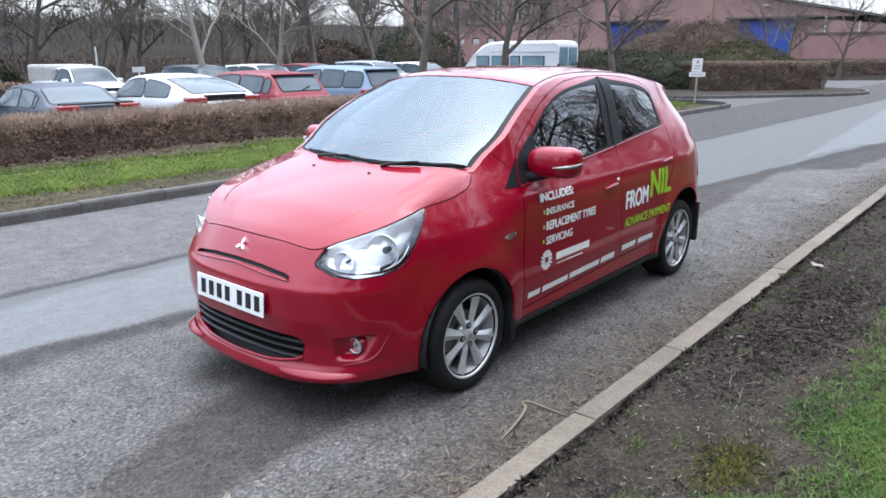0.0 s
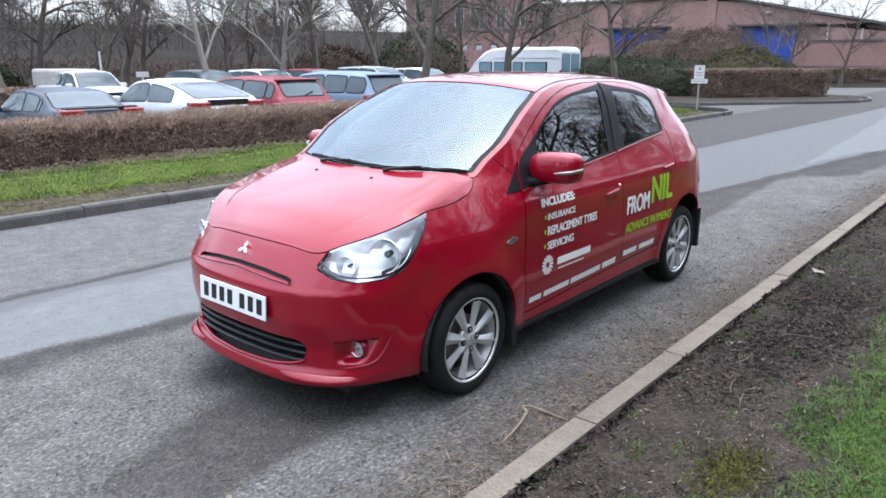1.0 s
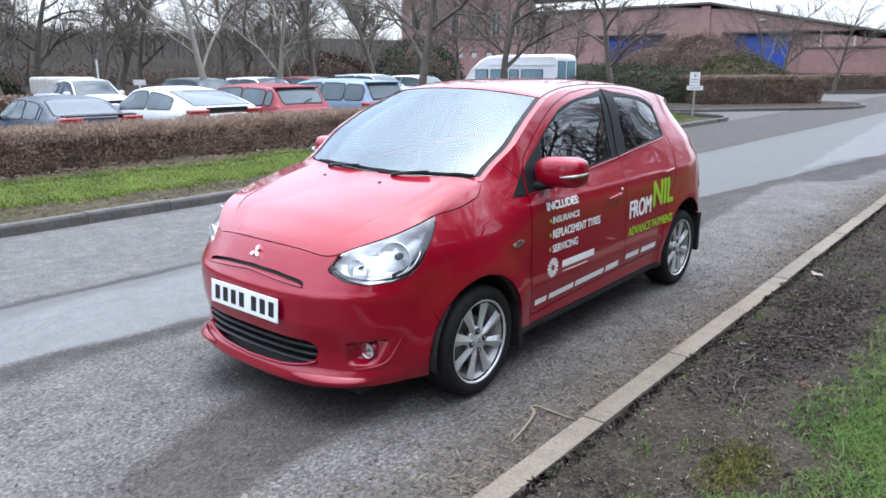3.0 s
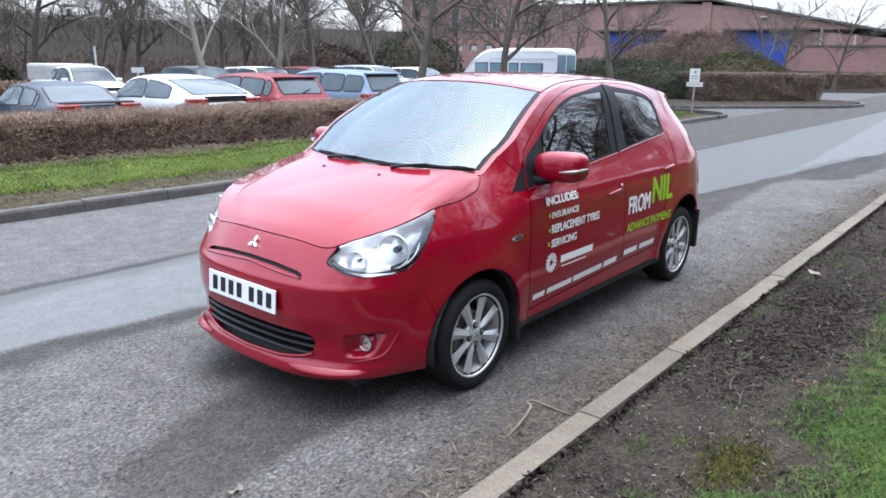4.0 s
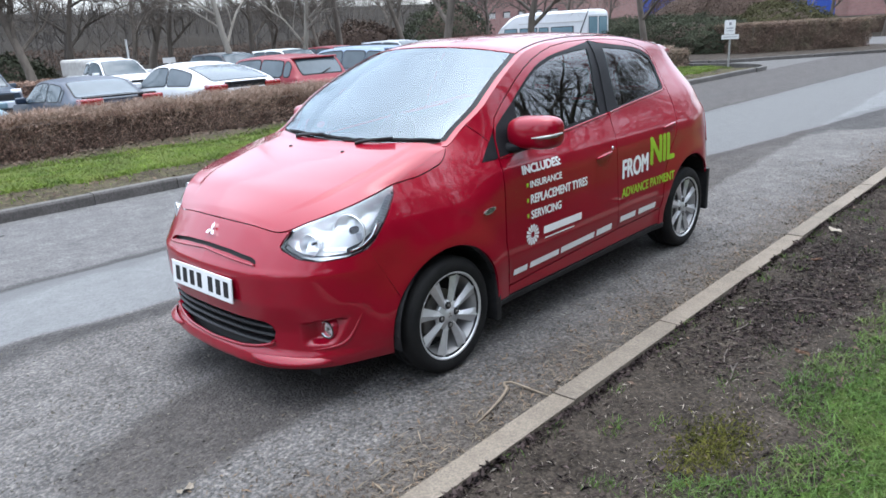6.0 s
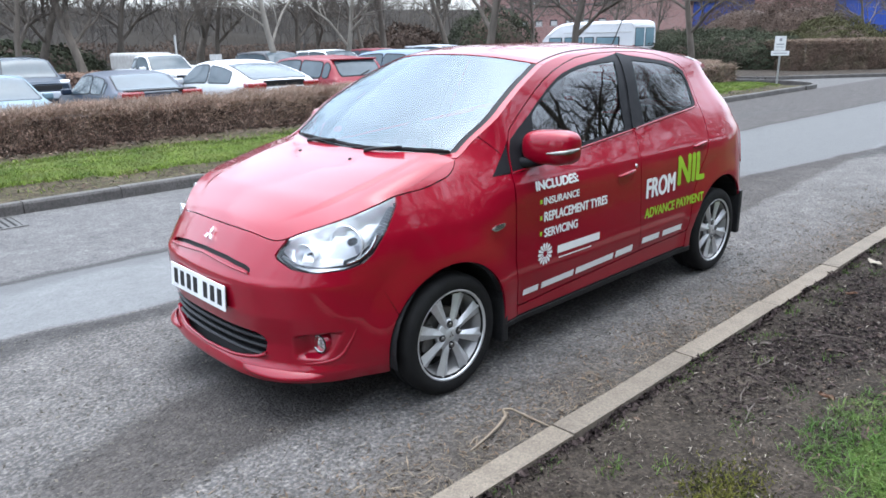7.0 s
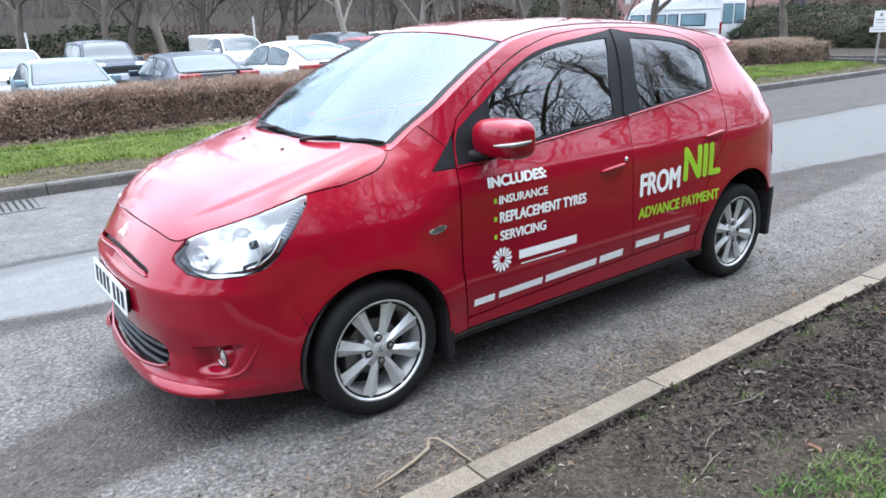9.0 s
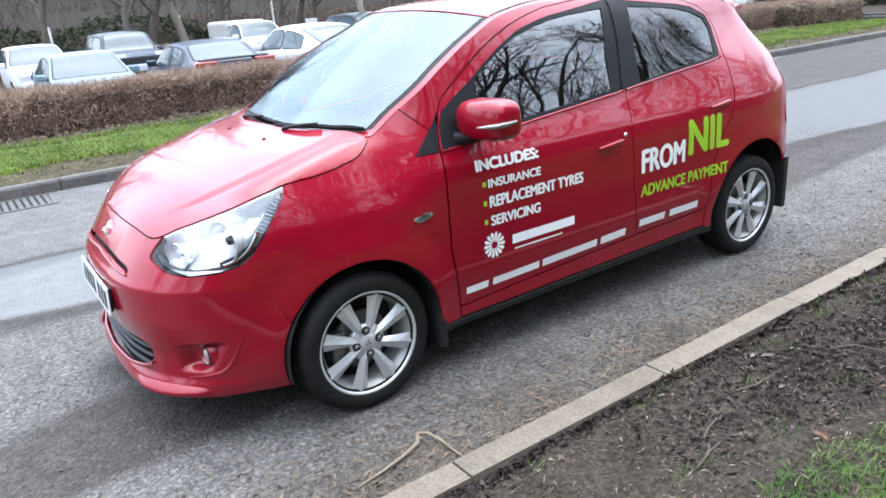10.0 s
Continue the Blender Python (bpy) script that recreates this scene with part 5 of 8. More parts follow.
def value_noise(x, y, scale, seed=0):
    """Smooth random numbers over the plan, -1 to 1."""
    r = np.random.default_rng(seed).uniform(-1, 1, (64, 64))
    x, y = np.asarray(x) / scale, np.asarray(y) / scale
    i, j = np.floor(x).astype(int), np.floor(y).astype(int)
    fx, fy = x - i, y - j
    fx, fy = fx * fx * (3 - 2 * fx), fy * fy * (3 - 2 * fy)
    g = lambda a, b: r[a % 64, b % 64]
    return (g(i, j) * (1 - fx) + g(i + 1, j) * fx) * (1 - fy) + (g(i, j + 1) * (1 - fx) + g(i + 1, j + 1) * fx) * fy


PARK_Z = -0.27


def park_z(x):
    """The car park surface, which dips a little towards -x."""
    return PARK_Z - 0.16 * (1 - smooth01(1.5, 7.5, x))


def asphalt_material():
    m = material("asphalt", (0.0619, 0.0601, 0.0589), (0.0861, 0.0818, 0.0791), scale=1.3, rough=0.88, spec=0.25, bump=0.010, bump_scale=30, fine=(0.1497, 0.1377, 0.1275), fine_scale=52, fine_mix=0.8)
    n, l = m.node_tree.nodes, m.node_tree.links
    b = n["Principled BSDF"]
    base = b.inputs["Base Color"].links[0].from_socket
    sep = n.new("ShaderNodeSeparateXYZ")
    l.new(n["Texture Coordinate"].outputs["Object"], sep.inputs[0])
    wob = n.new("ShaderNodeTexNoise")
    wob.inputs["Scale"].default_value, wob.inputs["Detail"].default_value = 1.6, 6
    l.new(n["Texture Coordinate"].outputs["Object"], wob.inputs["Vector"])

    def calc(op, a, c, d=None):
        k = n.new("ShaderNodeMath")
        k.operation = op
        for s, v in zip(k.inputs, (a, c) if d is None else (a, c, d)):
            if hasattr(v, "links"):
                l.new(v, s)
            else:
                s.default_value = v
        return k.outputs[0]

    def band(a, c, width, ragged=0.35):
        """1 where y lies beyond the line y = a + c x, soft over width, with a ragged edge."""
        d = calc("SUBTRACT", sep.outputs["Y"], calc("MULTIPLY_ADD", sep.outputs["X"], c, a))
        d = calc("ADD", d, calc("MULTIPLY", calc("SUBTRACT", wob.outputs["Fac"], 0.5), ragged))
        r = n.new("ShaderNodeMapRange")
        r.interpolation_type = "SMOOTHSTEP"
        r.inputs["From Min"].default_value, r.inputs["From Max"].default_value = -width, width
        l.new(d, r.inputs["Value"])
        return r.outputs["Result"]

    def tint(col, mask, rgb, amount):
        mx = n.new("ShaderNodeMixRGB")
        l.new(calc("MULTIPLY", mask, amount), mx.inputs["Fac"])
        l.new(col, mx.inputs["Color1"])
        mx.inputs["Color2"].default_value = (*rgb, 1)
        return mx.outputs["Color"]

    def spot(x, y, rx, ry, turn, soft0=0.5, ragged=0.9):
        """1 inside a ragged oval."""
        dx, dy = calc("SUBTRACT", sep.outputs["X"], x), calc("SUBTRACT", sep.outputs["Y"], y)
        c, s = math.cos(turn), math.sin(turn)
        u = calc("DIVIDE", calc("ADD", calc("MULTIPLY", dx, c), calc("MULTIPLY", dy, s)), rx)
        v = calc("DIVIDE", calc("SUBTRACT", calc("MULTIPLY", dy, c), calc("MULTIPLY", dx, s)), ry)
        r = calc("SQRT", calc("ADD", calc("MULTIPLY", u, u), calc("MULTIPLY", v, v)), 0.0)
        r = calc("ADD", r, calc("MULTIPLY", calc("SUBTRACT", wob.outputs["Fac"], 0.5), ragged))
        k = n.new("ShaderNodeMapRange")
        k.interpolation_type = "SMOOTHSTEP"
        k.inputs["From Min"].default_value, k.inputs["From Max"].default_value = 1.0, soft0
        l.new(r, k.inputs["Value"])
        return k.outputs["Result"]

    low, high = band(1.24, -0.13, 0.035, 0.22), band(2.42, -0.02, 0.03, 0.15)
    inside_strip = calc("MULTIPLY", low, calc("SUBTRACT", 1.0, high))
    col = base
    # far lane: finer and a little darker
    col = tint(col, high, (0.0963, 0.0949, 0.0957), 0.6)
    # newer surface strip, pale and even
    col = tint(col, inside_strip, (0.1329, 0.1345, 0.1360), 0.85)
    # dark seams along both its edges
    for a, c, w in ((1.16, -0.13, 0.16), (2.46, -0.02, 0.19)):
        s = calc("MULTIPLY", band(a - w, c, 0.10, 0.5), calc("SUBTRACT", 1.0, band(a + w * 0.3, c, 0.05, 0.22)))
        col = tint(col, s, (0.0327, 0.0310, 0.0303), 0.85)
    # old stains, damp patches; the first two also hold painted shade of the nose
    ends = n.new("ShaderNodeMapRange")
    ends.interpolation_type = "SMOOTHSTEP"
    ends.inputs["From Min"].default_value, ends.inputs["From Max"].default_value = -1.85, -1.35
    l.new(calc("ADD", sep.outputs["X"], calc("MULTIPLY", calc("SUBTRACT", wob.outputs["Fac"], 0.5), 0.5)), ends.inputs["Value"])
    stain_and_shade = calc("MULTIPLY", calc("MULTIPLY", band(-0.535, 0.07, 0.05, 0.16), calc("SUBTRACT", 1.0, band(0.38, 0.36, 0.09, 0.30))), ends.outputs["Result"])
    col = tint(col, stain_and_shade, (0.0370, 0.0318, 0.0285), 0.75)
    # dark oval under the nose: stain with the car's soft shadow painted in
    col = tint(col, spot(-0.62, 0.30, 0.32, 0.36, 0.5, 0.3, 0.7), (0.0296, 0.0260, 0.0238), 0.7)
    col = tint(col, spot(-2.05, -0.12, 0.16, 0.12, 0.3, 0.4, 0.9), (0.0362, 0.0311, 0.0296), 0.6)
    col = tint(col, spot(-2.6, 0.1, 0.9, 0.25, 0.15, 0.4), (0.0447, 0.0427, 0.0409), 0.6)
    col = tint(col, spot(10.4, -0.42, 2.3, 0.50, -0.08, 0.8, 1.1), (0.0310, 0.0293, 0.0285), 0.85)
    col = tint(col, spot(17.5, 1.9, 4.0, 0.35, -0.08, 0.75, 1.3), (0.0397, 0.0379, 0.0365), 0.45)
    col = tint(col, spot(9.0, 3.3, 5.5, 0.35, -0.02, 0.7, 1.3), (0.0481, 0.0461, 0.0444), 0.45)
    # silt and crushed leaves in the gutter
    gut = calc("SUBTRACT", 1.0, band(-1.08, 0.0, 0.22, 0.6))
    col = tint(col, gut, (0.0590, 0.0479, 0.0381), 0.70)
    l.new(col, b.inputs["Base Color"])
    grain(m, 0.012, 0.72, 1.28, 0.26, 0.005)
    # worn and clogged areas a hand's width across
    col = b.inputs["Base Color"].links[0].from_socket
    wear = n.new("ShaderNodeTexNoise")
    wear.inputs["Scale"].default_value, wear.inputs["Detail"].default_value, wear.inputs["Roughness"].default_value = 9.0, 5, 0.7
    l.new(n["Texture Coordinate"].outputs["Object"], wear.inputs["Vector"])
    mr = n.new("ShaderNodeMapRange")
    mr.inputs["From Min"].default_value, mr.inputs["From Max"].default_value = 0.3, 0.7
    mr.inputs["To Min"].default_value, mr.inputs["To Max"].default_value = 0.80, 1.20
    l.new(wear.outputs["Fac"], mr.inputs["Value"])
    vm = n.new("ShaderNodeVectorMath")
    vm.operation = "MULTIPLY"
    l.new(col, vm.inputs[0])
    l.new(mr.outputs["Result"], vm.inputs[1])
    l.new(tint(vm.outputs[0], inside_strip, (0.1292, 0.1325, 0.1345), 0.6), b.inputs["Base Color"])
    return m


ASPHALT = asphalt_material()
TARMAC = material("car_park_tarmac", (0.0449, 0.0424, 0.0411), (0.0592, 0.0561, 0.0532), scale=0.6, rough=0.9, bump=0.004, fine=(0.0997, 0.0943, 0.0895), fine_scale=60, fine_mix=0.3)
CONCRETE = grain(material("kerb_concrete", (0.1144, 0.0943, 0.0717), (0.1515, 0.1271, 0.0980), scale=5, rough=0.9, bump=0.003, fine=(0.1030, 0.0857, 0.0657), fine_scale=70, fine_mix=0.5, vary=0.10), 0.006, 0.8, 1.2, 0.16, 0.0015)
DIM_CONCRETE = grain(material("weathered_kerb", (0.0679, 0.0626, 0.0569), (0.0962, 0.0889, 0.0839), scale=4, rough=0.9, bump=0.003, fine=(0.0357, 0.0343, 0.0307), fine_scale=50, fine_mix=0.5, vary=0.12), 0.006, 0.8, 1.2, 0.2, 0.0015)
SOIL = grain(material("bare_soil", (0.0235, 0.0190, 0.0152), (0.0432, 0.0357, 0.0286), scale=2.6, rough=0.95, bump=0.016, bump_scale=26, fine=(0.0688, 0.0558, 0.0421), fine_scale=60, fine_mix=0.35, spec=0.12), 0.011, 0.6, 1.4, 0.35, 0.005)
NEAR_TURF = grain(material("near_turf", (0.0287, 0.0500, 0.0106), (0.0600, 0.0850, 0.0187), scale=2.5, rough=0.95, bump=0.02, fine=(0.0625, 0.0650, 0.0250), fine_scale=30, fine_mix=0.4, spec=0.12), 0.012, 0.6, 1.4, 0.3, 0.006)
TURF = material("turf", (0.0412, 0.0596, 0.0113), (0.0781, 0.1028, 0.0196), scale=2.5, rough=0.95, bump=0.02, fine=(0.0565, 0.0596, 0.0206), fine_scale=30, fine_mix=0.4, spec=0.12)
VERGE_MUD = grain(material("verge_mud", (0.0345, 0.0277, 0.0172), (0.0641, 0.0517, 0.0332), scale=2.2, rough=0.95, bump=0.02, bump_scale=18, fine=(0.0517, 0.0554, 0.0222), fine_scale=14, fine_mix=0.5, spec=0.12), 0.03, 0.5, 1.5, 0.35, 0.01)
FIELD = material("far_field", (0.0148, 0.0124, 0.0093), (0.0217, 0.0180, 0.0139), scale=0.03, rough=1.0, fine=(0.0165, 0.0134, 0.0104), fine_scale=0.4, fine_mix=0.5, spec=0.05)
BLADE = material("grass_blades", (0.0392, 0.0829, 0.0140), (0.0876, 0.1439, 0.0267), scale=1.8, rough=0.6, spec=0.2, island=0.28, fine=(0.1408, 0.1331, 0.0595), fine_scale=5.0, fine_mix=0.35)
FAR_BLADE = material("far_grass_blades", (0.0486, 0.0842, 0.0094), (0.1403, 0.2010, 0.0243), scale=2.2, rough=0.6, spec=0.2, island=0.25, fine=(0.1403, 0.1263, 0.0468), fine_scale=4.0, fine_mix=0.45)
LITTER = material("dead_leaves", (0.0418, 0.0247, 0.0149), (0.0881, 0.0592, 0.0370), scale=9, rough=0.85, island=0.6)
CHIP = material("bark_chips", (0.0070, 0.0048, 0.0050), (0.0480, 0.0365, 0.0336), scale=22, rough=0.85, island=0.95, spec=0.06)
PALE_CHIP = material("pale_wood_chips", (0.0600, 0.0500, 0.0414), (0.1700, 0.1500, 0.1242), scale=40, rough=0.85, island=0.7, spec=0.1)
STRAW = material("dry_straw", (0.1117, 0.0861, 0.0558), (0.1483, 0.1188, 0.0816), scale=9, rough=0.85, island=0.4)
MOSS = material("moss", (0.0380, 0.0446, 0.0099), (0.0924, 0.0858, 0.0182), scale=12, rough=0.9, island=0.5, spec=0.1)


# ground: one sheet to the horizon, low under the car park, rising into hills beyond
def ground_z(x, y):
    z = -0.10 + (PARK_Z - 0.22 + 0.10) * smooth01(8.8, 10.2, y) * (1 - smooth01(50, 60, x))
    z = z + 0.9 * smooth01(34, 70, y) * smooth01(-60, 20, x) * (1 - smooth01(55, 62, x))
    z = z + 1.0 * smooth01(42, 66, x) * smooth01(4.5, 9, y)
    far = np.hypot(x * 0.9, y)
    return z + 14 * smooth01(75, 330, y + 0.12 * x) + 6 * smooth01(60, 260, -y) + 1.5 * smooth01(40, 120, far) * value_noise(x, y, 60, 3)


axis_x = np.r_[-900, -500, -300, -200, np.arange(-140, -30, 12), np.arange(-30, 70, 2.5), np.arange(70, 200, 10), 220, 260, 320, 420, 600, 900]
axis_y = np.r_[-900, -500, -300, -200, np.arange(-140, -20, 12), np.arange(-20, 8, 4), np.arange(8, 12, 0.4), np.arange(12, 80, 3), np.arange(80, 340, 10), 380, 460, 600, 900]
tagged(part_mesh("ground", grid_mesh("ground", lambda x, y: np.stack([x, y, ground_z(x, y)], -1), axis_x, axis_y), FIELD, smooth=True), "dull winter grassland rising to low hills", "ground", kind="structure")

# road with the side road and car park entrance
KERB_Y, FAR_Y = -1.38, 4.72
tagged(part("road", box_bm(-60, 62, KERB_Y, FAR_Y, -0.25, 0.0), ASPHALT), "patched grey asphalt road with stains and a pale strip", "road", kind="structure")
bm = bmesh.new()
o = [(19.6, FAR_Y), (20.6, 5.0), (21.3, 5.8), (21.6, 7.5), (21.6, 16), (24.0, 16), (33.0, 9.0), (50, 13.0), (62, 9.0), (62, FAR_Y)]
top = [bm.verts.new((x, y, -0.004)) for x, y in o]
bot = [bm.verts.new((x, y, -0.5)) for x, y in o]
bm.faces.new(top)
for k in range(len(o)):
    bm.faces.new((top[k], bot[k], bot[(k + 1) % len(o)], top[(k + 1) % len(o)]))
bmesh.ops.recalc_face_normals(bm, faces=bm.faces)
tagged(part("side_road", bm, TARMAC), "grey tarmac side road into the car park", "road", kind="structure")
tagged(part_mesh("car_park", grid_mesh("car_park", lambda x, y: np.stack([x, y, park_z(x)], -1), np.r_[-45, np.arange(-2, 10, 0.5), 60], np.array([10.4, 20, 34])), TARMAC, smooth=True), "dark tarmac car park surface", "car park", kind="structure")


# verges
LAWN_EDGE = [(-8, -2.05), (-1.2, -2.02), (-0.3, -2.02), (-0.03, -2.17), (0.30, -2.17), (0.50, -2.04), (0.75, -1.99), (0.95, -2.09), (1.6, -2.15), (2.3, -2.12), (8, -2.12)]


def near_edge(x):
    """Where the grass of the near verge begins."""
    return curve(LAWN_EDGE, x) + 0.035 * value_noise(x, 0 * x, 0.22, 5) + 0.03 * value_noise(x, 0 * x, 0.08, 6)


def near_z(x, y):
    return 0.085 + 0.012 * value_noise(x, y, 0.35, 11) + 0.010 * value_noise(x, y, 0.12, 12) + 0.006 * value_noise(x, y, 0.05, 13) + 0.03 * smooth01(-2.0, -3.0, y) + 0.25 * smooth01(-4, -12, y)


ys = np.r_[-14, -10, -7, -5, np.arange(-4.4, -2.6, 0.07), np.arange(-2.6, -1.52, 0.022), -1.515]
xs = np.r_[np.arange(-60, -9, 3), np.arange(-9, -3, 0.25), np.arange(-3, -1.5, 0.08), np.arange(-1.5, 4.5, 0.024), np.arange(4.5, 14, 0.2), np.arange(14, 63, 4)]
near_sheet = part_mesh("near_verge", grid_mesh("near_verge", lambda x, y: np.stack([x, y, near_z(x, y)], -1), xs, ys), SOIL, smooth=True)
tagged(near_sheet, "bare muddy verge behind the kerb", "verge", kind="structure")
tagged(part_mesh("near_lawn", grid_mesh("near_lawn", lambda x, v: np.stack([x, near_edge(x) - 0.26 + (-13.8 - near_edge(x)) * v ** 2, near_z(x, near_edge(x) - 0.26 + (-13.8 - near_edge(x)) * v ** 2) + 0.003 + 0.045 * np.minimum(np.maximum(v - 0.15, 0) * 6, 1)], -1), xs, np.linspace(0, 1, 60)), NEAR_TURF, smooth=True),
       "green lawn of the near verge", "lawn", kind="structure")


def far_z(x, y):
    return 0.09 + 0.02 * value_noise(x, y, 0.5, 21) + 0.05 * smooth01(5.2, 6.5, y) - 0.06 * smooth01(7.5, 9.3, y)


xs2 = np.r_[np.arange(-60, -4, 2.0), np.arange(-4, 19.7, 0.25)]
tagged(part_mesh("far_verge", grid_mesh("far_verge", lambda x, y: np.stack([x, y, far_z(x, y)], -1), xs2, np.r_[np.arange(4.855, 6.2, 0.12), np.arange(6.2, 10.3, 0.25)]), VERGE_MUD, smooth=True), "muddy strip and leaf litter along the hedge", "verge", kind="structure")


def far_edge(x):
    return 5.60 + 0.10 * value_noise(x, 0 * x, 0.6, 31) + 0.06 * value_noise(x, 0 * x, 0.2, 32)


def far_edge2(x):
    return 6.95 + 0.30 * value_noise(x, 0 * x, 0.7, 33)


tagged(part_mesh("far_lawn", grid_mesh("far_lawn", lambda x, v: np.stack([x, far_edge(x) * (1 - v) + far_edge2(x) * v, far_z(x, far_edge(x) * (1 - v) + far_edge2(x) * v) - 0.006 + 0.028 * np.minimum(v * 7, 1) * np.minimum((1 - v) * 7, 1)], -1), xs2, np.linspace(0, 1, 30)), TURF, smooth=True),
       "bright green grass strip across the road", "lawn", kind="structure")
bm = bmesh.new()
o = [(22.9, 16), (22.9, 8.4), (23.4, 7.5), (24.9, 6.45), (26.9, 5.0), (28.6, 3.85), (30.2, 3.35), (32.0, 3.45), (33.4, 4.3), (36, 8), (48, 12), (48, 16)]
bm.faces.new([bm.verts.new((x, y, 0.10)) for x, y in o])
tagged(part("island_bed", bm, SOIL), "planted bed across the side road", "bed", kind="structure")


def kerb_stone(length, w, h, mat_name):
    bm = bmesh.new()
    prof = [(0.0, -0.12), (0.012, h - 0.022), (0.026, h), (w, h), (w, -0.12)]
    a = [bm.verts.new((0.004, -y, z)) for y, z in prof]
    b = [bm.verts.new((length - 0.004, -y, z)) for y, z in prof]
    for k in range(5):
        bm.faces.new((a[k], a[(k + 1) % 5], b[(k + 1) % 5], b[k]))
    bm.faces.new(a[::-1])
    bm.faces.new(b)
    bmesh.ops.recalc_face_normals(bm, faces=bm.faces)
    me = bpy.data.meshes.new("kerb_stone")
    bm.to_mesh(me)
    bm.free()
    me.materials.append(mat_name)
    return me


STONE = 0.925
near_kerb = tagged(new("near_kerb"), "pale concrete kerb stones edging the road", "kerb", kind="structure")
stone = kerb_stone(STONE, 0.128, 0.112, CONCRETE)
r2 = random.Random(4)
for k in range(-14, 66):
    ob = part_mesh("kerb_stone", stone, None, near_kerb)
    ob.matrix_local = pose(-0.065 + k * STONE, KERB_Y - 0.006 + r2.uniform(-0.002, 0.002), r2.uniform(-0.002, 0.002), r2.uniform(-0.8, 0.8), r2.uniform(-0.08, 0.08), r2.uniform(-0.08, 0.08))
far_kerb = tagged(new("far_kerb"), "weathered grey kerb stones across the road", "kerb", kind="structure")
stone2 = kerb_stone(STONE, 0.128, 0.112, DIM_CONCRETE)
for k in range(-14, 21):
    ob = part_mesh("kerb_stone", stone2, None, far_kerb)
    ob.matrix_local = pose(-0.35 + (k + 1) * STONE, FAR_Y + 0.004 + r2.uniform(-0.005, 0.005), r2.uniform(-0.004, 0.004), r2.uniform(-0.8, 0.8), 0, 180 + r2.uniform(-0.25, 0.25))
# curved kerbs at the corner and round the bed
def kerb_run(name, pts, label, w=0.12, h=0.11):
    root = tagged(new(name), label, "kerb", kind="structure")
    q = spline_points(pts, 3)
    for a, b in zip(q, q[1:]):
        d = Vector((b[0] - a[0], b[1] - a[1], 0))
        bm = box_bm(0.004, d.length - 0.004, 0, w, -0.12, h, bevel=0.012)
        ob = part("kerb_stone", bm, DIM_CONCRETE, root)
        ob.matrix_local = pose(a[0], a[1], 0, 0, 0, math.degrees(math.atan2(d.y, d.x)))
    return root


kerb_run("corner_kerb", [(19.1, 4.70), (20.1, 4.80), (20.9, 5.25), (21.4, 6.2), (21.5, 7.6), (21.5, 10)], "weathered curved kerb at the corner")
kerb_run("bed_kerb", [(48, 12), (36, 8), (33.5, 4.2), (32.0, 3.33), (30.2, 3.22), (28.6, 3.72), (26.9, 4.88), (24.9, 6.33), (23.3, 7.4), (22.8, 8.4), (22.8, 14)], "weathered kerb round the planted bed")


# grass, litter, chips
def blades(name, x, y, z, h, w, mat, lean=0.5, label="", kind="stuff"):
    n = len(x)
    a, t = rng.uniform(0, 2 * np.pi, n), rng.uniform(0, 2 * np.pi, n)
    hh = h * rng.uniform(0.5, 1.3, n)
    ww = w * rng.uniform(0.6, 1.3, n)
    l = hh * lean * rng.uniform(0.2, 1.3, n)
    base = np.stack([x, y, z], -1)
    side = np.stack([np.cos(a), np.sin(a), 0 * a], -1) * (ww / 2)[:, None]
    mid = base + np.stack([np.cos(t) * l * 0.35, np.sin(t) * l * 0.35, hh * 0.55], -1)
    tip = base + np.stack([np.cos(t) * l, np.sin(t) * l, hh * 0.92], -1)
    v = np.stack([base - side, base + side, mid + side * 0.8, mid - side * 0.8, tip + side * 0.12, tip - side * 0.12], 1).reshape(-1, 3)
    k = np.arange(n)[:, None] * 6
    q = np.concatenate([k + [0, 1, 2, 3], k + [3, 2, 4, 5]])
    return tagged(part_mesh(name, fast_mesh(name, v, q), mat), label, "grass", kind=kind)


n = 300000
gx, gy = rng.uniform(-1.4, 6.4, n), -1.85 - rng.uniform(0, 1, n) ** 1.3 * 3.0
keep = (gy < near_edge(gx) + 0.10 * value_noise(gx, gy, 0.1, 43) - 0.02)
gx, gy = gx[keep], gy[keep]
thin = np.clip((near_edge(gx) + 0.08 * value_noise(gx, gy, 0.09, 45) - gy) / 0.20, 0.05, 1)
keep = rng.uniform(0, 1, len(gx)) < thin
gx, gy = gx[keep], gy[keep]
blades("near_grass", gx, gy, near_z(gx, gy) + 0.018 * smooth01(0.4, 1.1, near_edge(gx) - gy), 0.023, 0.0038, BLADE, 1.7, "short green winter grass on the verge")
# tufts in the mud and against the kerb
cx, cy = rng.uniform(-0.8, 5, 46), np.r_[rng.uniform(-1.95, -1.55, 30), rng.uniform(-1.56, -1.52, 16)]
gx = (cx[:, None] + rng.normal(0, 0.035, (46, 40))).ravel()
gy = np.minimum((cy[:, None] + rng.normal(0, 0.03, (46, 40))).ravel(), -1.525)
mx, my = rng.normal(-0.02, 0.13, 2400), rng.normal(-2.05, 0.07, 2400)
blades("moss_grass", mx, my, near_z(mx, my), 0.012, 0.005, MOSS, 1.4, "yellow-green mossy grass patch in the mud")
blades("grass_tufts", gx, gy, near_z(gx, gy), 0.020, 0.0035, BLADE, 0.9, "small grass tufts growing in the mud")
n = 120000
gx, v = rng.uniform(-6, 19.4, n), rng.uniform(0, 1, n)
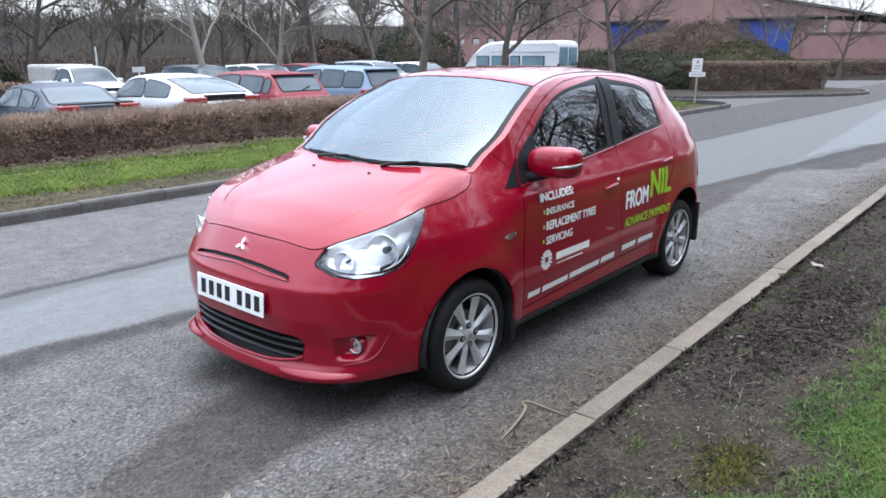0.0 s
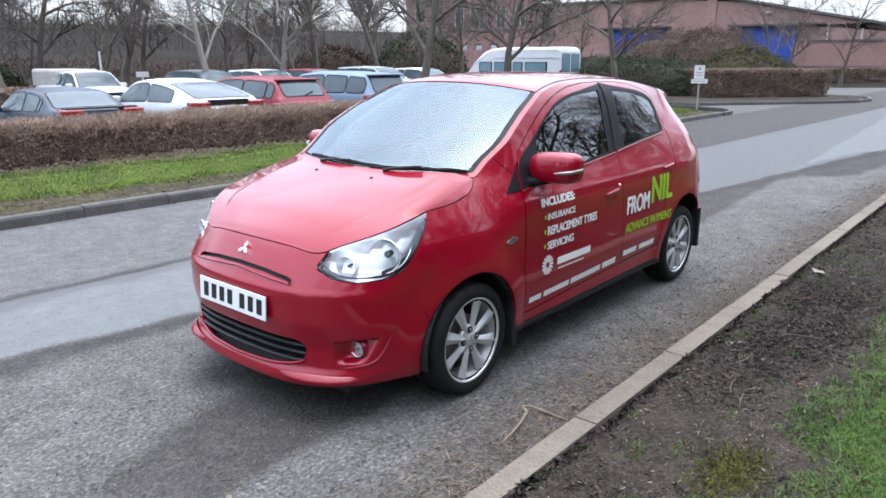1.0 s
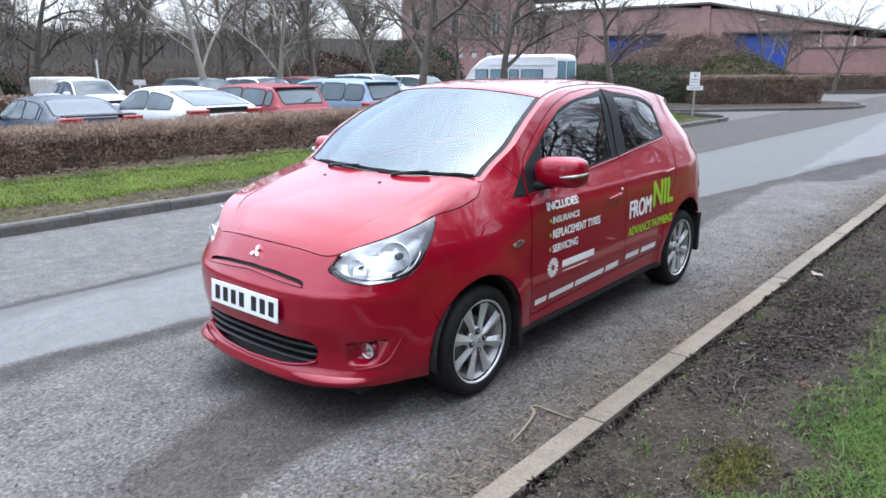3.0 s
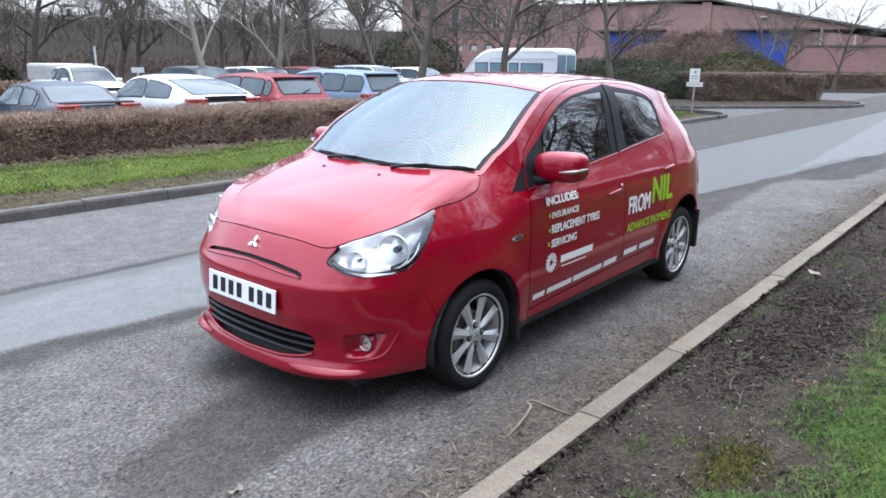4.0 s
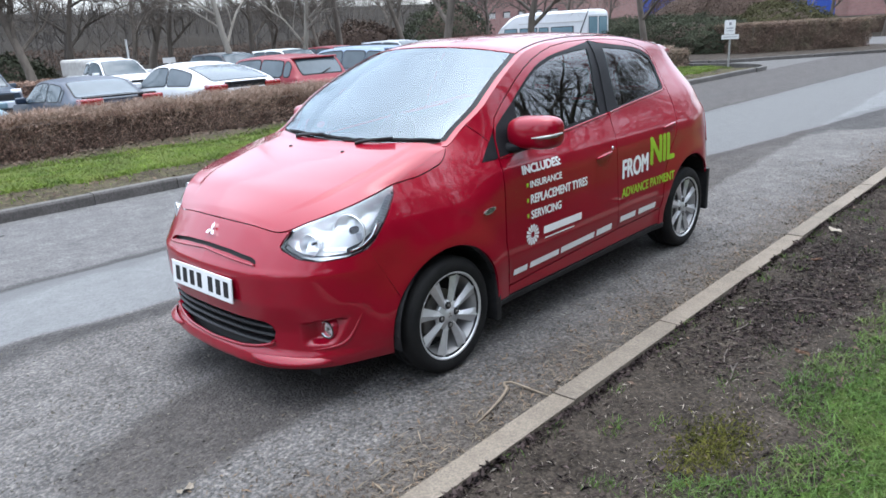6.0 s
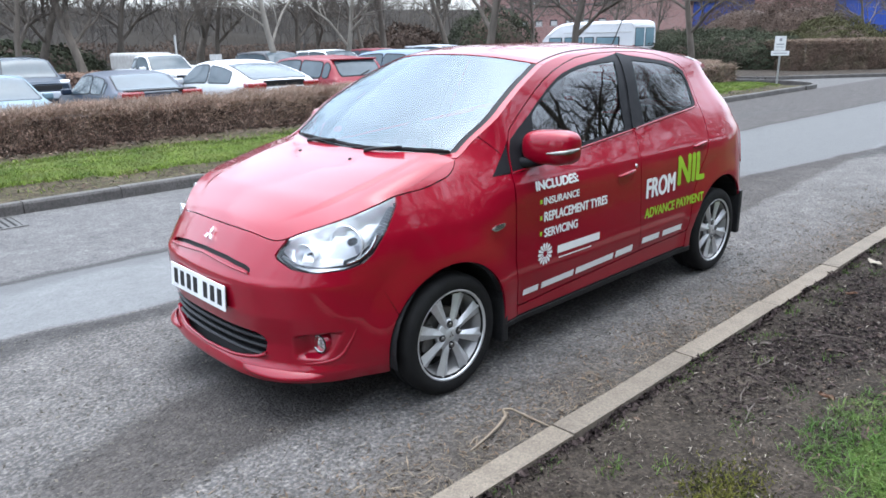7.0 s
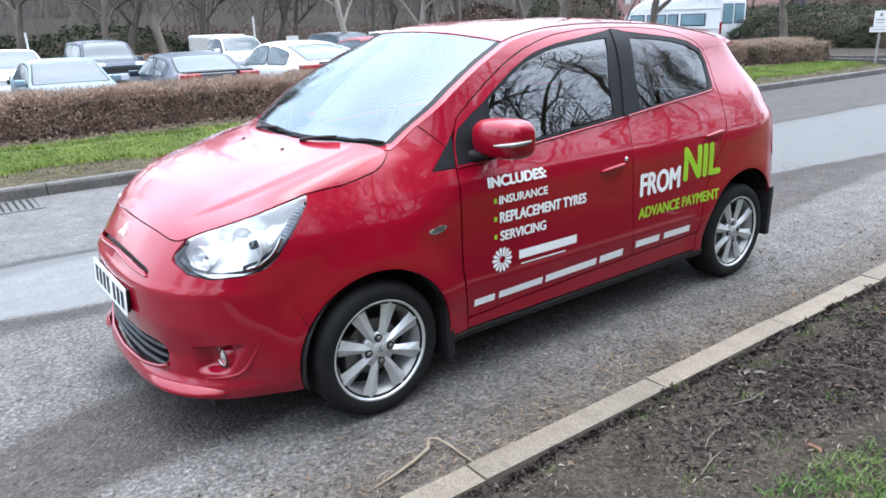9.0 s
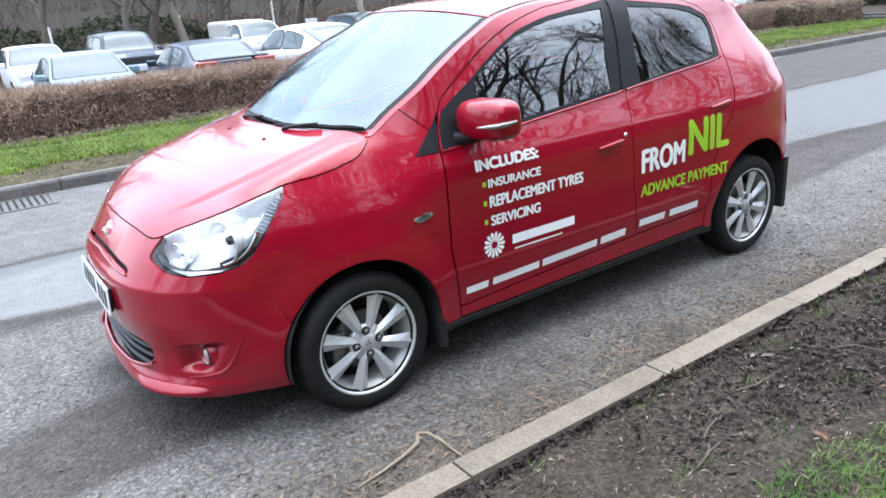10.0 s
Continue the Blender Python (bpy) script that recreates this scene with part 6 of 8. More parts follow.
gy = far_edge(gx) * (1 - v) + far_edge2(gx) * v + rng.normal(0, 0.05, n)
gy = gy + np.where(v > 0.8, np.abs(rng.normal(0, 0.22, n)), 0)
blades("far_grass", gx, gy, far_z(gx, gy) + 0.006, 0.036, 0.0095, FAR_BLADE, 0.9, "bright green grass on the far verge")


n = 2200
gx, gy = rng.uniform(-6, 19.0, n), rng.uniform(4.95, 5.5, n)
keep = value_noise(gx, gy, 0.25, 44) + 1.2 * (gy - 5.25) / 0.35 > rng.uniform(-0.6, 1.0, n)
blades("edge_grass", gx[keep], gy[keep], far_z(gx[keep], gy[keep]), 0.045, 0.012, FAR_BLADE, 0.9, "thin grass on the muddy edge of the far verge")


def scatter(name, x, y, z, size, mat, label, category, flat=0.35, aspect=0.55):
    """Small curled flakes lying on the ground."""
    n = len(x)
    a = rng.uniform(0, 2 * np.pi, n)
    s = size * np.clip(np.exp(rng.normal(0, 0.45, n)), 0.35, 2.4)
    u = np.stack([np.cos(a), np.sin(a), rng.normal(0, flat, n)], -1) * s[:, None]
    w = np.stack([-np.sin(a), np.cos(a), rng.normal(0, flat, n)], -1) * (s * aspect * rng.uniform(0.5, 1.2, n))[:, None]
    c = np.stack([x, y, z + s * 0.18], -1)
    up = np.zeros((n, 3))
    up[:, 2] = s * rng.uniform(0.0, 0.35, n)
    v = np.stack([c - u, c - w * 0.7 + up, c + u, c + w * 0.7 + up], 1).reshape(-1, 3)
    q = np.arange(n)[:, None] * 4 + [0, 1, 2, 3]
    return tagged(part_mesh(name, fast_mesh(name, v, q), mat), label, category, kind="stuff")


n = 110000
x, y = rng.uniform(-1.5, 8, n), rng.uniform(-2.5, -1.53, n)
dark_heap = np.exp(-(np.abs(x - 1.75) / 0.95) ** 3 - (np.abs(y + 1.83 + 0.18 * (x - 1.3) * (x < 2)) / 0.22) ** 3)
k = 0.30 * value_noise(x, y, 0.3, 51) + 2.0 * dark_heap + 0.5 * smooth01(2.0, 4.0, x) - 0.42 > rng.uniform(-0.55, 0.9, n)
scatter("bark_chips", x[k], y[k], near_z(x[k], y[k]), 0.0100, CHIP, "dark bark chips and old leaves on the mud", "bark chips", flat=0.25, aspect=0.36)
n = 1300
x, y = rng.uniform(-1.5, 8, n), rng.uniform(-2.7, -1.54, n)
scatter("leaf_litter", x, y, near_z(x, y), 0.0085, LITTER, "scattered brown leaves on the verge", "leaves")
GUTTER = material("gutter_flakes", (0.0492, 0.0323, 0.0198), (0.1282, 0.0895, 0.0560), scale=9, rough=0.9, island=0.7)
n = 5200
x, y = -1.0 + 7 * rng.uniform(0, 1, n), rng.uniform(-2.2, -1.54, n)
scatter("pale_chips", x, y, near_z(x, y) + 0.004, 0.0072, PALE_CHIP, "pale wood chips and stalks on the mud", "bark chips", aspect=0.28)
# dark flakes put the shadowed gap behind the kerb into colour
n = 7000
x, y = rng.uniform(-1.5, 8, n), -1.512 - np.abs(rng.normal(0, 0.022, n))
scatter("kerb_shade_flakes", x, y, near_z(x, y) + 0.006, 0.0095, CHIP, "dark flakes standing in for the shadow line behind the kerb", "soil", flat=0.5)
n = 2600
x, y = rng.uniform(-1.4, 5, n), rng.uniform(-3.2, -2.0, n)
scatter("lawn_litter", x, y, near_z(x, y) + 0.020, 0.0085, LITTER, "brown leaf scraps caught in the grass", "leaves", aspect=0.4)
n = 24000
x = rng.uniform(-2.0, 9, n)
y = KERB_Y + 0.02 + np.abs(rng.normal(0, 0.28, n))
k = rng.uniform(0, 1, n) < 0.55 + 0.45 * value_noise(x, y, 0.4, 52)
scatter("gutter_litter", x[k], y[k], 0.001 + 0 * x[k], 0.0085, GUTTER, "crushed leaves and twigs in the gutter", "leaves", aspect=0.35)
n = 1500
x = rng.uniform(-1.2, 3.0, n)
y = KERB_Y + 0.02 + np.abs(rng.normal(0, 0.16, n))
scatter("dry_stalks", x, y, 0.002 + 0 * x, 0.020, STRAW, "dry pale grass stalks in the gutter", "stalks", aspect=0.10, flat=0.12)
n = 42000
x, y = rng.uniform(-3.0, 6.0, n), -1.3 + 2.6 * rng.uniform(0, 1, n) ** 1.6
GRIT = material("loose_grit", (0.0463, 0.0413, 0.0341), (0.1260, 0.1148, 0.0953), scale=20, rough=0.9, island=0.5, spec=0.1)
scatter("loose_grit", x, y, 0.0005 + 0 * x, 0.0060, GRIT, "loose grit on the asphalt", "grit", flat=0.25, aspect=0.45)
n = 12000
x = rng.uniform(-5, 18, n)
y = 8.35 - np.abs(rng.normal(0, 0.5, n))
scatter("hedge_litter", x, y, far_z(x, y) + 0.01, 0.022, LITTER, "brown fallen leaves below the hedge", "leaves")

n = 2600
x, y = rng.uniform(-5, 18, n), rng.uniform(4.88, 5.7, n)
scatter("verge_litter", x, y, far_z(x, y) + 0.008, 0.018, LITTER, "brown leaves on the muddy edge of the far verge", "leaves")

DULL_TWIG = material("dull_twig", (0.0600, 0.0480, 0.0396), (0.0960, 0.0792, 0.0648), scale=30, rough=0.9)
RUST_LEAF = material("rust_leaf", (0.2040, 0.1176, 0.0744), (0.3120, 0.2040, 0.1440), scale=60, rough=0.8)
PALE_LEAF = material("pale_leaf", (0.2040, 0.1740, 0.1500), (0.2880, 0.2520, 0.2220), scale=40, rough=0.8)
# forked dry twig in the gutter
WOOD = material("dry_twig", (0.1530, 0.1194, 0.0814), (0.1958, 0.1579, 0.1151), scale=30, rough=0.8)
bm = bmesh.new()
tube(bm, [(-0.30, -1.20, 0.006), (-0.20, -1.185, 0.010), (-0.10, -1.165, 0.016), (-0.03, -1.145, 0.024), (-0.015, -1.12, 0.028), (0.0, -1.105, 0.03), (0.03, -1.12, 0.026), (0.05, -1.18, 0.014), (0.055, -1.25, 0.008), (0.06, -1.31, 0.006)],
     [0.003, 0.005, 0.006, 0.008, 0.007, 0.006, 0.006, 0.005, 0.0045, 0.003], 8)
tube(bm, [(-0.035, -1.147, 0.022), (-0.02, -1.13, 0.03), (-0.005, -1.135, 0.026)], [0.007, 0.008, 0.004], 6)
tagged(part("twig", bm, WOOD, smooth=True), "pale dry hooked twig lying in the gutter", "twig")
for pts in (((0.50, -1.91), (0.60, -1.885), (0.68, -1.87)), ((0.58, -1.89), (0.63, -1.86)), ((0.66, -1.82), (0.71, -1.80), (0.77, -1.79)), ((1.52, -1.78), (1.60, -1.84), (1.66, -1.95)), ((0.95, -1.74), (1.04, -1.77), (1.10, -1.76))):
    bm = bmesh.new()
    tube(bm, [(x, y, float(near_z(np.array(x), np.array(y))) + 0.006 + 0.004 * (k % 2)) for k, (x, y) in enumerate(pts)], 0.0032, 5)
    tagged(part("fallen_twig", bm, DULL_TWIG), "thin grey-brown twig lying on the mud", "twig", group="twigs on the verge")
# curled leaves
for x, y, turn, size, mat, label in ((0.92, -2.06, 70, 0.036, RUST_LEAF, "curled orange-brown leaf on the grass edge"), (1.24, -1.62, 20, 0.028, PALE_LEAF, "pale dry leaf on the bark chips"), (1.28, -1.66, -25, 0.034, PALE_LEAF, "pale dry leaf on the bark chips"),
                                     (1.09, -1.83, 5, 0.020, PALE_LEAF, "pale dry leaf on the bark chips"), (1.95, -1.95, 40, 0.026, PALE_LEAF, "pale dry leaf on the bark chips"), (2.3, -1.72, 130, 0.03, RUST_LEAF, "curled orange-brown leaf on the bark chips")):
    bm = bmesh.new()
    rows = [[bm.verts.new((size * (i - 3) / 3, size * 0.5 * j * math.sin(math.pi * (0.12 + 0.76 * i / 6)), 0.35 * size * abs(j) ** 1.5 + 0.10 * size * math.sin(i * 1.1))) for i in range(7)] for j in (-1, -0.5, 0, 0.5, 1)]
    for p, q in zip(rows, rows[1:]):
        for i in range(6):
            bm.faces.new((p[i], p[i + 1], q[i + 1], q[i]))
    bmesh.ops.solidify(bm, geom=bm.faces, thickness=0.001)
    ob = part("fallen_leaf", bm, mat, smooth=True)
    ob.matrix_world = pose(x, y, float(near_z(np.array(x), np.array(y))) + 0.006, 12, 0, turn)
    tagged(ob, label, "leaf", group="fallen leaves on the verge")

# road drain by the far kerb
IRON = material("cast_iron", (0.06, 0.058, 0.055), (0.10, 0.095, 0.09), scale=25, rough=0.6, metal=0.5, bump=0.001)
DRAIN_SHADE = material("drain_shade_black", (0.0043, 0.0043, 0.0043), rough=1.0)
drain = thing("drain_grate", "cast iron drain grate beside the far kerb", "drain", pose(-0.72, 4.42, 0.0))
# flat black plate on the road: the dark of the pit as colour
part("pit_shade_plate", box_bm(-0.235, 0.235, -0.235, 0.235, 0.0015, 0.003), DRAIN_SHADE, drain)
bm = bmesh.new()
for a in ((-0.26, 0.26, -0.26, -0.225), (-0.26, 0.26, 0.225, 0.26), (-0.26, -0.225, -0.225, 0.225), (0.225, 0.26, -0.225, 0.225)):
    box(bm, *a, -0.01, 0.008)
part("grate_frame", bm, IRON, drain)
for k in range(8):
    part("grate_bar", box_bm(-0.224 + k * 0.058, -0.190 + k * 0.058, -0.224, 0.224, -0.01, 0.007), IRON, drain)

# scraps of pale paper and leaf
SCRAP = material("pale_scrap", (0.2023, 0.1726, 0.1309), (0.2618, 0.2261, 0.1785), scale=20, rough=0.8)
for x, y, z, turn, size in ((2.98, -1.64, 0.10, 35, 0.075), (-1.30, -0.667, 0.0, 10, 0.036)):
    bm = bmesh.new()
    rows = [[bm.verts.new((size * (i - 2) / 2 * (1 - 0.25 * abs(j - 1)), size * 0.32 * (j - 1), 0.010 * math.sin(i * 1.3 + j) + 0.012)) for i in range(5)] for j in range(3)]
    for j in range(2):
        for i in range(4):
            bm.faces.new((rows[j][i], rows[j][i + 1], rows[j + 1][i + 1], rows[j + 1][i]))
    ob = part("paper_scrap", bm, SCRAP)
    ob.matrix_world = pose(x, y, z, 0, 0, turn)
    tagged(ob, "crumpled pale scrap of paper lying on the ground", "litter")

# ---- hedges and shrubs ----
TWIG_BROWN = material("beech_leaves", (0.1543, 0.0951, 0.0721), (0.2673, 0.1791, 0.1343), scale=1.2, rough=0.85, spec=0.2, island=0.45, fine=(0.2670, 0.1970, 0.1523), fine_scale=2.0, fine_mix=0.35)
TWIG_PALE = material("pale_twigs", (0.1757, 0.1225, 0.0911), (0.3034, 0.2278, 0.1728), scale=3, rough=0.85, island=0.4)
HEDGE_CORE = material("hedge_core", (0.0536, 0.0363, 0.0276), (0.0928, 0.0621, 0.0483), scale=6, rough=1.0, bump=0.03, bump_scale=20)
EVERGREEN = material("evergreen_leaves", (0.0371, 0.0427, 0.0279), (0.0613, 0.0668, 0.0436), scale=0.8, rough=0.9, island=0.14, spec=0.08)
HEATH = material("heather_brown", (0.0519, 0.0360, 0.0283), (0.0906, 0.0643, 0.0488), scale=0.8, rough=0.9, island=0.3, spec=0.15)
OLIVE = material("clipped_olive", (0.0417, 0.0417, 0.0183), (0.0696, 0.0654, 0.0300), scale=1.0, rough=0.9, island=0.3, spec=0.15)
BARK = material("grey_bark", (0.0669, 0.0557, 0.0446), (0.1253, 0.1058, 0.0863), scale=5, rough=0.95, bump=0.02, bump_scale=14, stretch=(1, 1, 0.25), vary=0.2)
PALE_BARK = material("pale_bark", (0.1476, 0.1297, 0.1071), (0.2202, 0.2011, 0.1702), scale=5, rough=0.9, bump=0.01, bump_scale=14, stretch=(1, 1, 0.3))
TWIG = material("bare_twigs", (0.0665, 0.0542, 0.0444), (0.1095, 0.0911, 0.0751), scale=2, rough=0.95, vary=0.2)

BED_BROWN = material("bed_hedge_leaves", (0.1002, 0.0643, 0.0462), (0.1671, 0.1157, 0.0823), scale=0.8, rough=0.9, island=0.4, fine=(0.0771, 0.0745, 0.0386), fine_scale=1.2, fine_mix=0.6)
FAR_TWIG = material("far_bare_twigs", (0.0377, 0.0316, 0.0270), (0.0587, 0.0505, 0.0439), scale=0.2, rough=1.0)


def leaf_cloud(points, normals, size, aspect=0.6):
    """Small leaves round points, roughly facing outwards."""
    n = len(points)
    d = normals + rng.normal(0, 0.7, (n, 3))
    d /= np.linalg.norm(d, axis=1)[:, None] + 1e-9
    u = np.cross(d, rng.normal(0, 1, (n, 3)))
    u /= np.linalg.norm(u, axis=1)[:, None] + 1e-9
    w = np.cross(d, u)
    s = (size * rng.uniform(0.5, 1.4, n))[:, None]
    v = np.stack([points - u * s, points - w * s * aspect + d * s * 0.2, points + u * s, points + w * s * aspect + d * s * 0.2], 1).reshape(-1, 3)
    return v, np.arange(n)[:, None] * 4 + [0, 1, 2, 3]


def twig_cloud(base, tip, w):
    n = len(base)
    d = tip - base
    s = np.cross(d, rng.normal(0, 1, (n, 3)))
    s = s / (np.linalg.norm(s, axis=1)[:, None] + 1e-9) * (w * rng.uniform(0.5, 1.3, n))[:, None]
    v = np.stack([base - s, base + s, tip + s * 0.3, tip - s * 0.3], 1).reshape(-1, 3)
    return v, np.arange(n)[:, None] * 4 + [0, 1, 2, 3]


def box_hedge(name, x0, x1, y0, y1, z0, z1, n_leaf, size, mat, label, twigs=0, top_mat=None):
    """A clipped hedge with an uneven face: dark core, leaves, twigs."""
    root = thing(name, label, "hedge")
    if size > 0.02:
        n_leaf, size = int(n_leaf * 0.62), size * 1.22
    # a plain solid block fills the inside
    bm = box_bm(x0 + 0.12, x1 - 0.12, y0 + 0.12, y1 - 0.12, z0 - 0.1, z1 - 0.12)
    part("core", bm, HEDGE_CORE, root, "solid dark brown core")
    L, W, H = x1 - x0, y1 - y0, z1 - z0
    a = np.array([L * H, L * W, L * H * 0.15, W * H, W * H])
    side = rng.choice(5, n_leaf, p=a / a.sum())
    p = rng.uniform(0, 1, (n_leaf, 3)) * [L, W, H] + [x0, y0, z0]
    nn = np.zeros((n_leaf, 3))
    for k, ax, val, sg in ((0, 1, y0, -1), (1, 2, z1, 1), (2, 1, y1, 1), (3, 0, x0, -1), (4, 0, x1, 1)):
        m = side == k
        p[m, ax] = val
        nn[m, ax] = sg
    bulge = 0.07 * value_noise(p[:, 0] + p[:, 2] * 0.7, p[:, 1] + p[:, 2], 0.5, 61) + 0.05 * value_noise(p[:, 0] * 1.3, p[:, 2] + p[:, 1], 0.17, 62)
    p = p + nn * (bulge - np.abs(rng.normal(0, 0.05, n_leaf)))[:, None]
    v, q = leaf_cloud(p, nn, size)
    tagged(part_mesh("leaves", fast_mesh("leaves", v, q), mat, root), "dry brown leaves", kind="stuff")
    if twigs:
        m = rng.integers(0, n_leaf, twigs)
        base = p[m] - nn[m] * 0.08
        tip = p[m] + nn[m] * rng.uniform(0.0, 0.07, (twigs, 1)) + rng.normal(0, 0.08, (twigs, 3)) + [0, 0, 0.07]
        tip[:, 2] = np.minimum(tip[:, 2], z1 + 0.05 + np.abs(rng.normal(0, 0.03, twigs)))
        v, q = twig_cloud(base, tip, 0.004)
        tagged(part_mesh("twig_mass", fast_mesh("twig_mass", v, q), TWIG_PALE, root), "pale bare twigs", kind="stuff")
    return root


box_hedge("hedge", -14, 21.0, 8.15, 9.45, 0.05, 0.67, 190000, 0.015, TWIG_BROWN, "clipped brown winter hedge between road and car park", 90000)


def shrub(name, x, y, z, rx, ry, rz, n, size, mat, label, squareness=2.4):
    """A mounded shrub of many small leaves with an uneven outline."""
    root = thing(name, label, "shrub", pose(x, y, z))
    n, size = int(n * 0.62), size * 1.22
    d = rng.normal(0, 1, (n, 3))
    d[:, 2] = np.abs(d[:, 2]) * 0.9 - 0.05
    d /= (np.abs(d) ** squareness).sum(1)[:, None] ** (1 / squareness)
    bump = 1 + 0.10 * value_noise(d[:, 0] * 3 + d[:, 2] * 2, d[:, 1] * 3, 0.5, 71) + 0.10 * value_noise(d[:, 0] * 3, d[:, 1] * 3 + d[:, 2] * 2, 0.2, 72)
    depth = 1 - np.abs(rng.normal(0, 0.06, n))
    p = d * [rx, ry, rz] * (bump * depth)[:, None]
    v, q = leaf_cloud(p, d, size)
    tagged(part_mesh("leaves", fast_mesh("leaves", v, q), mat, root), kind="stuff")
    # a plain solid mound fills the inside
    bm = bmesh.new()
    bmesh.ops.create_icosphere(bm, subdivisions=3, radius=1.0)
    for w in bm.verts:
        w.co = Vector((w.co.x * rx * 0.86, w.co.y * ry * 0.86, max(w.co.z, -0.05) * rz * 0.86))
    part("core", bm, HEDGE_CORE, root, "solid dark brown core")
    return root


box_hedge("bed_hedge", 0, 5.6, 0, 3.0, 0.1, 1.20, 60000, 0.024, BED_BROWN, "clipped brown hedge on the corner bed", 14000).matrix_world = pose(27.3, 8.15, 0, 0, 0, -36)
box_hedge("bed_hedge", 0, 11.0, 0, 1.4, 0.1, 1.10, 34000, 0.034, BED_BROWN, "long brown hedge beyond the junction", 9000).matrix_world = pose(49.5, 8.8, 0, 0, 0, -28)
box_hedge("verge_hedge", 0, 2.6, 0, 1.2, 0.1, 0.62, 14000, 0.022, BED_BROWN, "low brown hedge end on the verge corner", 4000).matrix_world = pose(17.6, 7.2, 0, 0, 0, 0)
shrub("shrub", 29.8, 12.3, 0.1, 2.6, 3.6, 1.55, 90000, 0.030, EVERGREEN, "large dark green evergreen shrub on the bed")
shrub("shrub", 34.6, 9.4, 0.1, 2.8, 2.7, 2.0, 80000, 0.030, OLIVE, "low olive green clipped shrub on the bed", 1.9)
shrub("shrub", 42.7, 14.0, 0.1, 3.4, 3.4, 3.3, 80000, 0.032, HEATH, "tall brown bare shrub mound", 2.0)
shrub("shrub", 49.6, 20.4, 0.1, 3.8, 4.0, 3.5, 70000, 0.034, HEATH, "wide brown shrub thicket")
shrub("shrub", 34.0, 16.8, 0.0, 2.8, 3.2, 1.7, 60000, 0.032, EVERGREEN, "dark green shrub beside the car park")
for x, y, rx, rz, mt, lb in ((7.0, 35, 4.0, 2.0, EVERGREEN, "green laurel bush behind the car park"), (1.5, 36, 3.2, 1.8, EVERGREEN, "green laurel bush behind the car park"), (-3.5, 36, 3.4, 2.0, EVERGREEN, "green laurel bush behind the car park"),
                             (34.0, 30.0, 4.0, 3.6, EVERGREEN, "tall evergreen bush behind the car park"), (29.0, 33.0, 4.0, 2.6, HEATH, "brown thicket behind the car park")):
    shrub("bush", x, y, PARK_Z, rx, 1.8, rz, 14000, 0.07, mt, lb)
# out of view: added to keep low sky light off the doors
box_hedge("unseen_shade_hedge", -24, 48, -15.4, -13.6, 0.2, 5.4, 40000, 0.12, HEATH, "unseen tall hedge added to shade the near side of the car")
box_hedge("car_park_hedge", -40, 33, 25.4, 26.8, PARK_Z, 0.55, 70000, 0.04, TWIG_BROWN, "rough brown hedge at the back of the car park", 16000)


